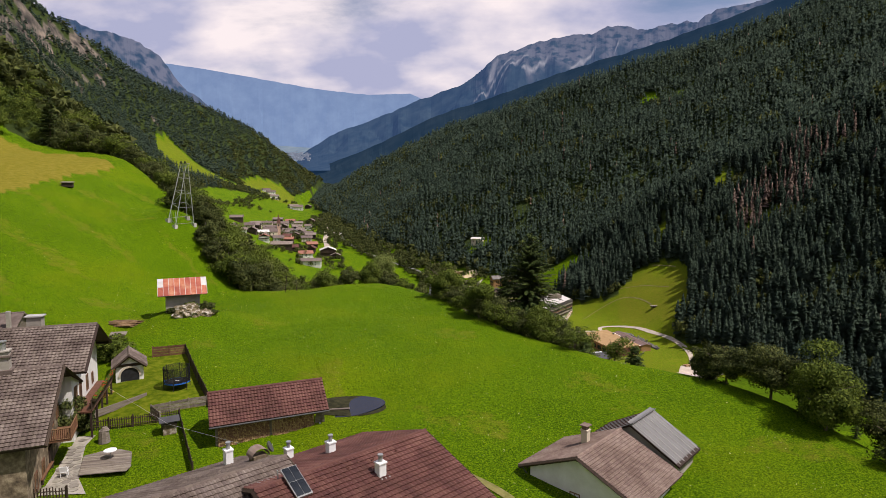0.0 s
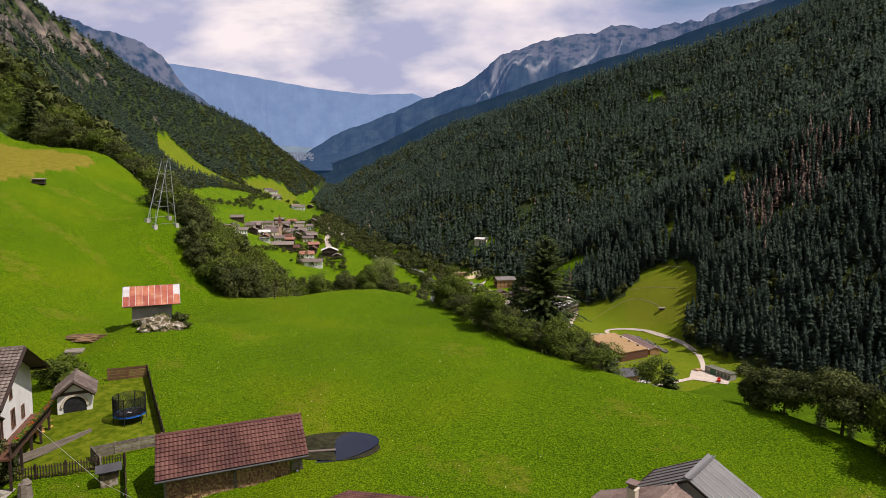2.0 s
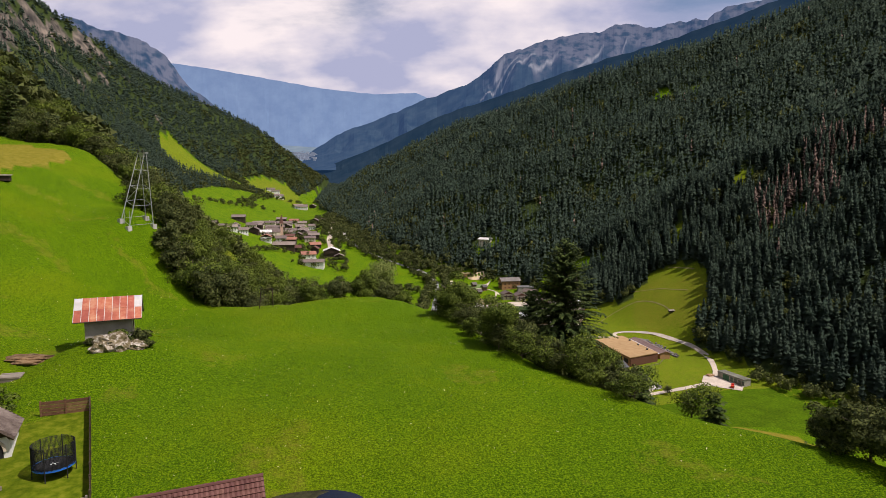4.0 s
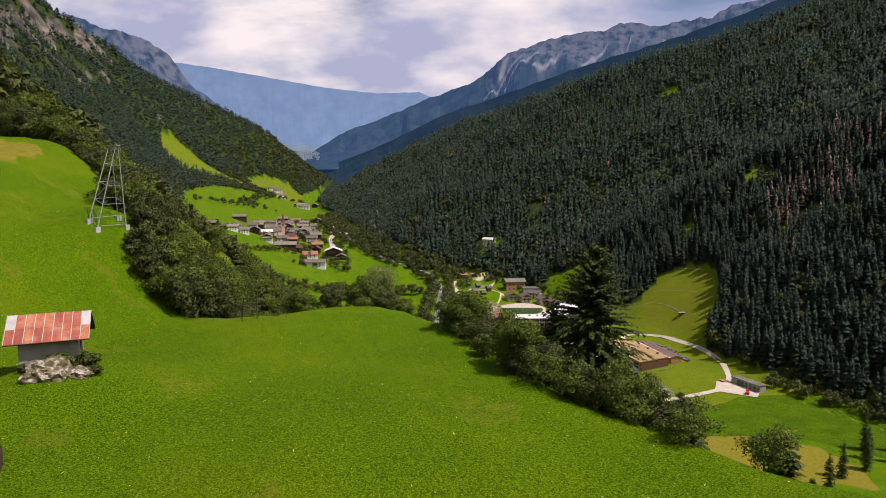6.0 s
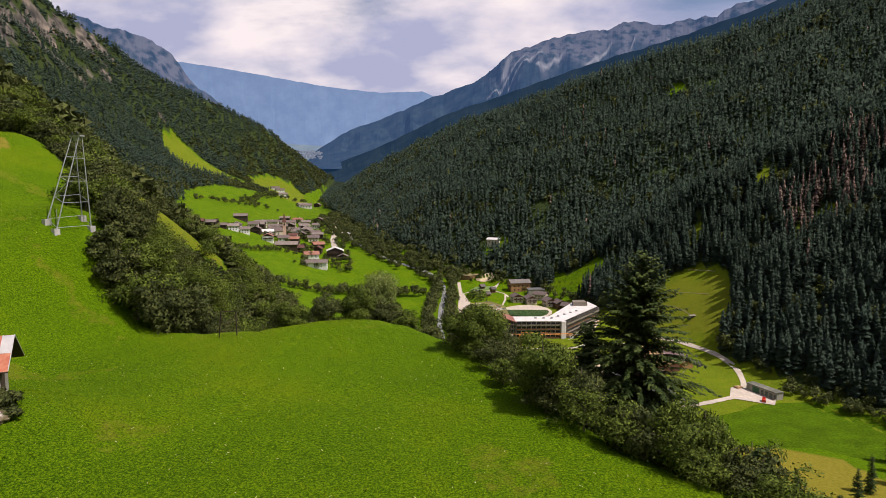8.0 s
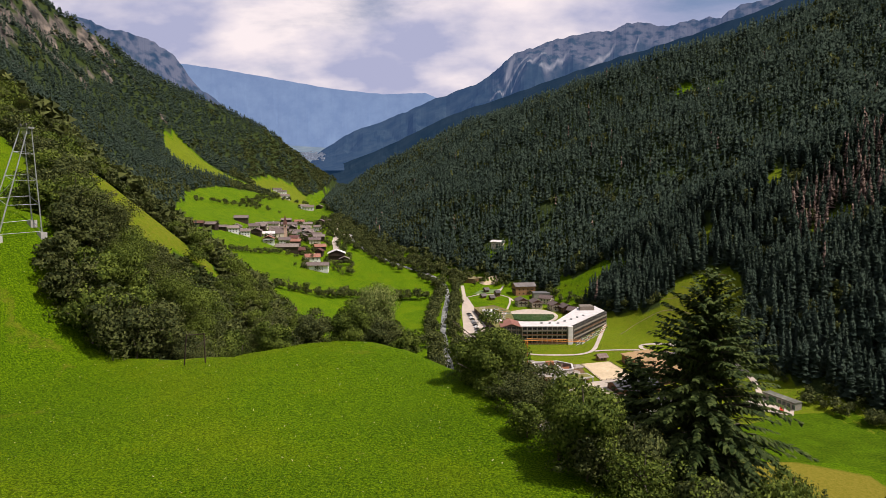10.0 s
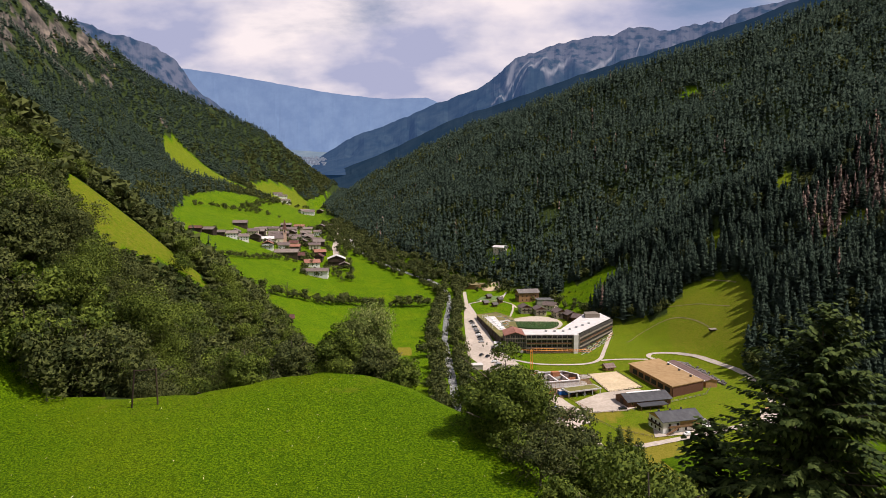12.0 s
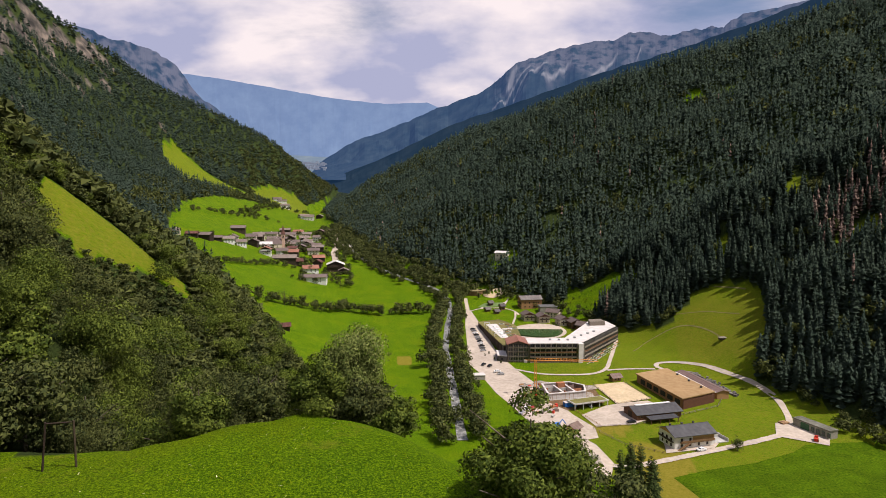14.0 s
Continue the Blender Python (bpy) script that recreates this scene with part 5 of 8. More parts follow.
def balustrade(parent, a, b, z, high, mat, gap=0.16, name="balustrade"):
    """A railing of upright slats between two places."""
    s = Shape()
    a, b = Vector((*a, z)), Vector((*b, z))
    n = max(2, int((b - a).length / gap))
    up = Vector((0, 0, 1))
    s.bar(a + up * high, b + up * high, 0.05, 4).bar(a + up * 0.1, b + up * 0.1, 0.04, 4)
    for i in range(n + 1):
        p = a + (b - a) * (i / n)
        s.bar(p + up * 0.05, p + up * high, 0.035, 4)
    return part(name, s.mesh(name, mat), parent)


# ---- the farms on the meadow ----
FARM_RIGHT = gable_house("farmhouse", 12.6, 45.0, -23.8, 47.5, 6.3, 9.0, 2.15, 1.95, WHITEWASH, TILE_BROWN, "farmhouse with pinkish-brown tiled roof and dark balcony", over=(0.75, 0.55), tile=(0.27, 0.22), base=-5)
add_chimney(FARM_RIGHT, 0.4, 1.5, 3.2, 0.55, 1.6, CREAM, pot=False)
part("chimney_hood", Shape().box(0.4, 1.5, 5.2, 0.78, 0.72, 0.07).box(0.16, 1.5, 5.02, 0.05, 0.4, 0.32).box(0.64, 1.5, 5.02, 0.05, 0.4, 0.32).mesh("chimney_hood", TILE_BROWN), FARM_RIGHT)
gb = Shape()
gb.face((-3.05, -4.38, -0.8), (-3.05, -4.38, 2.15), (-3.05, 0, 4.08), (-3.05, 4.2, 2.2), (-3.05, 2.4, 2.0), (-3.05, 2.4, -0.8))
part("gable_boarding", gb.mesh("gable_boarding", WOOD_DARK), FARM_RIGHT)
part("balcony_floor", Shape().box(-3.6, -0.6, -0.55, 1.1, 6.4, 0.14).mesh("balcony_floor", WOOD_DARK), FARM_RIGHT)
balustrade(FARM_RIGHT, (-4.1, -3.8), (-4.1, 2.6), -0.5, 1.0, WOOD_DARK)
part("gutter", Shape().bar((-3.6, 5.2, 1.75), (3.6, 5.2, 1.75), 0.07, 8).bar((-3.3, 5.15, 1.7), (-3.1, 4.5, 0.9), 0.05, 8).bar((-3.1, 4.5, 0.9), (-3.1, 4.5, -4.5), 0.05, 8).mesh("gutter", DARK_METAL), FARM_RIGHT)
for yy in (-2.4, 0.4):
    add_window(FARM_RIGHT, -3.13, yy, 0.6, -90, 0.9, 1.1)

FARM_ANNEX = gable_house("barn_annex", 17.5, 49.5, -24.0, 47.5, 4.3, 7.5, 2.55, 2.1, GREY_WALL, METAL_ROOF, "barn annex with ribbed grey sheet-metal roof", "barn", over=(0.5, 0.25), base=-4, fascia=WOOD_DARK)
for side in (1, -1):
    for i in range(6):
        s = Shape()
        x0 = -2.0 + 0.8 * i
        s.bar((x0, side * 0.05, 4.9), (x0, side * 4.2, 2.57), 0.03, 4)
        part("seam", s.mesh("seam", ZINC if side < 0 else TILE_RED), FARM_ANNEX)

RED_HOUSE = gable_house("farmhouse", -6.1, 36.4, -24.5, 42.0, 12.0, 14.0, 5.2, 2.35, WHITEWASH, TILE_RED, "large farmhouse under a dark red tiled roof with white chimneys", over=(0.8, 0.5), tile=(0.38, 0.30), base=-3)
for xx, yy, zz in ((-0.8, 6.9, 5.13), (0.7, 3.5, 6.27), (0.9, -2.2, 6.71)):
    c = add_chimney(RED_HOUSE, xx, yy, zz, 0.52, 1.15, WHITE)
    part("flashing", Shape().box(xx + 0.1, yy - 0.05, zz + 0.28, 0.8, 0.8, 0.06, 0, (-18 if yy > 0 else 18, 0, 0)).mesh("flashing", STEEL), c)
for i in range(9):
    part("snow_stop", Shape().box(-3.6 + 0.95 * i, -0.75 - 0.25 * (i % 2), 7.55, 0.16, 0.05, 0.14).mesh("snow_stop", TILE_RED), RED_HOUSE)
sol = part("solar_collector", Shape().box(-4.2, -0.8, 7.43 + 0.35, 1.0, 2.3, 0.10, 0, (24, 0, 0)).bar((-4.2 - 0.6, -0.8 + 1.1, 7.43 - 0.3), (-4.2 - 0.6, -0.8 + 1.2, 7.43 + 0.8), 0.04, 6).bar((-4.2 + 0.6, -0.8 + 1.1, 7.43 - 0.3), (-4.2 + 0.6, -0.8 + 1.2, 7.43 + 0.8), 0.04, 6).mesh("solar_collector", STEEL), RED_HOUSE, "dark solar collector in a steel frame")
for i in range(2):
    for j in range(2):
        p = part("glass_pane", Shape().box(0, 0, 0, 0.43, 1.05, 0.05).mesh("glass_pane", GLASS), sol)
        p.matrix_basis = pose(-4.2, -0.8, 7.43 + 0.42, 24, 0, 0) @ pose(-0.235 + 0.47 * i, -0.55 + 1.1 * j, 0)
part("skylight", Shape().box(-5.0, 1.9, 7.12, 1.2, 1.5, 0.14, 0, (-18, 0, 0)).mesh("skylight", STEEL), RED_HOUSE)

GREY_ANNEX = gable_house("farm_building", -15.2, 32.2, -24.5, 42.0, 12.5, 13.0, 5.2, 2.3, GREY_WALL, TILE_GREY, "farm building with weathered corrugated grey-brown roof", "barn", over=(0.8, 0.4), tile=(0.42, 0.26), base=-3)
add_chimney(GREY_ANNEX, 4.6, 4.6, 6.0, 0.5, 1.2, WHITE)
vent = part("vent_hood", Shape().box(5.7, 2.2, 6.9, 0.95, 0.75, 0.9).mesh("vent_hood", OLD_WALL), GREY_ANNEX)
arch = Shape()
for i in range(9):
    a0, a1 = math.pi * i / 9, math.pi * (i + 1) / 9
    arch.face((5.7 + 0.62 * math.cos(a0), 1.75, 7.3 + 0.55 * math.sin(a0)), (5.7 + 0.62 * math.cos(a1), 1.75, 7.3 + 0.55 * math.sin(a1)), (5.7 + 0.62 * math.cos(a1), 2.7, 7.3 + 0.55 * math.sin(a1)), (5.7 + 0.62 * math.cos(a0), 2.7, 7.3 + 0.55 * math.sin(a0)))
part("vent_roof", arch.mesh("vent_roof", TILE_BROWN), vent, "rounded clay vent cover")
dish = part("satellite_dish", Shape().bar((6.6, 2.6, 6.2), (6.6, 2.6, 7.5), 0.03, 6).mesh("satellite_dish", STEEL), GREY_ANNEX)
part("reflector", Shape().bar((6.66, 2.55, 7.45), (6.74, 2.5, 7.5), 0.36, 16, 0.40).mesh("reflector", DARK_METAL), dish)

# the old farmhouse with two stepped roofs
OLD_UPPER = gable_house("farmhouse", -39.6, 52.1, -21.2, 20.0, 11.6, 10.2, 6.35, 2.75, WHITEWASH, TILE_GREY, "white farmhouse with grey-brown tiled roof and long flower balcony", over=(0.6, 1.2), tile=(0.36, 0.30), base=-2)
for zz, yy, w, h in ((3.6, -2.2, 0.8, 1.5), (3.6, 0.4, 0.8, 1.5), (3.4, 2.6, 0.7, 1.1), (0.9, -1.5, 0.8, 1.0), (5.6, 0.2, 0.6, 0.8)):
    add_window(OLD_UPPER, 5.82, yy, zz, 90, w, h)
part("door", Shape().box(5.83, -3.9, 3.5, 0.08, 0.9, 2.0).mesh("door", WOOD_BROWN), OLD_UPPER)
bal = part("balcony", Shape().box(6.5, -0.2, 2.35, 1.4, 9.6, 0.16).mesh("balcony", WOOD_BROWN), OLD_UPPER, "long brown wooden balcony with red flowers")
balustrade(bal, (7.2, -5.0), (7.2, 4.6), 2.4, 1.0, WOOD_DARK, 0.14)
for i in range(5):
    part("post", Shape().box(7.1, -4.8 + 2.3 * i, 0.6, 0.16, 0.16, 3.4).mesh("post", WOOD_DARK), bal)
box_ = Shape().box(7.38, -0.2, 3.32, 0.22, 9.2, 0.2).mesh("flower_box", WOOD_DARK)
fb = part("flower_box", box_, bal)
rngf = np.random.RandomState(8)
pet = Shape()
for i in range(46):
    pet.box(7.4 + rngf.normal(0, 0.07), rngf.uniform(-4.7, 4.3), 3.46 + rngf.uniform(0, 0.12), 0.08, 0.08, 0.06, rngf.uniform(0, 90))
part("flowers", pet.mesh("flowers", RED_PAINT), fb, "red balcony flowers")["kind"] = "stuff"
grn = Shape()
for i in range(320):
    grn.box(7.4 + rngf.normal(0, 0.08), rngf.uniform(-4.7, 4.3), 3.42 + rngf.uniform(0, 0.12), 0.12, 0.1, 0.08, rngf.uniform(0, 90))
part("foliage", grn.mesh("foliage", LEAVES), fb)["kind"] = "stuff"

OLD_LOWER = gable_house("farmhouse", -36.7, 42.6, -22.0, 24.0, 11.2, 14.2, 5.3, 3.2, OLD_WALL, TILE_GREY, "old stone farmhouse with grey-brown tiled roof and worn walls", over=(0.7, 1.3), tile=(0.38, 0.30), base=-2)
ch = add_chimney(OLD_LOWER, 3.0, -0.0, 8.7 - 0.4, 0.85, 2.0, GREY_WALL)
part("cornice", Shape().box(3.0, -0.0, 8.7 + 1.2, 1.1, 1.1, 0.12).box(3.0, -0.0, 8.7 - 0.1, 1.3, 1.3, 0.5).mesh("cornice", TILE_GREY), ch)
for yy, zz in ((-4.6, 1.4), (-2.3, 1.4)):
    add_window(OLD_LOWER, 5.62, yy, zz, 90, 0.8, 1.4)
for yy, zz in ((1.6, 3.9), (3.6, 3.9)):
    add_window(OLD_LOWER, 5.62, yy, zz, 90, 0.8, 1.2)
part("door", Shape().box(5.65, 0.2, 1.1, 0.1, 1.0, 2.1).mesh("door", WOOD_DARK), OLD_LOWER)
bl = part("balcony", Shape().box(6.5, 1.0, 2.7, 1.5, 3.2, 0.15).mesh("balcony", WOOD_BROWN), OLD_LOWER, "small brown wooden balcony")
balustrade(bl, (7.2, -0.6), (7.2, 2.6), 2.75, 0.95, WOOD_BROWN, 0.12)
balustrade(bl, (5.8, -0.6), (7.2, -0.6), 2.75, 0.95, WOOD_BROWN, 0.12)
tower = thing("roof_stack", -41.4, 58.0, -14.6, 16, "stout chimney with a flat sheet-metal cover beside the house", "chimney")
part("shaft", Shape().box(0, 0, 0.1, 1.3, 0.9, 5.0).mesh("shaft", GREY_WALL), tower)
part("cover", Shape().box(0, 0, 2.72, 1.6, 1.2, 0.12).mesh("cover", ZINC), tower)
shed_far = gable_house("shed", -52.5, 67.0, -17.6, 20, 5.0, 5.0, 2.9, 1.0, WOOD_GREY, TILE_GREY, "grey wooden shed with a low tiled roof", "shed", over=(0.4, 0.4))
fire = part("stack", Shape().box(2.2, -3.0, 2.5, 0.4, 0.4, 4.6).mesh("stack", GREY_WALL), shed_far)

# the bread oven in its own little house
OVEN = gable_house("bread_oven_house", -35.0, 63.3, -19.75, 119.0, 3.4, 2.7, 1.55, 1.1, WHITEWASH, TILE_GREY, "small whitewashed bread-oven house with an arched mouth", "outbuilding", over=(0.3, 0.35), tile=(0.3, 0.3), base=-0.6)
mouth = Shape()
pts = [(math.cos(a) * 0.9, 0.45 + math.sin(a) * 0.9) for a in [math.pi * i / 12 for i in range(13)]]
mouth.V += [(-1.72, y_, z_) for y_, z_ in [(0.9, -0.1)] + pts + [(-0.9, -0.1)]] + [(-1.66, y_, z_) for y_, z_ in [(0.9, -0.1)] + pts + [(-0.9, -0.1)]]
n = len(pts) + 2
mouth.F.append(tuple(range(n)))
for i in range(n - 1):
    mouth.F.append((i, i + 1, n + i + 1, n + i))
# a flat black face closes the arch; there is no hollow behind it
part("oven_mouth", mouth.mesh("oven_mouth", BLACK), OVEN, "black arched opening")
rim_ = Shape()
for i in range(12):
    a = math.pi * (i + 0.5) / 12
    rim_.box(-1.76, math.cos(a) * 1.0, 0.45 + math.sin(a) * 1.0, 0.12, 0.3, 0.18, 0, (math.degrees(a) - 90, 0, 0))
part("arch", rim_.mesh("arch", CREAM), OVEN)
part("gable_board", Shape().solid([(-1.74, -1.2), (-1.70, -1.2), (-1.70, 1.2), (-1.74, 1.2)], 1.5, 1.8).mesh("gable_board", WOOD_DARK), OVEN)

# ---- the yard ----
ring = [(-39, 58), (-33.4, 70.0), (-31.4, 69.6), (-23.4, 56.6), (-28.4, 54.0), (-26.4, 52.6), (-35.5, 51.5)]


def patch(name, ring, mat, lift, label, category, step=1.6, kind="structure", deep=0.0):
    """A piece of ground laid on the land over a ring of points."""
    bm = bmesh.new()
    xs, ys = [p[0] for p in ring], [p[1] for p in ring]
    f = bm.faces.new([bm.verts.new((x, y, 0)) for x, y in ring])
    for v0, v1, lo, hi in (((1, 0, 0), 0, min(xs), max(xs)), ((0, 1, 0), 1, min(ys), max(ys))):
        for c in np.arange(lo + step, hi, step):
            bmesh.ops.bisect_plane(bm, geom=bm.verts[:] + bm.edges[:] + bm.faces[:], plane_co=(c, c, 0), plane_no=v0)
    P = np.array([v.co[:2] for v in bm.verts])
    Z = height(P[:, 0], P[:, 1]) + lift
    for v, z in zip(bm.verts, Z):
        v.co.z = z - deep
    if f.is_valid and f.normal.z < 0:
        bmesh.ops.reverse_faces(bm, faces=bm.faces[:])
    bmesh.ops.recalc_face_normals(bm, faces=bm.faces[:])
    me = bpy.data.meshes.new(name)
    bm.to_mesh(me)
    bm.free()
    if len(me.polygons) and me.polygons[0].normal.z < 0:
        me.flip_normals()
    me.materials.append(mat)
    return tagged(new(name, me), label, category, kind=kind)


patch("lawn", ring, LAWN, 0.06, "mown yellowish lawn inside a wooden fence", "lawn", 1.0)


def fence_run(t, a, b, kind_, mat, posts=2.0, high=1.1, planks=4):
    """A stretch of fence between two places: planks on posts, or pickets on rails."""
    a, b = Vector(a), Vector(b)
    n = max(1, round((b - a).length / posts))
    d = (b - a).normalized()
    ang = math.degrees(math.atan2(d.y, d.x))
    at = lambda p: Vector((p.x, p.y, ground_at(p.x, p.y)))
    for i in range(n + 1):
        p = at(a + (b - a) * (i / n))
        part("post", Shape().box(p.x, p.y, p.z + high / 2, 0.12, 0.12, high + 0.2, ang).mesh("post", mat), t)
    if kind_ == "planks":
        for i in range(n):
            p, q = at(a + (b - a) * (i / n)), at(a + (b - a) * ((i + 1) / n))
            m = (p + q) / 2
            tilt = math.degrees(math.atan2(q.z - p.z, (q - p).length))
            for k in range(planks):
                part("plank", Shape().box(m.x, m.y, m.z + high * (k + 0.6) / planks, (q - p).length, 0.035, high / planks * 0.88, ang, (0, -tilt, 0)).mesh("plank", mat), t)
    else:
        p, q = at(a), at(b)
        for zz in (0.3, 0.8):
            part("rail", Shape().bar(p + Vector((0, 0, zz)), q + Vector((0, 0, zz)), 0.045, 4).mesh("rail", mat), t)
        m = max(2, int((b - a).length / 0.19))
        for i in range(m):
            c = at(a + (b - a) * ((i + 0.5) / m))
            rr = random.uniform(-3, 3)
            part("picket", Shape().box(c.x, c.y, c.z + 0.52 + random.uniform(-0.05, 0.05), 0.075, 0.03, 1.05, ang, (0, rr, 0)).mesh("picket", mat), t)


yard_fence = tagged(new("plank_fence"), "brown plank fence round the lawn", "fence")
fence_run(yard_fence, (-35.0, 68.5, 0), (-31.6, 69.8, 0), "planks", WOOD_BROWN, 1.9, 1.25)
fence_run(yard_fence, (-31.6, 69.8, 0), (-23.6, 56.8, 0), "planks", WOOD_DARK, 2.0, 1.25)
grey_fence = tagged(new("board_fence"), "weathered grey board fence beside the woodshed", "fence")
fence_run(grey_fence, (-23.7, 56.6, 0), (-28.2, 54.4, 0), "planks", WOOD_GREY, 2.0, 1.0, 3)
fence_run(grey_fence, (-28.2, 54.4, 0), (-26.6, 52.9, 0), "planks", WOOD_GREY, 2.0, 1.0, 3)
picket_fence = tagged(new("picket_fence"), "dark weathered picket fence before the lawn", "fence")
fence_run(picket_fence, (-34.6, 50.6, 0), (-25.0, 53.4, 0), "pickets", WOOD_DARK)
rail_fence = tagged(new("rail_fence"), "dark wooden fence beside the garden meadow", "fence")
fence_run(rail_fence, (-25.0, 53.4, 0), (-20.0, 44.6, 0), "planks", WOOD_DARK, 2.4, 0.9, 2)
front_fence = tagged(new("picket_fence"), "dark picket fence beside the stone terrace", "fence")
fence_run(front_fence, (-29.9, 39.6, 0), (-27.2, 40.2, 0), "pickets", WOOD_DARK)


def trampoline(x, y, r=1.32):
    t = thing("trampoline", x, y, ground_at(x, y), 10, "blue-edged round trampoline with a black safety net", "trampoline")
    s = Shape()
    n = 28
    for i in range(n):
        a0, a1 = 6.2832 * i / n, 6.2832 * (i + 1) / n
        c0, s0, c1, s1 = math.cos(a0), math.sin(a0), math.cos(a1), math.sin(a1)
        for z0 in (0.82,):
            s.face((r * c0, r * s0, z0), (r * c1, r * s1, z0), (1.22 * c1, 1.22 * s1, z0 + 0.02), (1.22 * c0, 1.22 * s0, z0 + 0.02))
            s.face((r * c0, r * s0, z0), (r * c0, r * s0, z0 - 0.12), (r * c1, r * s1, z0 - 0.12), (r * c1, r * s1, z0))
    part("edge_pad", s.mesh("edge_pad", BLUE_PAINT), t, "blue edge padding")
    part("bed", Shape().disc(0, 0, 0.78, 1.22, 0.03, 28).mesh("bed", BLACK), t)
    part("emblem", Shape().box(0, 0, 0.83, 0.5, 0.08, 0.01, 35).box(0, 0, 0.83, 0.5, 0.08, 0.012, -35).mesh("emblem", WHITE), t)
    for i in range(6):
        a = 6.2832 * (i + 0.5) / 6
        part("pole", Shape().bar((r * math.cos(a), r * math.sin(a), 0), (r * math.cos(a), r * math.sin(a), 2.45), 0.04, 6).mesh("pole", BLACK), t)
    net = Shape()
    for i in range(110):
        a = 6.2832 * i / 110
        net.bar((r * math.cos(a), r * math.sin(a), 0.8), (r * math.cos(a), r * math.sin(a), 2.4), 0.014, 3)
    for k in range(20):
        z = 0.88 + 0.08 * k
        for i in range(24):
            a0, a1 = 6.2832 * i / 24, 6.2832 * (i + 1) / 24
            net.bar((r * math.cos(a0), r * math.sin(a0), z), (r * math.cos(a1), r * math.sin(a1), z), 0.014, 3)
    part("net", net.mesh("net", NETTING), t)
    return t


trampoline(-28.5, 60.6)

# terrace: deck, flagstones, table, chair, bench
deck = thing("wooden_deck", -27.9, 46.4, ground_at(-27.9, 46.4) + 0.2, 12.5, "weathered grey wooden deck in the garden", "deck")
for i in range(26):
    k = 0.25 * (2.5 - 0.2 * i)
    cut = 0.035 * max(0, 8 - i) ** 1.4 + 0.03 * max(0, i - 21) ** 1.6
    part("plank", Shape().box(-k - cut / 2 + 0.02 * (i % 2), 2.5 - 0.2 * i, 0, 3.7 - cut, 0.185, 0.06).mesh("plank", WOOD_GREY), deck)
table = thing("garden_table", -27.7, 46.6, ground_at(-27.7, 46.6) + 0.15, 0, "round white garden table on the deck", "table")
part("tabletop", Shape().disc(0, 0, 0.70, 0.5, 0.04).mesh("tabletop", WHITE), table)
part("stem", Shape().bar((0, 0, 0), (0, 0, 0.7), 0.05, 8).bar((-0.35, 0, 0.03), (0.35, 0, 0.03), 0.03, 6).bar((0, -0.35, 0.03), (0, 0.35, 0.03), 0.03, 6).mesh("stem", STEEL), table)
grill = thing("covered_stump", -29.8, 49.3, ground_at(-29.8, 49.3), 20, "grey weathered tree stump set beside the deck", "stump")
part("stump", Shape().bar((0, 0, 0), (0, 0, 1.1), 0.5, 9, 0.38).bar((0.1, 0, 1.1), (0.12, 0, 1.35), 0.38, 9, 0.2).mesh("stump", WOOD_GREY), grill)
terrace_base = patch("flagstone_terrace", [(-32.6, 50.0), (-29.6, 40.6), (-26.6, 41.4), (-28.7, 43.8), (-31.0, 48.6), (-31.2, 50.4)], MORTAR, 0.07, "irregular flagstone terrace beside the old farmhouse", "paving", 0.8)
rngs = np.random.RandomState(12)
for i in range(9):
    for j in range(17):
        cx, cy = -32.8 + 0.62 * i + 0.3 * (j % 2) + rngs.normal(0, 0.07), 40.6 + 0.58 * j + rngs.normal(0, 0.07)
        if not bool(inside(np.array(cx), np.array(cy), [(-32.4, 49.8), (-29.5, 40.9), (-26.9, 41.6), (-28.9, 43.9), (-31.2, 48.6), (-31.4, 50.2)])):
            continue
        k = 6
        r0 = rngs.uniform(0.33, 0.40)
        ph = rngs.rand()
        st = part("flagstone", Shape().solid([(cx + r0 * rngs.uniform(0.8, 1.1) * math.cos(6.28 * (q + ph) / k), cy + r0 * rngs.uniform(0.8, 1.1) * math.sin(6.28 * (q + ph) / k)) for q in range(k)], 0, 0.05).mesh("flagstone", FLAGSTONE), terrace_base)
        st.location.z = ground_at(cx, cy) + 0.05
chair = thing("garden_chair", -29.6, 43.6, ground_at(-29.6, 43.6) + 0.1, 200, "white plastic garden chair on the terrace", "chair")
part("seat", Shape().box(0, 0, 0.42, 0.5, 0.48, 0.04).mesh("seat", WHITE), chair)
part("backrest", Shape().box(0, 0.24, 0.66, 0.5, 0.04, 0.46, 0, (-10, 0, 0)).mesh("backrest", WHITE), chair)
for sx in (-0.22, 0.22):
    part("armrest", Shape().box(sx, 0, 0.64, 0.05, 0.46, 0.04).mesh("armrest", WHITE), chair)
    for sy in (-0.2, 0.2):
        part("leg", Shape().box(sx, sy, 0.2, 0.045, 0.045, 0.42).mesh("leg", WHITE), chair)
bench = thing("bench", -30.9, 43.4, ground_at(-30.9, 43.4) + 0.1, 112, "long dark wooden bench against the stone wall", "bench")
part("seat", Shape().box(0, 0, 0.45, 3.4, 0.4, 0.06).mesh("seat", WOOD_BROWN), bench)
for sx in (-1.5, 1.5):
    part("leg", Shape().box(sx, 0, 0.22, 0.08, 0.36, 0.44).mesh("leg", WOOD_DARK), bench)
part("backrest", Shape().box(0, 0.2, 0.75, 3.4, 0.05, 0.35).mesh("backrest", WOOD_BROWN), bench)
hive = thing("stone_barbecue", -24.9, 51.1, ground_at(-24.9, 51.1), 30, "small stone barbecue with a dark sheet roof", "barbecue")
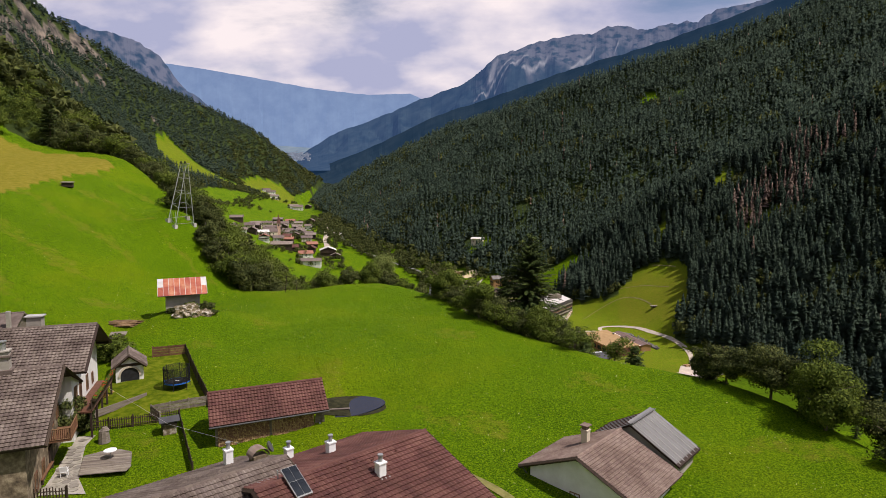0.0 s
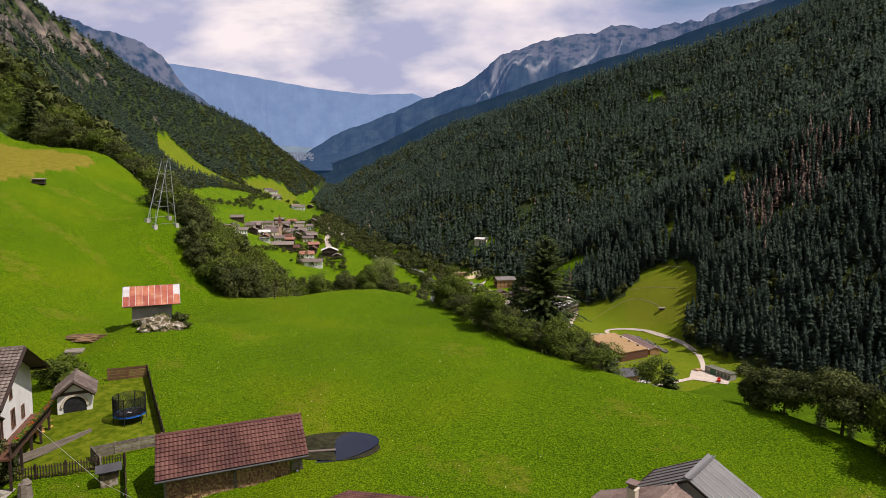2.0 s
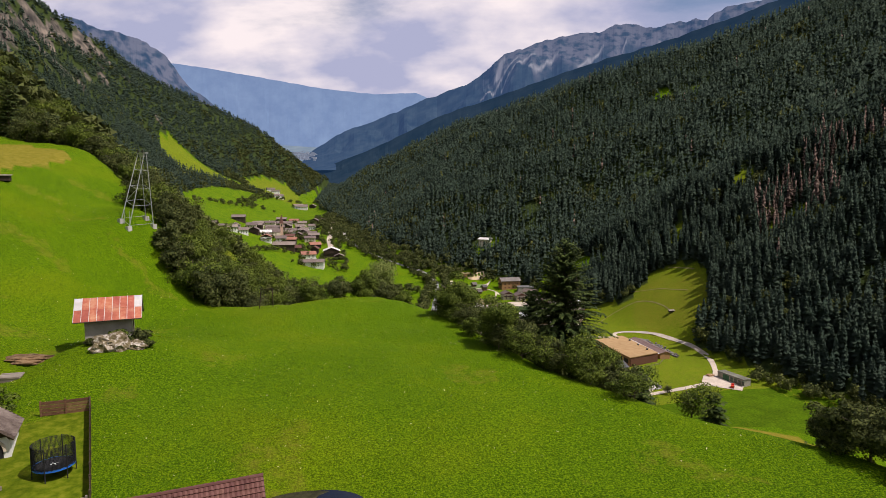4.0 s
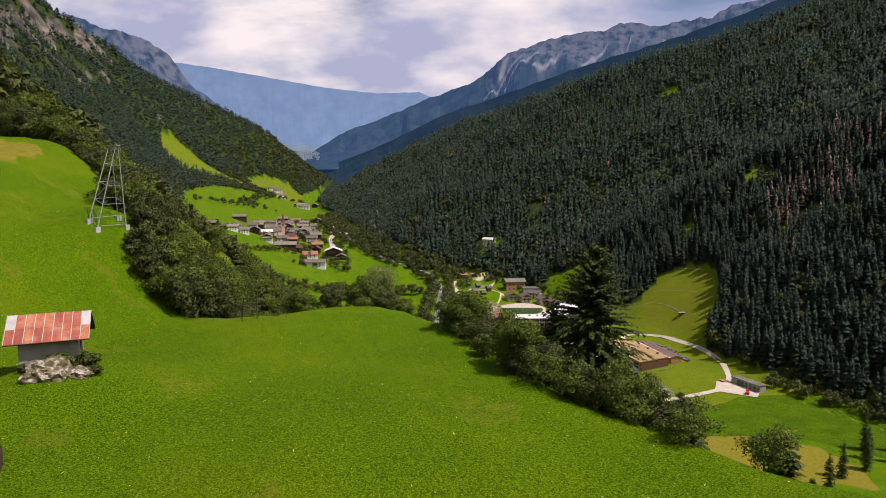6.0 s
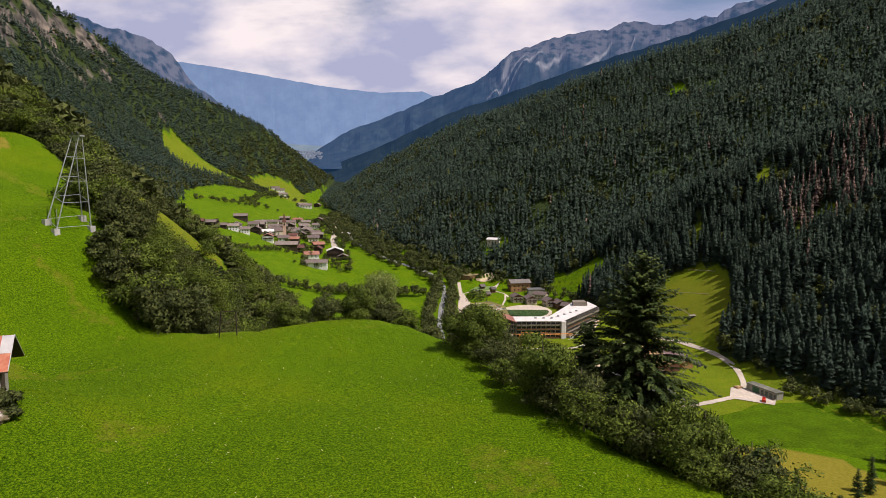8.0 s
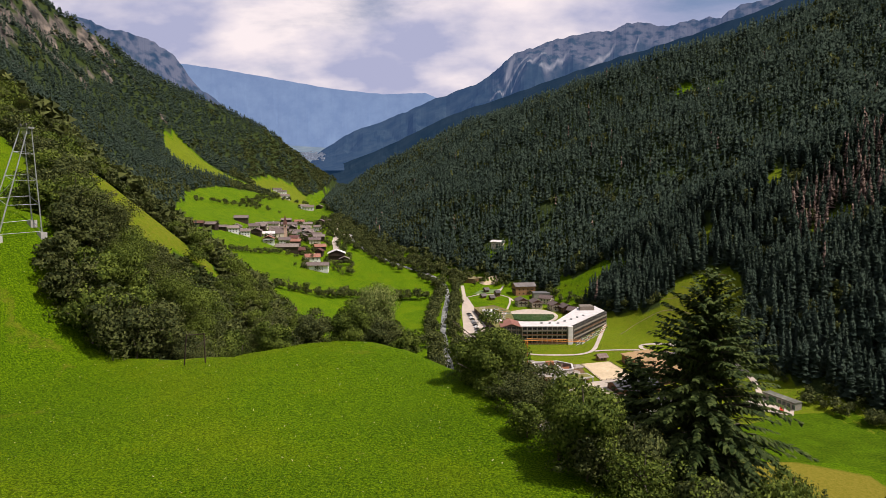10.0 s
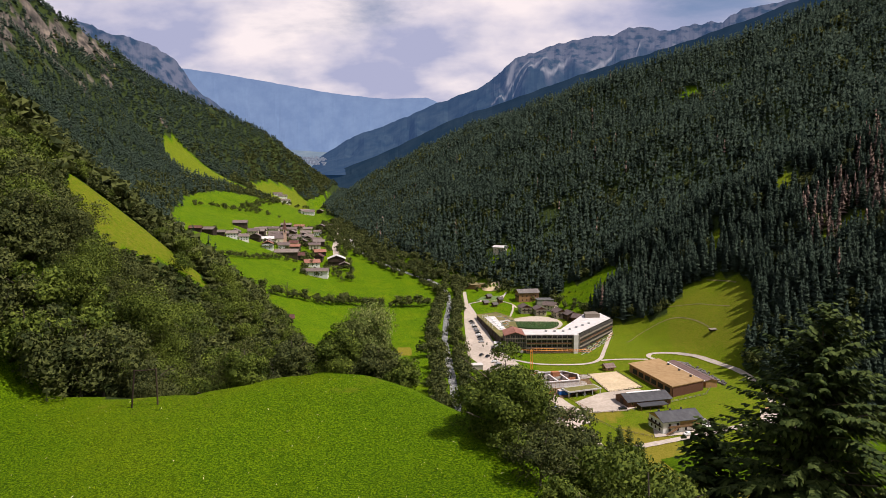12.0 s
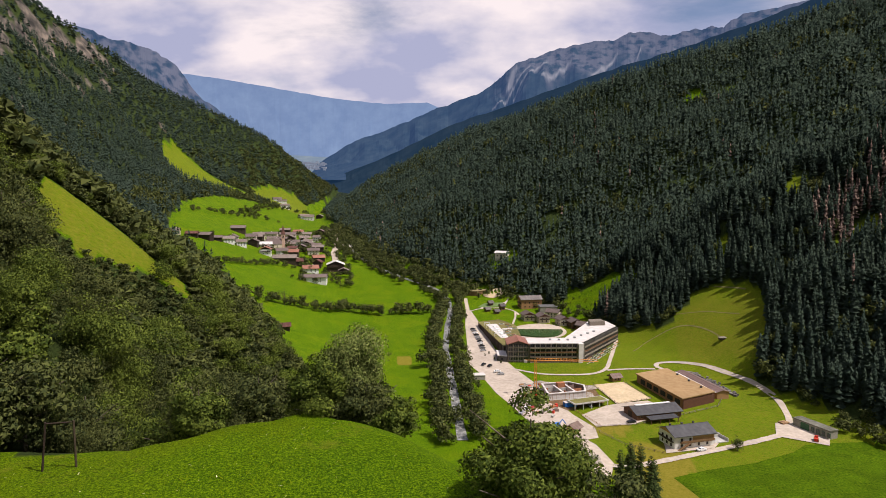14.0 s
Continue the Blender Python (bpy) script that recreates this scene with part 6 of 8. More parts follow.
part("hearth", Shape().box(0, 0, 0.45, 1.1, 0.9, 0.9).mesh("hearth", BOULDER), hive)
part("roof", Shape().box(0, 0.36, 1.38, 1.7, 0.85, 0.06, 0, (-22, 0, 0)).box(0, -0.36, 1.38, 1.7, 0.85, 0.06, 0, (22, 0, 0)).mesh("roof", DARK_METAL), hive)
for sx in (-0.6, 0.6):
    part("post", Shape().box(sx, 0, 0.9, 0.1, 0.1, 0.9).mesh("post", WOOD_DARK), hive)
for i, (x, y, h, w, k) in enumerate(((-33.2, 50.3, 4.6, 4.4, 1), (-33.0, 51.2, 2.6, 3.0, 1), (-39.6, 67.6, 3.6, 4.6, 0), (-37.8, 66.9, 2.6, 3.0, 0))):
    leafy_tree(x, y, h, w, 1500, (LEAVES, DARK_LEAVES)[k], "dense green garden bush beside the farmhouse", 400 + i, "garden_bush", "bush")
heap = thing("log_heap", -35.4, 58.1, ground_at(-35.4, 58.1), 0, "heap of freshly split yellow firewood under the balcony", "firewood")
rngs = np.random.RandomState(14)
for i in range(50):
    a = rngs.uniform(0, 180)
    lx, ly = rngs.normal(0, 0.45), rngs.normal(0, 0.9)
    lz = 0.1 + max(0, 0.75 - 0.3 * math.hypot(lx / 0.9, ly / 1.6)) * rngs.rand()
    part("log", Shape().box(lx, ly, lz, 0.42, 0.13, 0.12, a, (rngs.uniform(-30, 30), rngs.uniform(-20, 20), 0)).mesh("log", BRIGHT_WOOD), heap)
low_wall = thing("plank_edging", -32.0, 55.6, ground_at(-32.0, 55.6), 66, "plank edging along the lawn by the firewood", "edging")
part("board", Shape().box(0, 0, 0.35, 6.4, 0.06, 0.7).mesh("board", WOOD_GREY), low_wall)

# ---- the woodshed and its pond ----
WOODSHED = thing("woodshed", -16.5, 52.9, -21.75, 24.5, "open woodshed full of split logs under a dark red tiled roof", "woodshed")
for side in (1, -1):
    s = Shape()
    p = [(-5.2, 0, 4.15), (5.2, 0, 4.15), (5.2, side * 2.75, 2.05), (-5.2, side * 2.75, 2.05)]
    s.V += p + [(a, b, c + 0.12) for a, b, c in p]
    s.F += [(0, 1, 2, 3), (7, 6, 5, 4), (0, 4, 5, 1), (1, 5, 6, 2), (2, 6, 7, 3), (3, 7, 4, 0)]
    r = part("roof", s.mesh("roof", WOOD_DARK), WOODSHED)
    tl = part("roof_tiles", slope_tiles(10.36, 2.78, 2.12, 0.34, 0.28, TILE_RED), r)
    tl.matrix_basis = pose(0, 0, 4.27, 0, 0, 0 if side > 0 else 180)
rc = Shape().bar((-0.2, 0, 0), (0.2, 0, 0.012), 0.12, 8, 0.135).mesh("ridge_tile", TILE_RED)
for i in range(26):
    part("ridge_tile", rc, WOODSHED).location = (-5.0 + 0.4 * i, 0, 4.29)
for sx in (-4.6, 0.0, 4.6):
    for sy in (-2.0, 2.0):
        part("post", Shape().box(sx, sy, 1.2, 0.18, 0.18, 2.6).mesh("post", WOOD_GREY), WOODSHED)
part("back_wall", Shape().box(0, 1.5, 1.2, 9.2, 0.1, 2.6).mesh("back_wall", WOOD_DARK), WOODSHED)
part("gutter", Shape().bar((-5.2, -2.85, 2.05), (5.2, -2.85, 2.05), 0.08, 8).mesh("gutter", DARK_METAL), WOODSHED)
for (ax, bx) in ((-4.5, -0.12), (0.12, 3.9)):
    pile = part("stacked_firewood", Shape().box((ax + bx) / 2, -1.3, 0.95, bx - ax, 1.7, 2.0).mesh("stacked_firewood", FIREWOOD), WOODSHED)
    s = Shape()
    rngs = np.random.RandomState(int(ax * 10) + 70)
    nx, nz = int((bx - ax) / 0.155), 14
    for i in range(nx):
        for k in range(nz):
            r0 = rngs.uniform(0.055, 0.085)
            cx, cz = ax + 0.1 + i * 0.155 + rngs.normal(0, 0.02), 0.05 + k * 0.143 + rngs.normal(0, 0.015)
            s.box(cx, -2.2 + rngs.normal(0, 0.035), cz, r0 * 1.8, 0.2, r0 * 1.6, 0, (0, rngs.uniform(0, 90), 0))
    lg = part("log_face", s.mesh("log_face", FIREWOOD), pile)
    lg["kind"] = "stuff"
part("leaning_board", Shape().box(4.3, -2.0, 1.0, 0.5, 0.12, 1.9, 0, (8, 6, 0)).mesh("leaning_board", WOOD_GREY), WOODSHED)
part("leaning_board", Shape().box(4.75, -2.1, 0.8, 0.3, 0.1, 1.6, 0, (12, -5, 0)).mesh("leaning_board", WOOD_GREY), WOODSHED)
part("tarpaulin", Shape().bar((4.5, -2.3, 0.0), (4.45, -2.2, 0.8), 0.3, 7, 0.1).mesh("tarpaulin", WHITE), WOODSHED)


def oval(cx, cy, rx, ry, turn, n=40, wob=0.06, seed=1):
    rng = np.random.RandomState(seed)
    ph = rng.uniform(0, 6.28, 3)
    out = []
    for i in range(n):
        a = 6.2832 * i / n
        k = 1 + wob * (math.sin(2 * a + ph[0]) + 0.6 * math.sin(3 * a + ph[1]))
        u, v = rx * k * math.cos(a), ry * k * math.sin(a)
        c, s = math.cos(radians(turn)), math.sin(radians(turn))
        out.append((cx + u * c - v * s, cy + u * s + v * c))
    return out


patch("pond_margin", oval(-9.7, 56.8, 4.0, 2.7, 20, seed=3, wob=0.09), MUD, 0.05, "muddy margin of a small garden pond", "pond edge", 0.7)
pond_ring = oval(-9.2, 57.0, 3.5, 2.55, 22, seed=6, wob=0.10)
pz = ground_at(-9.0, 57.0) + 0.07
tagged(new("water_pond", Shape().solid(pond_ring, pz - 0.3, pz).mesh("water_pond", POND)), "small dark pond beside the woodshed", "pond", kind="structure")
plank = thing("plank", -11.2, 55.6, pz + 0.12, 10, "narrow plank laid out over the pond", "plank")
part("board", Shape().box(0.3, 0, 0, 3.4, 0.28, 0.08).mesh("board", WOOD_GREY), plank)

# ---- the hut with the rusty roof, its boulder ----
HUT = thing("hay_hut", -38.9, 85.6, -16.6, 25.5, "small grey hut under a rusty red sheet-metal roof", "hut")
part("wall", gable_body(4.6, 3.6, 2.6, 1.7, -1.2).mesh("wall", GREY_WALL), HUT)
for side in (1, -1):
    r = part("roof", Shape().box(0, side * 1.25, 3.62, 6.6, 3.3, 0.08, 0, (side * -43.0 * 0.98, 0, 0)).mesh("roof", WOOD_DARK), HUT)
    k = math.tan(radians(42.2))
    for j in range(2):
        for i in range(9):
            mat = ZINC if (i == 0 and j == 0) or (i == 8 and j == 0 and side < 0) else RUST
            y0, y1 = side * (0.03 + 1.2 * j), side * (1.24 + 1.2 * j)
            sh = part("sheet", Shape().box(-2.93 + 0.733 * i, (y0 + y1) / 2, 4.80 - k * abs((y0 + y1) / 2) + 0.02 * (1 - j), 0.71, 1.64, 0.03, 0, (side * -42.2, 0, 0)).mesh("sheet", mat), r)
    for i in range(10):
        part("batten", Shape().box(-3.29 + 0.733 * i, side * 1.22, 4.83 - k * 1.22, 0.05, 3.28, 0.05, 0, (side * -42.2, 0, 0)).mesh("batten", ZINC), r)
part("door", Shape().box(2.32, 0.2, 1.0, 0.06, 1.0, 1.9).mesh("door", WOOD_DARK), HUT)


def boulder(x, y, rx, ry, rz, seed, label, mat=None, name="boulder"):
    bm = bmesh.new()
    bmesh.ops.create_icosphere(bm, subdivisions=4, radius=1)
    for v in bm.verts:
        p = v.co.copy()
        k = 1 + 0.35 * noise.noise(p * 1.3 + Vector((seed, 0, 0))) + 0.22 * noise.noise(p * 3.1 + Vector((0, seed, 0))) + 0.10 * noise.noise(p * 8 + Vector((0, 0, seed)))
        v.co = Vector((p.x * rx, p.y * ry, p.z * rz)) * k
    me = bpy.data.meshes.new(name)
    bm.to_mesh(me)
    bm.free()
    me.materials.append(mat or BOULDER)
    ob = new(name, me)
    ob.location = (x, y, ground_at(x, y) + rz * 0.15)
    return tagged(ob, label, "boulder")


boulder(-36.4, 81.4, 2.0, 1.5, 1.25, 3, "pale mossy boulder before the hut")
boulder(-34.3, 82.0, 1.3, 1.0, 0.55, 7, "low mossy boulder in the grass")
boulder(-62, 148, 0.9, 0.8, 0.7, 9, "pale boulder at the top of the meadow")
boulder(4.0, 101.5, 0.9, 0.8, 0.7, 11, "grey boulder half hidden under bushes")
for i, (x, y, h, w) in enumerate(((-36.6, 83.0, 1.5, 2.4), (-34.6, 84.0, 1.7, 2.2), (-39.2, 82.6, 1.0, 1.6), (-33.6, 82.9, 0.9, 2.2))):
    leafy_tree(x, y, h, w, 700, DARK_LEAVES if i else LEAVES, "low bush growing between hut and boulder", 420 + i, "bush", "bush")
boulder(-45.2, 81.0, 2.7, 1.5, 0.42, 5, "low mound of bare brown earth in the meadow", EARTH, "earth_mound")
trough = thing("trough", -43.6, 76.5, ground_at(-43.6, 76.5), 15, "low grey wooden cover in the grass", "cover")
part("lid", Shape().box(0, 0, 0.4, 2.0, 1.2, 0.1, 0, (12, 0, 0)).mesh("lid", WOOD_GREY), trough)
part("box", Shape().box(0, 0, 0.15, 1.8, 1.1, 0.5).mesh("box", WOOD_GREY), trough)
crate = thing("hay_rack", -81.2, 126.1, ground_at(-81.2, 126.1), 20, "small dark wooden hay rack on the slope", "hay rack")
part("box", Shape().box(0, 0, 0.5, 2.0, 1.3, 0.9).mesh("box", WOOD_DARK), crate)
part("roof", Shape().box(0, 0, 1.05, 2.4, 1.7, 0.1, 0, (8, 0, 0)).mesh("roof", WOOD_GREY), crate)


def lattice_tower(x, y, turn):
    """The cableway support: four splayed legs on blocks, with cross rails and a head beam."""
    t = thing("cableway_pylon", x, y, ground_at(x, y), turn, "slender steel cableway pylon with four splayed legs", "pylon")
    tops = ((2.4, 0.5), (2.8, 0.5), (2.8, 2.1), (2.4, 2.1))
    feet = ((-2.5, -0.95), (2.5, -0.95), (2.5, 0.95), (-2.5, 0.95))
    H = 12.5
    base = [ground_at(*(Matrix.Rotation(radians(turn), 2) @ Vector(f) + Vector((x, y)))) - ground_at(x, y) for f in feet]
    at = lambda i, f: Vector((feet[i][0] + (tops[i][0] - feet[i][0]) * f, feet[i][1] + (tops[i][1] - feet[i][1]) * f, base[i] + (H - base[i]) * f))
    for i in range(4):
        part("leg", Shape().bar(at(i, 0.0), at(i, 1.0), 0.085, 8, 0.06).mesh("leg", STEEL), t)
        part("footing", Shape().box(feet[i][0], feet[i][1], base[i] + 0.1, 0.75, 0.75, 0.9).mesh("footing", CONCRETE), t)
    for f in (0.05, 0.3, 0.52, 0.76):
        for i in range(4):
            part("rail", Shape().bar(at(i, f), at((i + 1) % 4, f), 0.035, 6).mesh("rail", STEEL), t)
    for i, j in ((3, 0), (2, 1)):
        part("brace", Shape().bar(at(i, 0.3), at(j, 0.52), 0.035, 6).mesh("brace", STEEL), t)
    part("head_beam", Shape().box(2.6, 1.3, H, 0.7, 2.3, 0.22).box(2.6, 1.3, H - 0.45, 0.4, 1.0, 0.5).mesh("head_beam", STEEL), t)
    for sy in (0.75, 1.85):
        part("sheave", Shape().bar((2.2, sy, H + 0.3), (2.32, sy, H + 0.3), 0.28, 12).mesh("sheave", DARK_METAL), t)
    for sy in (-0.9, 0.4):
        part("post", Shape().bar((-2.2, sy, base[0] - 0.2), (-2.2, sy, base[0] + 3.2), 0.04, 6).mesh("post", STEEL), t)
    return t


lattice_tower(-55.73, 123.43, 66.5)

frame_post = thing("wooden_gate", -30.4, 114.6, ground_at(-30.4, 114.6), 6, "open gate of thin leaning dark posts at the meadow's rim", "gate")
part("post", Shape().bar((-1.1, 0, -0.3), (-0.75, 0, 3.2), 0.07, 6).mesh("post", WOOD_DARK), frame_post)
part("post", Shape().bar((1.1, 0, -0.3), (1.05, 0, 3.3), 0.07, 6).mesh("post", WOOD_DARK), frame_post)
part("rail", Shape().bar((-0.8, 0, 3.1), (1.05, 0, 3.2), 0.05, 6).mesh("rail", WOOD_DARK), frame_post)


def ribbon(name, line, width, mat, lift, label, category, parent=None, step=4.0, kind="structure"):
    """A strip laid along a line of (x, y) on the land, rounded at its bends."""
    c = np.array(line, float)
    s = np.concatenate([[0], np.hypot(*np.diff(c, axis=0).T).cumsum()])
    u = np.linspace(0, s[-1], max(8, int(s[-1] / step)))
    k = step * 1.5 + width * 0.6
    P = np.stack([sum(np.interp(np.clip(u + d, 0, s[-1]), s, c[:, i]) for d in (-k, -k / 2, 0, k / 2, k)) / 5 for i in (0, 1)], -1)
    T = np.gradient(P, axis=0)
    T /= np.linalg.norm(T, axis=1)[:, None]
    Nn = np.stack([-T[:, 1], T[:, 0]], -1)
    rng = np.random.RandomState(len(line))
    w = width * (1 + 0.06 * rng.normal(size=len(P)))[:, None] / 2
    cols = [P + Nn * w * f for f in (-1, -0.5, 0, 0.5, 1)]
    V = np.concatenate([np.stack([q[:, 0], q[:, 1], height(q[:, 0], q[:, 1]) + lift], -1) for q in cols])
    n = len(P)
    F = [(j * n + i, (j) * n + i + 1, (j + 1) * n + i + 1, (j + 1) * n + i)[::1] for j in range(4) for i in range(n - 1)]
    me = np_mesh(name, V, np.array(F), mat)
    if me.polygons[0].normal.z < 0:
        me.flip_normals()
    return tagged(new(name, me), label, category, kind=kind)


ribbon("road_farm_track", [(-3, 47), (2, 45.5), (5.5, 41.5), (8.5, 36), (10.5, 28)], 0.8, TRACK, 0.08, "narrow worn track beside the red-roofed house", "track", step=1.0)
cable = tagged(new("overhead_cable", Shape().bar((-31.0, 52.5, -17.6), (-22.5, 46.0, -18.4), 0.012, 4).bar((-22.5, 46.0, -18.4), (-14.2, 39.0, -17.0), 0.012, 4).mesh("overhead_cable", ZINC)), "thin cable strung from the balcony to the roof", "cable")

# ---- the valley floor: river, roads, paths ----
ribbon("water_river", RIVER, 4.8, STREAM, 0.25, "pale mountain stream running over stones", "river", step=5)
ribbon("road_valley", [(2, 660), (4.6, 594), (7.9, 521), (14, 440), (28, 386), (45, 348), (54, 322), (58, 306), (75, 312), (103, 324), (128, 335), (146, 344)], 3.6, ROAD, 0.28, "pale gravel road through the valley", "road")
ribbon("road_loop", [(146, 344), (160, 362), (167, 385), (165, 410), (152, 449), (140, 462), (131, 464), (123, 456), (124, 447), (132, 443)], 3.0, ROAD, 0.3, "gravel track curving round the riding halls", "road")
ribbon("pavement_path", [(24, 449), (48, 433), (79, 434), (90, 444), (107, 492), (117, 521)], 2.6, ROAD, 0.32, "pale footpath past the hotel", "path")
ribbon("pavement_path", [(88, 443), (105, 447), (124, 447)], 2.4, ROAD, 0.34, "pale footpath to the riding halls", "path")
for i, line in enumerate(([(4, 610), (16, 622), (37, 626), (48, 612), (50, 597)], [(33, 539), (40, 560), (46, 590), (48, 612)], [(37, 626), (42, 645), (45, 655)], [(16, 622), (24, 636), (38, 640), (44, 650)])):
    ribbon("pavement_path", line, 1.8, ROAD, 0.3 + 0.01 * i, "pale winding garden path", "path", step=2.5)
ribbon("road_field_track", [(119, 488), (133, 503), (152, 501), (160, 494), (167, 478), (170, 463)], 0.9, TRACK, 0.2, "faint grassy track on the meadow", "track")
ribbon("road_field_track", [(153, 517), (164, 507), (176, 492), (187, 471)], 0.7, TRACK, 0.2, "faint grassy track on the meadow", "track")
ribbon("road_field_track", [(184, 524), (193, 509), (200, 491)], 1.2, TRACK, 0.2, "forest track at the meadow's upper edge", "track")
rack = thing("hay_rack", 170, 460, ground_at(170, 460), 15, "dark weathered wooden rack on the steep meadow", "hay rack")
part("box", Shape().box(0, 0, 0.7, 6.0, 2.0, 1.2).mesh("box", WOOD_DARK), rack)
part("roof", Shape().box(0, 0, 1.5, 6.8, 2.8, 0.14, 0, (8, 0, 0)).mesh("roof", WOOD_GREY), rack)
ribbon("road_village", [(-215, 1130), (-205, 1010), (-185, 925), (-175, 860), (-160, 800), (-148, 770)], 8, ROAD, 0.6, "pale main road through the village", "road", step=8)
ribbon("road_village_lane", [(-228, 830), (-205, 805), (-188, 775), (-170, 760)], 4, ROAD, 0.6, "narrow village lane", "road", step=6)
patch("pavement_parking", [(2, 500), (1, 475), (3, 452), (9, 436), (12, 420), (17, 398), (24, 378), (30, 358), (38, 340), (48, 333), (60, 338), (61, 350), (54, 366), (47, 392), (40, 420), (32, 446), (26, 470), (22, 492), (18, 530), (13, 572), (7, 612), (2, 612), (1, 560)], ROAD, 0.2, "wide pale gravel car park beside the stream", "car park", 6)
# deep green grass; the cloud shade lying here is put into its colour
SHADED_GRASS = material("shaded_meadow", [(0.026, 0.060, 0.001), (0.052, 0.100, 0.001), (0.088, 0.130, 0.003)], 0.9, 0.95, bump=0.1, blotch=0.2, spec=0.05)
patch("field_shaded", [(80, 300), (96, 307), (118, 314), (140, 325), (150, 333), (168, 336), (190, 338), (206, 300), (225, 240), (175, 262), (150, 283), (112, 283), (84, 284)], SHADED_GRASS, 0.05, "deep green field beyond the road with shade painted in", "field", 5)
patch("pavement_yard", [(58, 366), (74, 380), (84, 384), (98, 388), (106, 374), (82, 355), (62, 351)], ROAD, 0.3, "pale gravel yard between the stables", "yard", 5)
patch("pavement_yard", [(85, 322), (108, 328), (112, 333), (106, 338), (88, 334)], ROAD, 0.3, "gravel forecourt of the farmhouse", "yard", 5)
patch("pavement_yard", [(142, 342), (160, 332), (168, 345), (160, 362), (150, 358)], ROAD, 0.31, "gravel forecourt of the garage", "yard", 5)
patch("riding_arena", [(75, 414), (94, 420), (101, 391), (80, 382)], SAND, 0.32, "sandy riding arena with a low fence", "arena", 5)
patch("earth_building_site", [(36, 404), (66, 416), (74, 412), (74, 384), (52, 372), (44, 384)], EARTH, 0.26, "bare earth of a building site", "earth", 5)
patch("earth_gravel_heap", [(30, 352), (40, 347), (50, 343), (57, 330), (60, 312), (56, 300), (47, 303), (40, 314), (32, 330)], ROAD, 0.29, "heap of grey gravel by the road", "gravel", 5)
patch("playground_sand", oval(31, 668, 11, 8, 0, seed=8), SAND, 0.4, "pale sandy playground", "playground", 4)
patch("sports_court", [(13, 626), (20, 640), (38, 644), (36, 630)], material("green_court", [(0.10, 0.16, 0.05), (0.15, 0.21, 0.07)], 2.0, 0.9), 0.35, "green fenced sports court", "court", 5)
pool_ring = oval(60, 545, 20, 21, -20, 44, 0.05, 4)
patch("pavement_pool_edge", oval(60, 545, 23, 24, -20, 44, 0.05, 4), ROAD, 0.3, "pale paved edge of the swimming pond", "paving", 4)
tagged(new("water_pool", Shape().solid(pool_ring, -101.4, height(60, 545) + 0.6).mesh("water_pool", POOL)), "green swimming pond in the hotel garden", "pond", kind="structure")


# ---- buildings of the valley ----
def block(name, ring, z, h, wall, roof, label, category="building", turn=0.0, x=0.0, y=0.0, lip=0.5):
    """A flat-roofed building over a ring of points round (x, y)."""
    t = thing(name, x, y, z, turn, label, category)
    part("wall", Shape().solid(ring, -2.0, h).mesh("wall", wall), t)
    cx, cy = sum(p[0] for p in ring) / len(ring), sum(p[1] for p in ring) / len(ring)
    wider = [(cx + (px - cx) * (1 + lip / max(3, math.hypot(px - cx, py - cy))), cy + (py - cy) * (1 + lip / max(3, math.hypot(px - cx, py - cy)))) for px, py in ring]
    part("roof", Shape().solid(wider, h, h + 0.45).mesh("roof", roof), t)
    return t


def window_rows(t, a, b, floors, n, z0, dz, w, h, pane=None, frame_mat=None):
    """Rows of windows along the wall from a to b (outside to the right of the way)."""
    a, b = Vector(a), Vector(b)
    ang = math.degrees(math.atan2(b.y - a.y, b.x - a.x))
    out = Vector((math.sin(radians(ang)), -math.cos(radians(ang)))) * 0.05
    for f in range(floors):
        for i in range(n):
            p = a + (b - a) * ((i + 0.5) / n) + out
            add_window(t, p.x, p.y, z0 + dz * f, ang, w, h, frame_mat or WHITE, pane)


def far_house(x, y, turn, L, W, h, rise, wall, roof, label, group="village houses", upper=None, rows=2, floors=2, category="house", chim=True, z=None, balc=True):
    t = gable_house("house", x, y, ground_at(x, y) if z is None else z, turn, L, W, h, rise, wall, roof, label, category, over=(1.0, 1.0), thick=0.3, group=group, base=-4)
    for f in range(floors):
        zz = 1.5 + f * (h - 1.0) / max(1, floors) * 1.0
        for s, ang in ((-1, -90), (1, 90)):
            for i in range(rows):
                add_window(t, s * (L / 2 + 0.05), (i - (rows - 1) / 2) * W / (rows + 0.6), zz, ang, 1.1, 1.3, WOOD_DARK)
        for s, ang in ((-1, 0), (1, 180)):
            for i in range(rows + 1):
                add_window(t, (i - rows / 2) * L / (rows + 1.6), s * (W / 2 + 0.05), zz, ang, 1.1, 1.3, WOOD_DARK)
    if upper:
        for s in (-1, 1):
            g = Shape()
            xo = s * (L / 2 + 0.04)
            g.face((xo, -W / 2, h), (xo, W / 2, h), (xo, 0, h + rise))
            part("gable_boarding", g.mesh("gable_boarding", upper), t)
    if balc:
        b = part("balcony", Shape().box(-L / 2 - 0.5, 0, h * 0.52, 1.0, W * 0.9, 0.15).mesh("balcony", WOOD_DARK), t)
        part("balustrade", Shape().box(-L / 2 - 1.0, 0, h * 0.52 + 0.5, 0.08, W * 0.9, 0.9).mesh("balustrade", WOOD_DARK), b)
    if chim:
        add_chimney(t, L * 0.18, W * 0.12, h + rise * 0.72, 0.8, 1.6, WHITEWASH, pot=False)
    return t


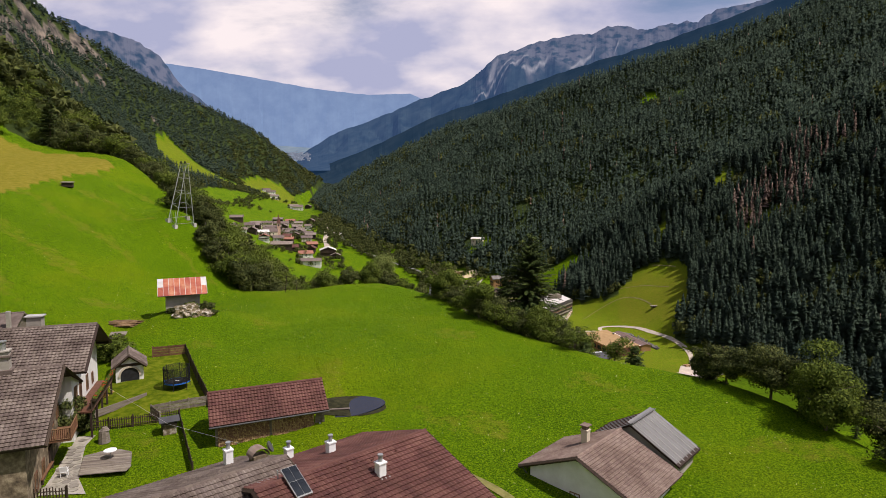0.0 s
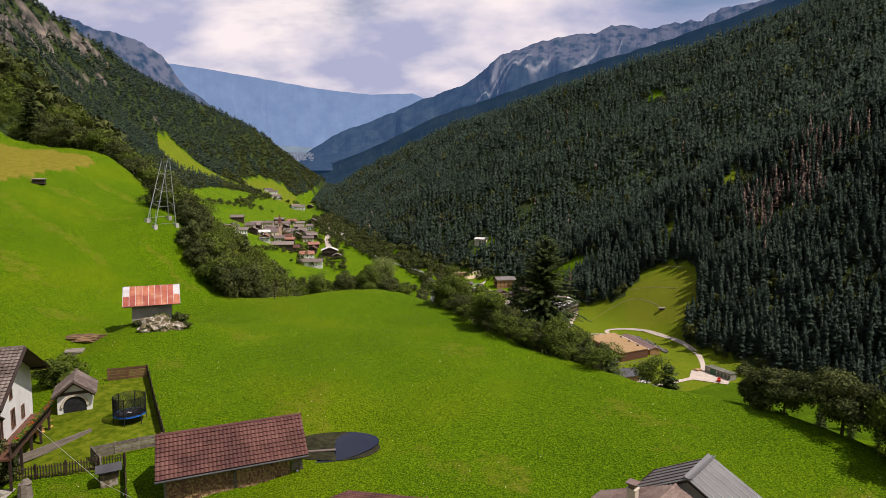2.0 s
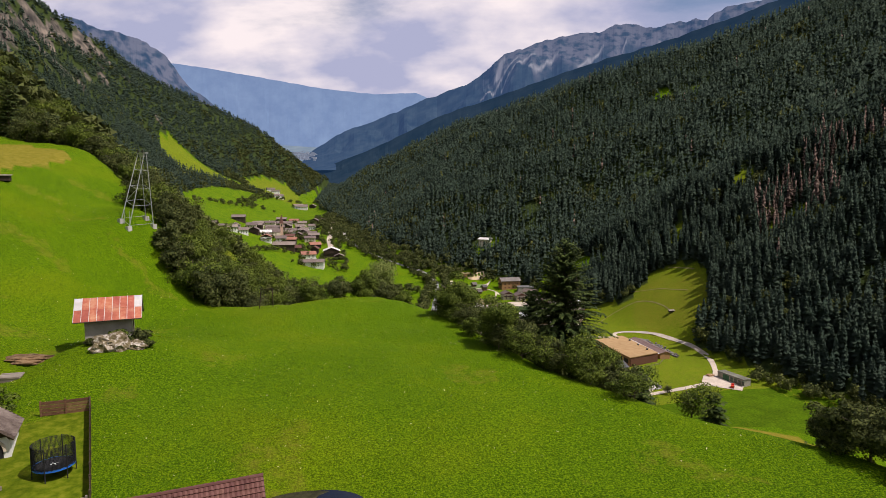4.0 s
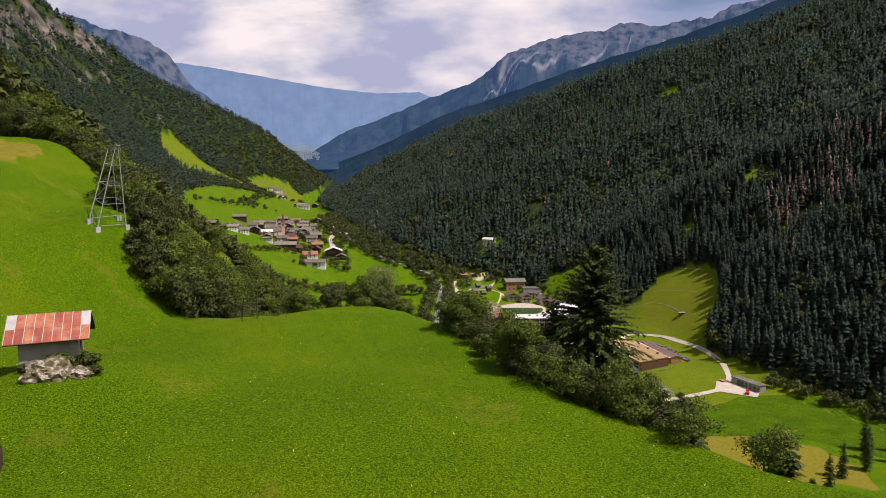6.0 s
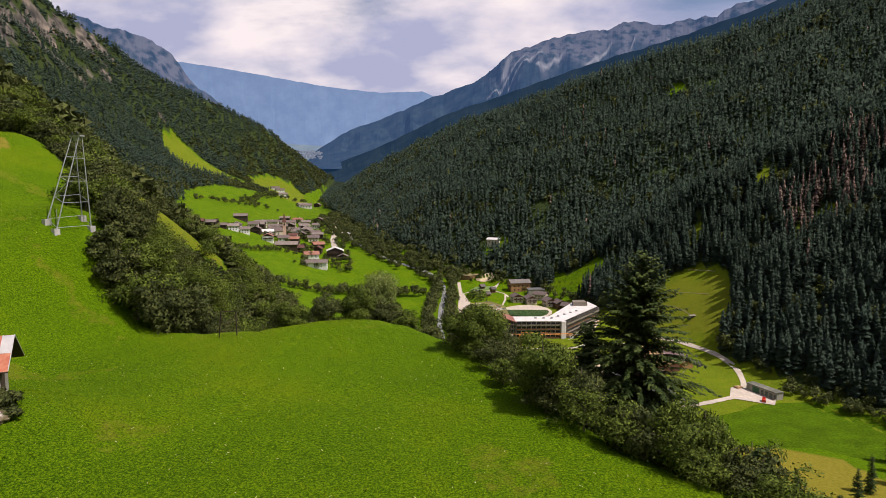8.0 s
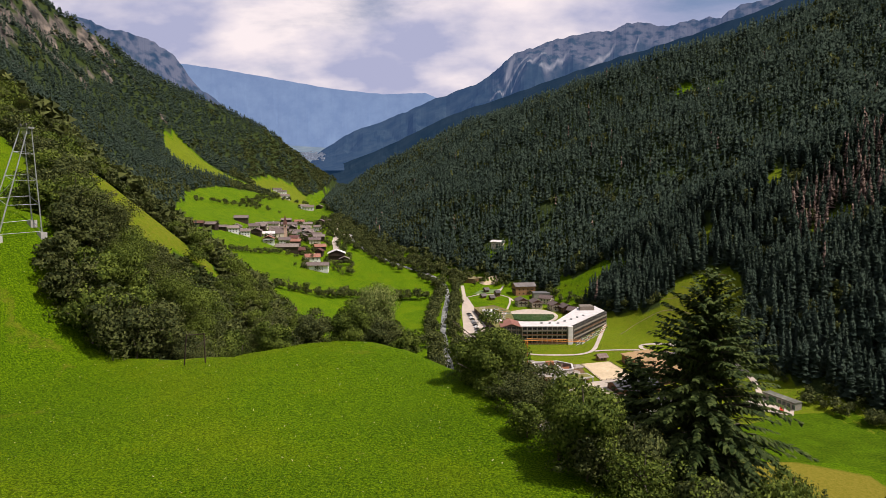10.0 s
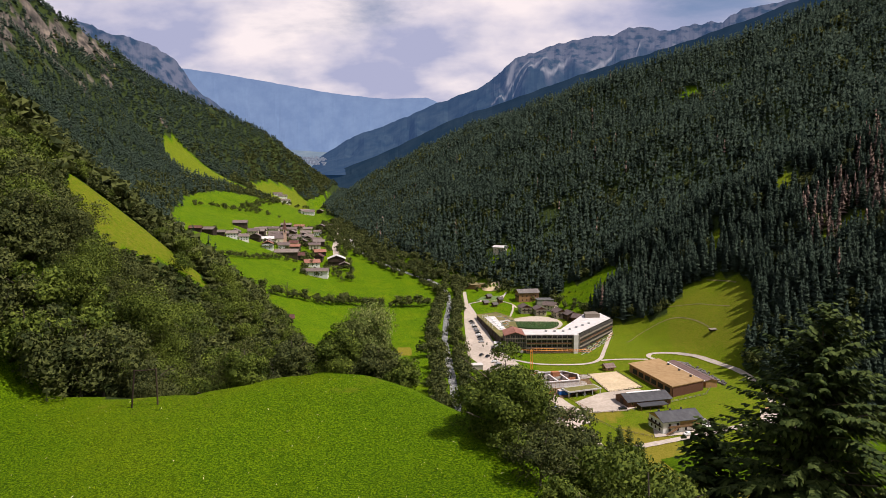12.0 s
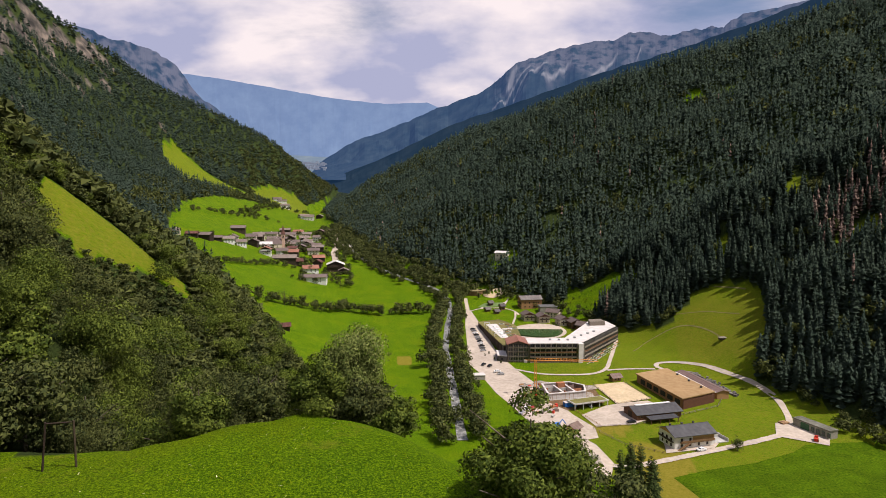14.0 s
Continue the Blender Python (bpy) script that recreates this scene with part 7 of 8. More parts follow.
# hotel: a long front, an angled wing, a gabled tower, a planted roof
DARK_LATTICE = material("dark_timber_lattice", [(0.055, 0.042, 0.034), (0.10, 0.08, 0.066)], 1.0, 0.8, vary=0.2)
HOTEL = block("hotel", [(43, 461), (77, 463), (115, 520), (112, 540), (100, 540), (70, 479), (43, 477)], -104, 12.6, DARK_LATTICE, PALE_ROOF, "large modern hotel with pale flat roof and rows of balconies", "hotel", lip=1.2)
for f in range(4):
    zz = 0.6 + 3.05 * f
    for (ax, ay), (bx, by), n in (((43, 460.4), (75, 462.3), 9), ((78.6, 463.4), (115.4, 518.5), 14)):
        d = Vector((bx - ax, by - ay)).normalized()
        ang = math.degrees(math.atan2(d.y, d.x))
        o = Vector((d.y, -d.x))
        m = Vector(((ax + bx) / 2, (ay + by) / 2))
        ln = math.hypot(bx - ax, by - ay)
        b = part("balcony", Shape().box(m.x + o.x * 0.9, m.y + o.y * 0.9, zz, ln, 1.9, 0.22, ang).mesh("balcony", PALE_ROOF if f == 0 else GREY_WALL), HOTEL)
        part("balustrade", Shape().box(m.x + o.x * 1.85, m.y + o.y * 1.85, zz + 0.6, ln, 0.08, 0.95, ang).mesh("balustrade", WOOD_GREY if f % 2 else WOOD_BROWN), b)
        for i in range(n + 1):
            p = Vector((ax, ay)) + d * (ln * i / n)
            part("partition", Shape().box(p.x + o.x * 0.9, p.y + o.y * 0.9, zz + 1.5, 0.14, 1.8, 2.9, ang).mesh("partition", GREY_WALL), b)
        if f < 4:
            for i in range(n):
                p = Vector((ax, ay)) + d * (ln * (i + 0.5) / n) + o * 0.06
                add_window(HOTEL, p.x, p.y, zz + 1.4, ang, ln / n * 0.8, 2.2, DARK_METAL)
part("end_wall", Shape().solid([(75.6, 459.8), (78.6, 460.4), (79.4, 463.2), (75.6, 462.8)], -1, 12.9).mesh("end_wall", PALE_ROOF), HOTEL)
part("parapet_wall", Shape().bar((80, 456, 0.5), (121, 512, 0.5), 0.22, 4).bar((121, 512, 0.5), (119, 530, 0.5), 0.22, 4).mesh("parapet_wall", CONCRETE), HOTEL)
part("rooftop_room", Shape().solid([(96, 520), (108, 522), (107, 532), (97, 530)], 13.0, 16.2).mesh("rooftop_room", WOOD_GREY), HOTEL)
for i in range(7):
    part("roof_unit", Shape().box(58 + 6 * i, 470 + 7 * max(0, i - 2), 13.6, 1.6, 1.2, 1.0).mesh("roof_unit", STEEL), HOTEL)
TOWER = gable_house("hotel_wing", 35.5, 468.5, -104, 90, 17, 14.5, 12.2, 2.4, DARK_LATTICE, material("copper_red_roof", [(0.26, 0.11, 0.075), (0.36, 0.17, 0.12)], 1.5, 0.7, vary=0.1, blotch=0.15), "hotel wing with timber lattice front and copper-red roof", "hotel", over=(0.5, 0.8), thick=0.4)
for i in range(9):
    part("lattice_post", Shape().box(-8.75, -6.8 + 1.7 * i, 6.0, 0.35, 0.25, 12.4).mesh("lattice_post", WOOD_GREY), TOWER)
for f in range(4):
    part("lattice_beam", Shape().box(-8.8, 0, 1.2 + 3.1 * f, 0.3, 14.4, 0.3).mesh("lattice_beam", WOOD_GREY), TOWER)
    for i in range(4):
        add_window(TOWER, -8.56, -5.1 + 3.4 * i, 2.6 + 3.05 * f, -90, 2.6, 2.0, DARK_METAL)
GARDEN_WING = block("hotel_spa_wing", [(12, 560), (27, 476), (42, 480), (42, 548), (30, 572)], -103, 6.0, DARK_LATTICE, material("planted_roof", [(0.10, 0.11, 0.03), (0.17, 0.15, 0.05), (0.24, 0.17, 0.07)], 3.0, 0.95, blotch=0.3), "low hotel wing with a planted flat roof", "hotel", lip=0.8)
part("roof_terrace", Shape().solid([(18, 550), (27, 500), (33, 501), (27, 553)], 6.47, 6.6).mesh("roof_terrace", PALE_ROOF), GARDEN_WING)
part("roof_terrace", Shape().solid([(30, 530), (39, 532), (39, 536), (30, 534)], 6.47, 6.62).mesh("roof_terrace", PALE_ROOF), GARDEN_WING)
for i in range(8):
    part("louvre", Shape().box(13 + 1.75 * i, 554 - 9.8 * i, 2.6, 0.5, 8.5, 6.4, 10).mesh("louvre", WOOD_DARK), GARDEN_WING)
for i in range(5):
    s = part("skylight", Shape().box(24.5 + 1.2 * i, 540 - 9 * i, 6.9, 2.2, 3.4, 0.6, 10).mesh("skylight", WHITE), GARDEN_WING)
BEDS = (material("flowering_roof_bed", [(0.24, 0.10, 0.03), (0.30, 0.17, 0.05)], 1.0, 0.95, blotch=0.3), material("green_roof_bed", [(0.07, 0.10, 0.02), (0.13, 0.15, 0.04)], 1.0, 0.95, blotch=0.3))
rngh = np.random.RandomState(31)
for i in range(16):
    px, py = 30 + rngh.uniform(0, 10), 492 + 4.6 * i
    if py < 556 - 1.2 * (px - 30):
        bed = part("planting_bed", Shape().box(px, py, 6.75, rngh.uniform(3, 6), rngh.uniform(1.6, 3.0), 0.6, 8).mesh("planting_bed", CONCRETE), GARDEN_WING)
        part("planting", Shape().box(px, py, 7.15, 2.8, 1.5, 0.4, 8).mesh("planting", BEDS[i % 2]), bed)
for i in range(5):
    part("pergola", Shape().box(24.5 - 1.5 * i, 505 + 10 * i, 9.0, 4.6, 0.3, 0.3, 10).box(22.4 - 1.5 * i, 504.6 + 10 * i, 7.8, 0.25, 0.25, 2.4).box(26.6 - 1.5 * i, 505.4 + 10 * i, 7.8, 0.25, 0.25, 2.4).mesh("pergola", WHITE), GARDEN_WING)
for k in range(3):
    for i in range(7):
        q = (i + 0.5) / 7
        px, py = 78.6 + 36.8 * q + 0.83 * (3.0 + 1.7 * k), 463 + 55 * q - 0.55 * (3.0 + 1.7 * k)
        step_ = part("terrace_planter", Shape().box(px, py, 0.6 - 0.35 * k, 6.4, 1.2, 2.6, 56).mesh("terrace_planter", CONCRETE), HOTEL)
        part("planting", Shape().box(px, py, 2.0 - 0.35 * k, 5.8, 0.9, 0.5, 56).mesh("planting", BEDS[0 if (i + k) % 3 == 0 else 1]), step_)
porch = block("hotel_porch", [(22, 462), (28, 461), (28, 474), (22, 476)], -104, 4.0, GLASS, PALE_ROOF, "glazed hotel entrance porch with pale roof", "porch")

TILE_CHALET = material("dark_brown_chalet_roof", [(0.095, 0.066, 0.058), (0.150, 0.112, 0.10)], 1.5, 0.85, vary=0.1, blotch=0.15)
for i, (x, y, turn) in enumerate(((56, 583, 100), (68, 577, 100), (80, 592, 150), (84, 568, 105), (92, 560, 105), (98, 548, 150))):
    far_house(x, y, turn, 11, 9.5, 5.2, 2.2, CREAM if i < 4 else WOOD_BROWN, TILE_CHALET, "hotel chalet with dark brown roof and pale walls", "hotel chalets", WOOD_BROWN, 2, 2, "chalet", False)
LODGE = far_house(63, 628, 12, 20, 12, 8.5, 2.6, WOOD_WARM, SLATE_ROOF, "tall larch-clad lodge with grey roof", "hotel lodges", None, 3, 2, "lodge", False)
block("lodge_annex", [(70, 606), (86, 608), (84, 620), (70, 618)], -98, 6.5, GREY_WALL, METAL_ROOF, "low grey annex beside the larch-clad lodge", "annex")
block("reception_hall", [(2, 668), (14, 666), (24, 676), (22, 690), (6, 686)], -92, 6.0, WOOD_BROWN, material("ochre_roof", [(0.20, 0.16, 0.075), (0.27, 0.215, 0.11)], 3, 0.9), "flat-roofed brown wooden hall by the road", "hall")
for x, y, h in ((26, 634, 3.0), (36, 618, 4.2), (30, 604, 2.6), (22, 612, 2.4)):
    p = far_house(x, y, 30, 4, 4, h, 1.4, WOOD_BROWN, SLATE_ROOF, "small wooden playground hut", "playground huts", None, 1, 1, "hut", False, balc=False)

# riding centre
RIDING = block("riding_hall", [(102, 420), (112, 376), (133, 388), (124, 432)], -105, 5.2, WOOD_WARM, material("tan_gravel_roof", [(0.30, 0.185, 0.085), (0.38, 0.25, 0.125)], 3.0, 0.95, blotch=0.12), "long larch-clad riding hall with tan gravel roof", "riding hall", lip=1.0)
# black boxes on the closed wall in place of the bays' shaded inside
for i in range(6):
    part("bay_opening", Shape().box(103.3 + 1.55 * i, 413 - 6.6 * i, 2.6, 0.3, 4.6, 2.6, 13).mesh("bay_opening", BLACK), RIDING)
for i in range(3):
    part("roof_vent", Shape().bar((125 + 2 * i, 418 - 12 * i, 5.4), (125 + 2 * i, 418 - 12 * i, 6.6), 0.7, 8).mesh("roof_vent", DARK_METAL), RIDING)
part("side_wall", Shape().solid([(112.5, 375.6), (133.5, 387.4), (133.2, 388.0), (112.2, 376.2)], -1, 4.2).mesh("side_wall", WOOD_BROWN), RIDING)
STABLE_LONG = gable_house("stable_row", 136.5, 412, -104.6, 100.5, 40, 7, 3.4, 1.0, WOOD_WARM, material("brown_roof_sheet", [(0.15, 0.095, 0.085), (0.21, 0.14, 0.125)], 2.0, 0.8, blotch=0.1), "long low stable row with brown roof", "stable", over=(0.6, 0.5))
part("light_strip", Shape().box(0, 4.3, 3.4, 40, 1.4, 0.2, 0, (0, 0, 0)).mesh("light_strip", WHITE), STABLE_LONG)
STABLE = gable_house("stable", 94, 368, -105.7, 16, 25, 12, 3.4, 2.2, WOOD_BROWN, DARK_METAL, "brown wooden stable with dark grey roof and ridge light", "stable", over=(0.9, 0.8))
part("ridge_light", Shape().box(0, 0, 5.95, 20, 1.3, 0.3).mesh("ridge_light", WHITE), STABLE)
for i in range(7):
    add_window(STABLE, -10 + 3.3 * i, -6.05, 1.9, 0, 1.3, 1.3, WOOD_WARM)
part("door", Shape().box(-12.6, 0, 1.7, 0.2, 3.2, 3.2).mesh("door", WOOD_DARK), STABLE)
lean = thing("carport", 96, 358.6, -105.8, 16, "dark-roofed open shelter before the stable", "carport")
part("roof", Shape().box(0, 0, 2.6, 16, 4.2, 0.2, 0, (6, 0, 0)).mesh("roof", DARK_METAL), lean)
part("back_wall", Shape().box(0, 1.8, 1.3, 15.6, 0.2, 2.4).mesh("back_wall", WOOD_BROWN), lean)
for sx in (-7.6, -2.5, 2.5, 7.6):
    part("post", Shape().box(sx, -1.8, 1.2, 0.25, 0.25, 2.5).mesh("post", WOOD_BROWN), lean)
CARPORT = thing("carport", 64, 379, -105.4, 22, "flat-roofed carport with a tan planted roof", "carport")
part("roof", Shape().box(0, 0, 3.3, 21, 7.5, 0.6).mesh("roof", CONCRETE), CARPORT)
part("roof_planting", Shape().box(0, 0, 3.63, 19.4, 6.0, 0.08).mesh("roof_planting", TRACK), CARPORT)
part("back_wall", Shape().box(0, 3.4, 1.5, 20.6, 0.25, 3.0).mesh("back_wall", CONCRETE), CARPORT)
for i in range(5):
    part("pillar", Shape().box(-10 + 5 * i, -3.2, 1.5, 0.4, 0.4, 3.0).mesh("pillar", CONCRETE), CARPORT)
for x, y, turn, lab in ((90, 424, 20, "small wooden hut by the footpath"), (50, 345, 50, "small brown-roofed wooden hut by the road")):
    far_house(x, y, turn, 5.5, 4.5, 2.6, 1.3, WOOD_WARM, TILE_BROWN, lab, "small huts", None, 1, 1, "hut", False, balc=False)
tree_pot = leafy_tree(84, 372, 4, 3.2, 260, LEAVES, "small green tree in the gravel yard", 430)


def post_fence(name, line, label, mat, gap=3.0, high=1.2):
    t = tagged(new(name), label, "fence")
    for (ax, ay), (bx, by) in zip(line, line[1:]):
        n = max(1, int(math.hypot(bx - ax, by - ay) / gap))
        P = [(ax + (bx - ax) * i / n, ay + (by - ay) * i / n) for i in range(n + 1)]
        P = [Vector((x, y, ground_at(x, y))) for x, y in P]
        for p in P:
            part("post", Shape().box(p.x, p.y, p.z + high / 2, 0.16, 0.16, high).mesh("post", mat), t)
        for p, q in zip(P, P[1:]):
            for z in (0.5, 1.05):
                part("rail", Shape().bar(p + Vector((0, 0, z)), q + Vector((0, 0, z)), 0.07, 4).mesh("rail", mat), t)


post_fence("arena_fence", [(75, 414), (80, 382), (101, 391), (94, 420)], "low wooden fence round the riding arena", WOOD_GREY)
post_fence("yard_fence", [(62, 350), (82, 354), (106, 366), (132, 380), (146, 402)], "wooden rail fence below the stables", WOOD_GREY, 4)
post_fence("yard_fence", [(56, 372), (64, 352)], "warm wooden fence beside the yard", WOOD_WARM, 3)
post_fence("field_fence", [(60, 348), (70, 330), (84, 322)], "wooden fence along the gravel road", WOOD_GREY, 4)
rip = thing("stone_embankment", 0, 0, 0, 0, "embankment of dark stones behind the stable row", "embankment")
rngs = np.random.RandomState(21)
RSTONE = material("dark_rock", [(0.10, 0.09, 0.085), (0.22, 0.20, 0.185)], 0.8, 0.95, vary=0.35)
for i in range(170):
    t_ = rngs.rand()
    x, y = 141 + 9 * t_ + rngs.normal(0, 1.3), 440 - 42 * t_ + rngs.normal(0, 1.0)
    s = Shape()
    for sy in range(1):
        k = rngs.uniform(0.5, 1.0)
        s.solid([(x + k * rngs.uniform(0.8, 1.1) * math.cos(1.047 * j), y + k * rngs.uniform(0.8, 1.1) * math.sin(1.047 * j)) for j in range(6)], ground_at(x, y) - 0.4, ground_at(x, y) + rngs.uniform(0.5, 1.3))
    part("stone", s.mesh("stone", RSTONE), rip)

# farmhouse on the loop road
FARM = far_house(98, 334, 16, 20, 11, 6.0, 2.3, WHITEWASH, DARK_METAL, "white farmhouse with wooden upper storey and grey roof", "valley farms", WOOD_WARM, 3, 2, "farmhouse", False, z=-106)
part("upper_boarding", Shape().box(4.5, -5.6, 4.3, 11, 0.12, 3.0).mesh("upper_boarding", WOOD_WARM), FARM)
bb = part("balcony", Shape().box(1, -6.2, 3.0, 17, 1.3, 0.2).mesh("balcony", WOOD_BROWN), FARM)
part("balustrade", Shape().box(1, -6.8, 3.5, 17, 0.1, 0.9).mesh("balustrade", WOOD_BROWN), bb)
part("outer_stair", Shape().box(-6.5, -7.2, 1.5, 6.5, 1.1, 0.3, 0, (0, -26, 0)).mesh("outer_stair", WOOD_BROWN), FARM)
for i in range(3):
    add_chimney(FARM, -7.5 + 6 * i, 1.6, 7.6, 0.7, 1.3, DARK_METAL, pot=False)
ramp_ = thing("garage_ramp", 112.5, 337, -106, 16, "concrete garage ramp beside the farmhouse", "ramp")
part("floor", Shape().box(0, 0, 0.25, 8, 6, 0.3).mesh("floor", CONCRETE), ramp_)
part("side_wall", Shape().box(4, 0, 0.9, 0.3, 6, 1.8).mesh("side_wall", CONCRETE), ramp_)
part("side_wall", Shape().box(0, 3, 1.1, 8, 0.3, 2.2).mesh("side_wall", CONCRETE), ramp_)

GARAGE = block("machine_shed", [(157.5, 356), (164, 339), (169, 341), (162.5, 358)], -105.8, 3.6, GREY_WALL, material("mossy_concrete_roof", [(0.10, 0.10, 0.07), (0.20, 0.19, 0.16)], 1.5, 0.95, blotch=0.3), "whitewashed machine shed with green doors built into the slope", "shed", lip=0.3)
GREEN_DOOR = material("green_door_paint", [(0.03, 0.09, 0.045), (0.05, 0.13, 0.06)], 1, 0.6)
part("gate", Shape().box(159.6, 350.2, 1.7, 0.3, 4.2, 3.2, 21).mesh("gate", GREEN_DOOR), GARAGE)
for i in range(4):
    add_window(GARAGE, 160.9 + 0.95 * i, 346.4 - 2.5 * i, 1.9, -69, 1.6, 2.2, GREEN_DOOR)
for i in range(4):
    leafy_tree(165 + 1.8 * i, 358 - 4.4 * i, 2.6, 2.2, 160, DARK_LEAVES, "small bush behind the machine shed", 440 + i, "bush", "bush")
wreck = thing("farm_machine", 157, 337, -105.7, 60, "red farm machine parked before the machine shed", "machine")
part("body", Shape().box(0, 0, 1.0, 3.6, 1.6, 1.1).box(0.8, 0, 1.8, 1.2, 1.3, 0.8).mesh("body", RED_PAINT), wreck)
for sx in (-1.2, 1.2):
    for sy in (-0.8, 0.8):
        part("wheel", Shape().bar((sx, sy - 0.15, 0.5), (sx, sy + 0.15, 0.5), 0.5, 12).mesh("wheel", BLACK), wreck)
logs = thing("log_pile", 154, 358, -105.6, 20, "pile of cut logs beside the machine shed", "logs")
for i in range(12):
    part("log", Shape().bar((-2, -1.4 + 0.5 * (i % 6), 0.3 + 0.5 * (i // 6)), (2, -1.4 + 0.5 * (i % 6), 0.3 + 0.5 * (i // 6)), 0.25, 8).mesh("log", FIREWOOD), logs)

# building site with its crane
BRICKWORK = material("orange_brickwork", [(0.34, 0.13, 0.06), (0.46, 0.20, 0.10)], 0.6, 0.9, blotch=0.2)
SITE = thing("building_shell", 54, 398, -105, 15, "unfinished concrete building shell with brick walls", "building site")
for ax, ay, bx, by in ((-12, -8, 10, -8), (10, -8, 14, 2), (14, 2, 8, 10), (8, 10, -8, 10), (-8, 10, -12, -8), (-3, -8, -3, 6), (4, -8, 4, 8)):
    ln = math.hypot(bx - ax, by - ay)
    part("wall", Shape().box((ax + bx) / 2, (ay + by) / 2, 1.6, ln, 0.4, 3.2, math.degrees(math.atan2(by - ay, bx - ax))).mesh("wall", PALE_ROOF if ln > 10 else TILE_BROWN), SITE)
    part("ring_beam", Shape().box((ax + bx) / 2, (ay + by) / 2, 3.5, ln, 1.0, 0.4, math.degrees(math.atan2(by - ay, bx - ax))).mesh("ring_beam", PALE_ROOF), SITE)
part("slab", Shape().solid([(-13, -9), (11, -9), (15, 2), (9, 11), (-9, 11)], -0.4, 0.2).mesh("slab", CONCRETE), SITE)
for i, (ax, ay, bx, by) in enumerate(((-8, -3, -3, -3), (-3, 2, 4, 2), (4, -2, 11, -1), (4, 4, 10, 6), (-7, 4, -3, 4), (0, -8, 0, -2))):
    ln = math.hypot(bx - ax, by - ay)
    part("wall", Shape().box((ax + bx) / 2, (ay + by) / 2, 1.5, ln, 0.25, 3.0, math.degrees(math.atan2(by - ay, bx - ax))).mesh("wall", (TILE_BROWN, CONCRETE, BRICKWORK)[i % 3]), SITE)
for i in range(9):
    part("prop", Shape().bar((-10 + 2.5 * i, -8.9, 0), (-10 + 2.5 * i, -8.9, 3.4), 0.09, 6).mesh("prop", WOOD_WARM), SITE)
part("brick_core", Shape().box(1, 5, 2.6, 4.5, 3.0, 5.0).mesh("brick_core", BRICKWORK), SITE)


def tower_crane(x, y, high, jib, turn):
    t = thing("tower_crane", x, y, ground_at(x, y), turn, "orange tower crane with a long lattice jib", "crane")
    for sx in (-0.6, 0.6):
        for sy in (-0.6, 0.6):
            part("mast_leg", Shape().bar((sx, sy, 0), (sx, sy, high), 0.11, 4).mesh("mast_leg", ORANGE_PAINT), t)
    n = int(high / 1.5)
    m = Shape()
    for i in range(n):
        z0, z1 = high * i / n, high * (i + 1) / n
        a, b = (-0.6, 0.6) if i % 2 else (0.6, -0.6)
        m.bar((a, -0.6, z0), (b, -0.6, z1), 0.06, 3).bar((a, 0.6, z0), (b, 0.6, z1), 0.06, 3).bar((-0.6, a, z0), (-0.6, b, z1), 0.06, 3).bar((0.6, a, z0), (0.6, b, z1), 0.06, 3)
    part("mast_bracing", m.mesh("mast_bracing", ORANGE_PAINT), t)
    j = Shape()
    j.bar((-6, 0, high), (jib, 0, high), 0.16, 4).bar((0, 0.5, high + 1.1), (jib, 0, high + 0.9), 0.12, 4)
    k = int(jib / 1.6)
    for i in range(k):
        j.bar((jib * i / k, 0, high), (jib * (i + 0.5) / k, 0.2, high + 1.0), 0.06, 3).bar((jib * (i + 0.5) / k, 0.2, high + 1.0), (jib * (i + 1) / k, 0, high), 0.06, 3)
    part("jib", j.mesh("jib", ORANGE_PAINT), t)
    part("counterweight", Shape().box(-5.5, 0, high - 0.8, 1.6, 1.2, 1.6).mesh("counterweight", CONCRETE), t)
    part("base", Shape().box(0, 0, 0.4, 4, 4, 0.8).box(0, 0, 1.4, 2.4, 2.4, 1.2).mesh("base", RED_PAINT), t)


tower_crane(38.5, 395, 20, 34, -3)
cont = thing("site_container", 54.5, 378.5, -105.5, 12, "blue site container with pale roof", "container")
part("body", Shape().box(0, 0, 1.3, 6.5, 3.0, 2.6).mesh("body", BLUE_PAINT), cont)
part("roof", Shape().box(0, 0, 2.7, 6.7, 3.2, 0.2).mesh("roof", PALE_ROOF), cont)
rngs = np.random.RandomState(22)
for i in range(44):
    x, y = 29 + rngs.uniform(0, 17) + 0.12 * i, 412 - 1.1 * i + rngs.uniform(-6, 6)
    m_ = thing("building_material", x, y, ground_at(x, y) + 0.25, rngs.uniform(0, 90), "stack of building material on the site", "material stack", "material stacks")
    part("pallet_load", Shape().box(0, 0, 0.5, rngs.uniform(1.0, 3.5), rngs.uniform(0.7, 1.8), rngs.uniform(0.5, 1.3)).mesh("pallet_load", (WOOD_WARM, CONCRETE, BRICKWORK, TILE_BROWN, RED_PAINT, STEEL, WOOD_GREY)[i % 7]), m_)
SPOIL = material("gravel_spoil", [(0.20, 0.165, 0.13), (0.34, 0.29, 0.24), (0.45, 0.40, 0.35)], 0.7, 1.0, bump=0.2, blotch=0.25)
for i, (x, y, rx, ry, rz) in enumerate(((37, 410, 5, 2.2, 1.3), (45, 415, 6, 2.4, 1.5), (70, 408, 5, 3, 1.4), (46, 322, 5.5, 4.5, 1.8), (51, 314, 4.5, 4, 1.5), (68, 396, 2.5, 4, 1.2))):
    boulder(x, y, rx, ry, rz, 31 + i, "mound of loose gravel beside the building site", SPOIL, "gravel_mound")
tent = thing("white_tent", 34, 333, ground_at(34, 333), 20, "white tent roof beside the gravel heap", "tent")
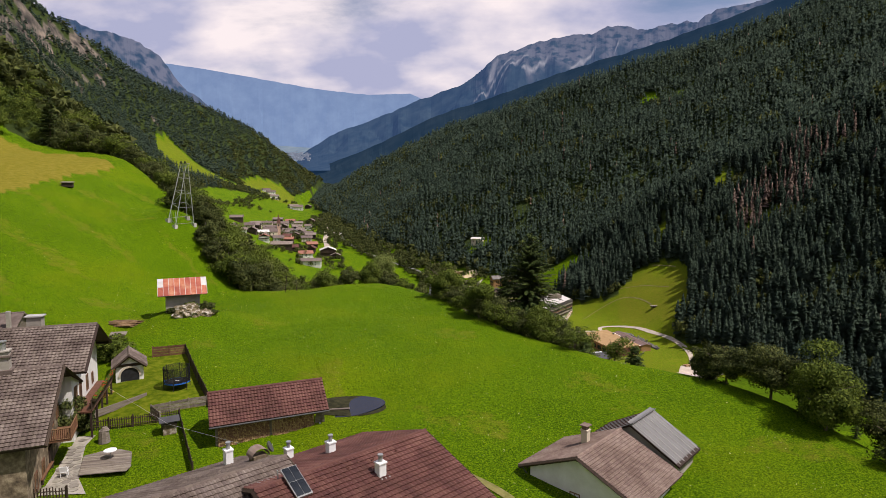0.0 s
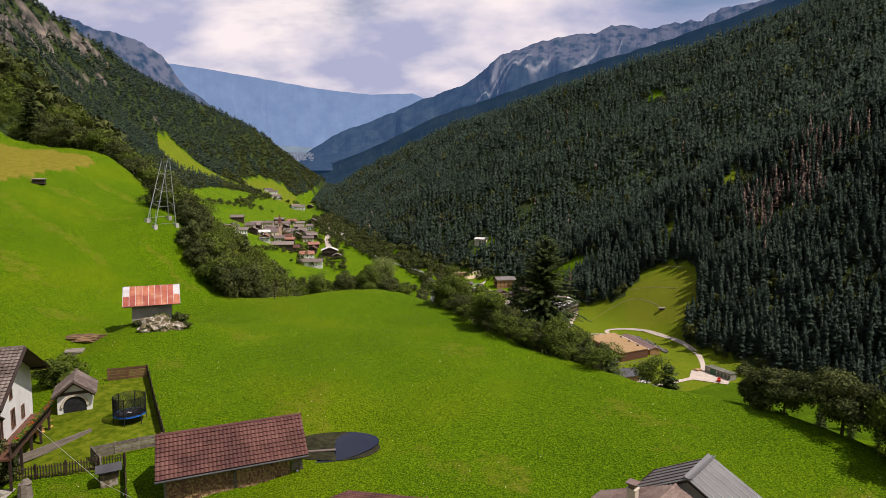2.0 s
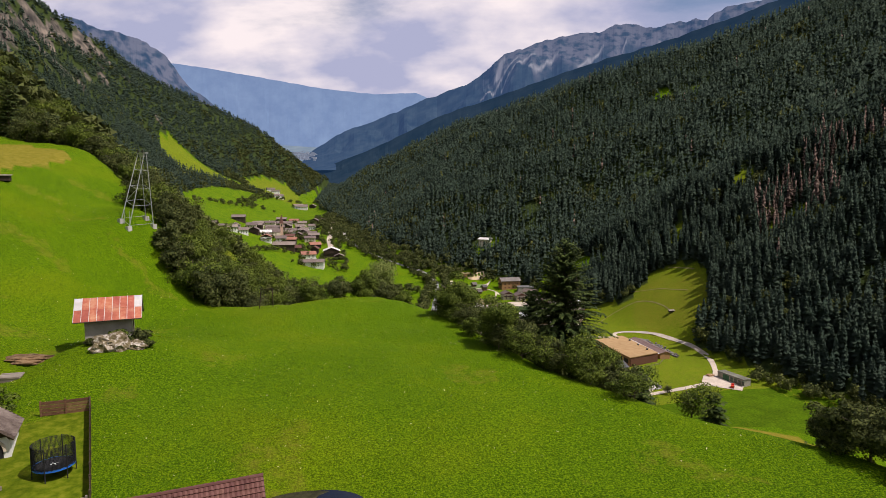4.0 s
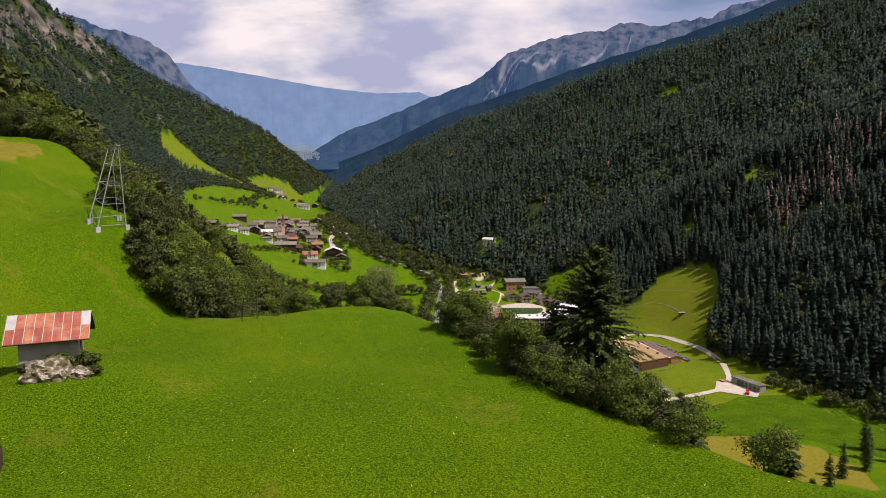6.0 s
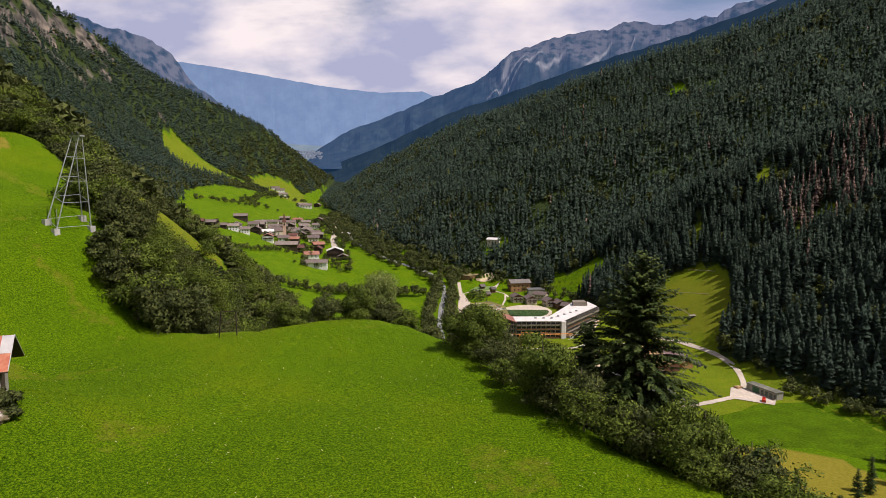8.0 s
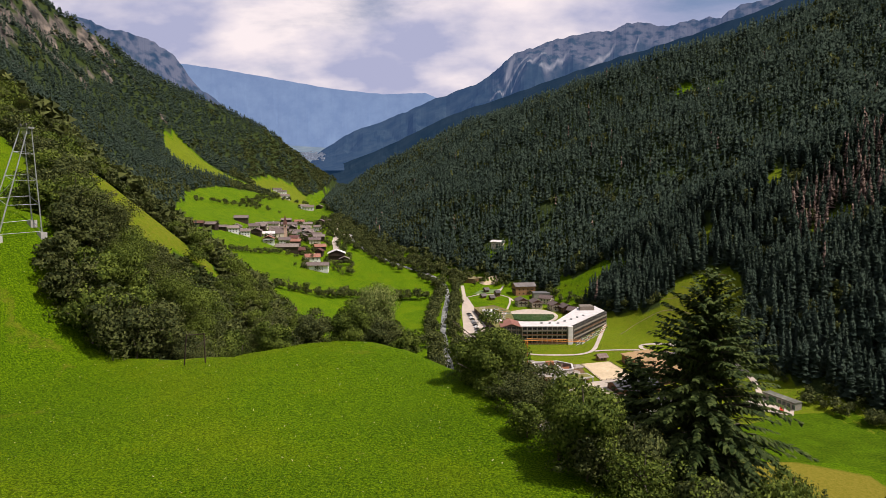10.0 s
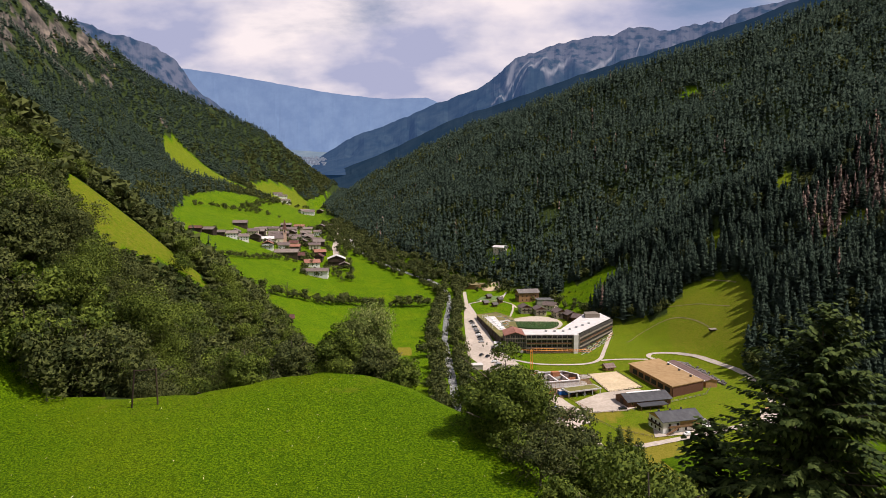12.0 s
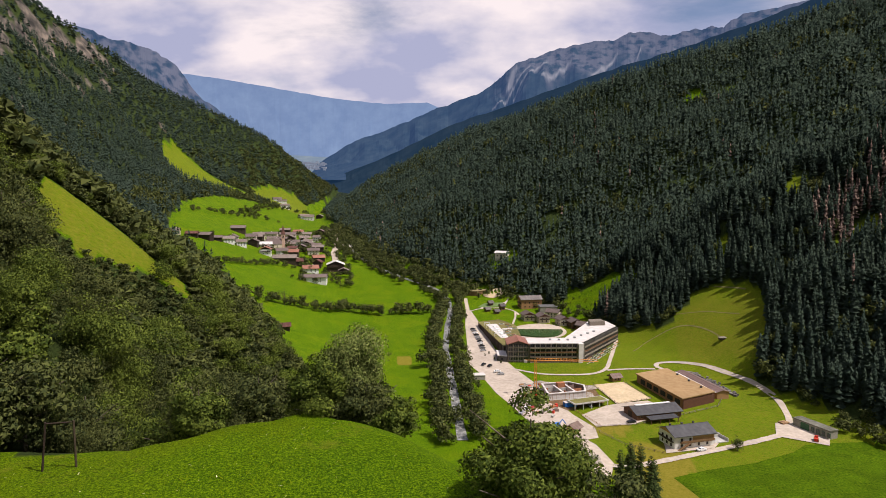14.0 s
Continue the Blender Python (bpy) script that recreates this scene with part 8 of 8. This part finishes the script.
part("canopy", gable_body(8, 5, 2.4, 1.2, 0).mesh("canopy", WHITE), tent)
digger = thing("excavator", 43, 349, ground_at(43, 349) + 0.2, 30, "blue excavator with its arm lowered", "excavator")
part("track", Shape().box(0, 0.9, 0.4, 3.2, 0.6, 0.8).mesh("track", BLACK), digger)
part("track", Shape().box(0, -0.9, 0.4, 3.2, 0.6, 0.8).mesh("track", BLACK), digger)
part("cab", Shape().box(-0.3, 0, 1.6, 2.6, 2.0, 1.5).mesh("cab", BLUE_PAINT), digger)
part("boom", Shape().bar((0.8, 0, 1.6), (3.0, 0, 3.6), 0.3, 4).bar((3.0, 0, 3.6), (5.2, 0, 1.2), 0.25, 4).mesh("boom", BLUE_PAINT), digger)


# cars
CAR_PAINTS = [WHITE, material("black_car_paint", [(0.012, 0.013, 0.015), (0.02, 0.021, 0.023)], 1, 0.25, spec=0.6), material("grey_car_paint", [(0.14, 0.145, 0.15), (0.18, 0.185, 0.19)], 1, 0.3, 0.4),
              material("silver_car_paint", [(0.45, 0.46, 0.47), (0.52, 0.53, 0.54)], 1, 0.3, 0.5), material("red_car_paint", [(0.35, 0.02, 0.02), (0.42, 0.03, 0.03)], 1, 0.3, spec=0.6)]
CAR_WORDS = ("white", "black", "dark grey", "silver", "red")


def car_profile():
    s = Shape()
    side = [(-2.15, 0.35), (-2.2, 0.75), (-2.0, 0.95), (-1.3, 1.0), (-0.75, 1.45), (0.9, 1.48), (1.7, 1.05), (2.15, 0.95), (2.2, 0.4)]
    n = len(side)
    s.V += [(x, -0.88 + (0.14 if z > 1.2 else 0), z) for x, z in side] + [(x, 0.88 - (0.14 if z > 1.2 else 0), z) for x, z in side]
    s.F += [tuple(range(n)), tuple(range(2 * n - 1, n - 1, -1))]
    for i in range(n):
        s.F.append((i, n + i, n + (i + 1) % n, (i + 1) % n))
    return s


CAR_MESHES = [car_profile().mesh("body", m) for m in CAR_PAINTS]
CAR_GLASS = [Shape().box(-1.06, 0, 1.24, 0.5, 1.4, 0.05, 0, (0, -38, 0)).mesh("windscreen", GLASS), Shape().box(1.34, 0, 1.28, 0.6, 1.4, 0.05, 0, (0, 28, 0)).mesh("rear_window", GLASS)]
CAR_SIDE = Shape().box(0.1, 0, 1.24, 1.5, 0.03, 0.3).mesh("side_window", GLASS)
CAR_WHEEL = Shape().bar((0, -0.1, 0), (0, 0.1, 0), 0.33, 12).mesh("wheel", BLACK)
CAR_RIM = Shape().bar((0, -0.115, 0), (0, 0.115, 0), 0.19, 8).mesh("rim", STEEL)
cars_made = {}


def car(x, y, turn, paint):
    z = ground_at(x, y) + 0.3
    if paint in cars_made:
        return copy_thing(cars_made[paint], pose(x, y, z, 0, 0, turn))
    t = thing("car", x, y, z, turn, CAR_WORDS[paint] + " car parked on the gravel", "car", "parked cars")
    part("body", CAR_MESHES[paint], t)
    for g in CAR_GLASS:
        part(g.name, g, t)
    for sy in (-0.8, 0.8):
        part("side_window", CAR_SIDE, t).location = (0, sy, 0)
    for sx in (-1.35, 1.35):
        for sy in (-0.8, 0.8):
            w = part("wheel", CAR_WHEEL, t)
            w.location = (sx, sy, 0.33)
            part("rim", CAR_RIM, w)
    cars_made[paint] = t
    return t


for i in range(11):
    car(7.0 + 0.9 * i - 0.028 * i * i, 548 - 6.2 * i + 0.6 * (i % 2), 15, (1, 2, 0, 1, 3, 2, 1, 0, 1, 2, 3)[i])
for x, y, a, p in ((12, 452, 60, 1), (16, 449, 60, 1), (20, 437, 10, 0), (22, 432, 10, 3), (31, 373, 60, 0), (35, 376, 50, 4), (28, 367, 60, 3), (101, 325, 20, 0), (80, 356, 10, 1), (65, 378, 90, 2)):
    car(x, y, a, p)
for i, (x, y) in enumerate(((20, 466), (22, 462), (24, 458), (14, 474), (17, 480))):
    leafy_tree(x, y, 2.6, 1.8, 140, DARK_LEAVES, "clipped green shrub by the hotel entrance", 450 + i, "clipped_shrub", "shrub", "entrance shrubs")
store = thing("kiosk", 8, 424, ground_at(8, 424), 10, "small grey kiosk beside the stream", "kiosk")
part("wall", Shape().box(0, 0, 1.4, 7, 5, 2.8).mesh("wall", GREY_WALL), store)
part("roof", Shape().box(0, 0, 2.95, 7.6, 5.6, 0.25).mesh("roof", PALE_ROOF), store)
far_house(43, 713, -30, 14, 9, 4.5, 1.6, CREAM, PALE_ROOF, "pale house in a clearing of the spruce wood", "valley farms", None, 2, 1, "house", False, balc=False)
far_house(-127, 478, 20, 7, 5, 2.8, 1.6, WOOD_DARK, TILE_RED, "dark wooden hay hut at the field's edge", "field huts", None, 1, 1, "hut", False, balc=False)

# ---- the village ----
HOUSES = [  # x, y, turn, length, width, wall height, rise, walls, roof, wooden gable
    (-307, 863, 15, 18, 13, 6, 3, 1, 0, 1), (-298, 706, 15, 12, 8, 3.5, 2, 1, 1, 1), (-289, 717, 0, 16, 11, 5, 2.4, 1, 0, 1), (-282, 734, 20, 10, 8, 4, 2, 1, 0, 0), (-273, 745, 25, 12, 10, 5.5, 2.6, 0, 0, 1), (-263, 757, 25, 11, 10, 5.5, 2.6, 0, 0, 1),
    (-262, 795, 100, 13, 12, 6, 2.8, 1, 0, 1), (-310, 690, 10, 11, 8, 4, 2.2, 2, 0, 0), (-237, 766, 105, 14, 13, 6.5, 3, 0, 2, 1), (-252, 812, 20, 14, 11, 5.5, 2.6, 2, 3, 0), (-213, 764, 8, 27, 14, 5.5, 3.2, 1, 0, 1), (-287, 925, 8, 28, 12, 6, 2.4, 2, 0, 0),
    (-286, 945, 8, 14, 11, 5, 2.5, 2, 2, 0), (-293, 1030, 10, 16, 12, 6, 2.6, 1, 0, 1), (-274, 1042, 5, 16, 12, 6, 2.6, 2, 2, 0), (-274, 978, 10, 26, 13, 6.5, 3, 2, 0, 1), (-262, 953, 95, 15, 13, 6.5, 3, 1, 0, 1), (-245, 968, 20, 14, 12, 6, 2.8, 2, 0, 1),
    (-238, 938, 100, 16, 14, 6.5, 3.2, 0, 0, 1), (-222, 868, 98, 15, 13, 6.5, 3.2, 1, 0, 1), (-242, 884, 15, 13, 12, 6, 2.8, 2, 0, 1), (-244, 911, 10, 16, 12, 6, 2.8, 0, 0, 1), (-222, 908, 80, 13, 11, 6, 2.6, 2, 0, 1), (-208, 893, 20, 13, 11, 5.5, 2.6, 1, 0, 1),
    (-200, 848, 15, 15, 12, 5.5, 2.6, 2, 0, 1), (-183, 805, 25, 14, 12, 5, 2.8, 1, 2, 1), (-177, 743, 20, 17, 13, 5, 3, 0, 2, 0), (-162, 698, 6, 28, 11, 6, 2.6, 0, 0, 0), (-152, 763, 102, 22, 20, 6.5, 4, 1, 3, 1), (-139, 746, 100, 10, 11, 4, 2.4, 1, 0, 1),
    (-240, 1052, 95, 17, 14, 6, 3.2, 1, 0, 1), (-223, 1066, 10, 14, 12, 5, 2.6, 1, 0, 1), (-341, 1372, 10, 18, 14, 6, 3, 1, 0, 1), (-322, 1388, 90, 16, 13, 6, 3, 1, 0, 1), (-253, 1015, 15, 14, 12, 6, 2.6, 2, 0, 1), (-160, 890, 10, 16, 10, 4, 2, 2, 3, 0), (-268, 888, 12, 14, 11, 6, 2.8, 0, 0, 1)]
rngv = np.random.RandomState(91)
for row in range(9):
    for col in range(6):
        hx, hy = -284 + 20 * col + 9 * (row % 2) + rngv.uniform(-4, 4) + 0.28 * (row - 4) * 4, 772 + 25 * row + rngv.uniform(-6, 6)
        hx += 0.10 * (900 - hy)
        if all(math.hypot(hx - q[0], hy - q[1]) > 14.5 for q in HOUSES) and math.hypot(hx + 245, hy - 836) > 20 and hx < -174 - 0.24 * (hy - 770) and rngv.rand() < 0.85:
            HOUSES.append((hx, hy, rngv.choice((5, 12, 20, 95, 102)), rngv.uniform(11, 16), rngv.uniform(9, 12.5), rngv.uniform(5, 7.2), rngv.uniform(2.4, 3.2), rngv.choice((0, 0, 1, 2, 2)), rngv.choice((0, 0, 0, 2, 1)), rngv.choice((0, 1))))
ORANGE_TILE = material("orange_tiles", [(0.25, 0.105, 0.07), (0.34, 0.16, 0.115)], 2.0, 0.85, blotch=0.15)
VILLAGE_BROWN = material("village_brown_roof", [(0.145, 0.108, 0.095), (0.215, 0.168, 0.15)], 2.0, 0.85, vary=0.25, blotch=0.15)
for i, (x, y, turn, L, W, h, rise, wall, roof, gable) in enumerate(HOUSES):
    far_house(x, y, turn, L, W, h, rise, (WHITEWASH, WOOD_DARK, CREAM)[wall], (VILLAGE_BROWN, TILE_RED, ORANGE_TILE, PALE_ROOF)[roof],
              (("white", "dark wooden", "cream")[wall] + " village house with " + ("grey-brown", "dark red", "orange-tiled", "pale metal")[roof] + " roof"), "village houses", WOOD_DARK if gable else None, 2, 2, "house", wall != 1)
SALMON = material("salmon_render", [(0.52, 0.34, 0.25), (0.62, 0.43, 0.33)], 2.0, 0.9, blotch=0.08)
CHURCH = gable_house("church", -249, 834, ground_at(-245, 834), 20, 20, 9.5, 8, 5.5, CREAM, VILLAGE_BROWN, "cream village church with slender spired tower", "church", over=(0.5, 0.4), thick=0.3, base=-4)
tw = part("tower", Shape().box(12, 0, 9, 4.4, 4.4, 22).box(12, 0, 14.5, 4.7, 4.7, 0.4).box(12, 0, 19.8, 4.8, 4.8, 0.4).mesh("tower", SALMON), CHURCH, "salmon-pink bell tower")
sp = Shape()
sp.V += [(9.3, -2.7, 20), (14.7, -2.7, 20), (14.7, 2.7, 20), (9.3, 2.7, 20), (12, 0, 33)]
sp.F += [(0, 1, 2, 3), (0, 4, 1), (1, 4, 2), (2, 4, 3), (3, 4, 0)]
part("spire", sp.mesh("spire", TILE_RED), tw)
for i in range(3):
    add_window(CHURCH, -6 + 5 * i, -4.8, 4.5, 0, 1.2, 3.2, CREAM)
part("belfry_window", Shape().box(12, -2.55, 17, 1.6, 0.12, 2.6).mesh("belfry_window", BLACK), tw)
for x, y, turn in ((-492, 1620, 20), (-476, 1612, 20), (-430, 1480, 30), (-345, 1340, 40), (-332, 1330, 10)):
    far_house(x, y, turn, 22, 15, 7, 3.5, WHITEWASH, VILLAGE_BROWN, "white hillside farm with brown roof", "hillside farms", WOOD_DARK, 2, 2, "farmhouse", False)
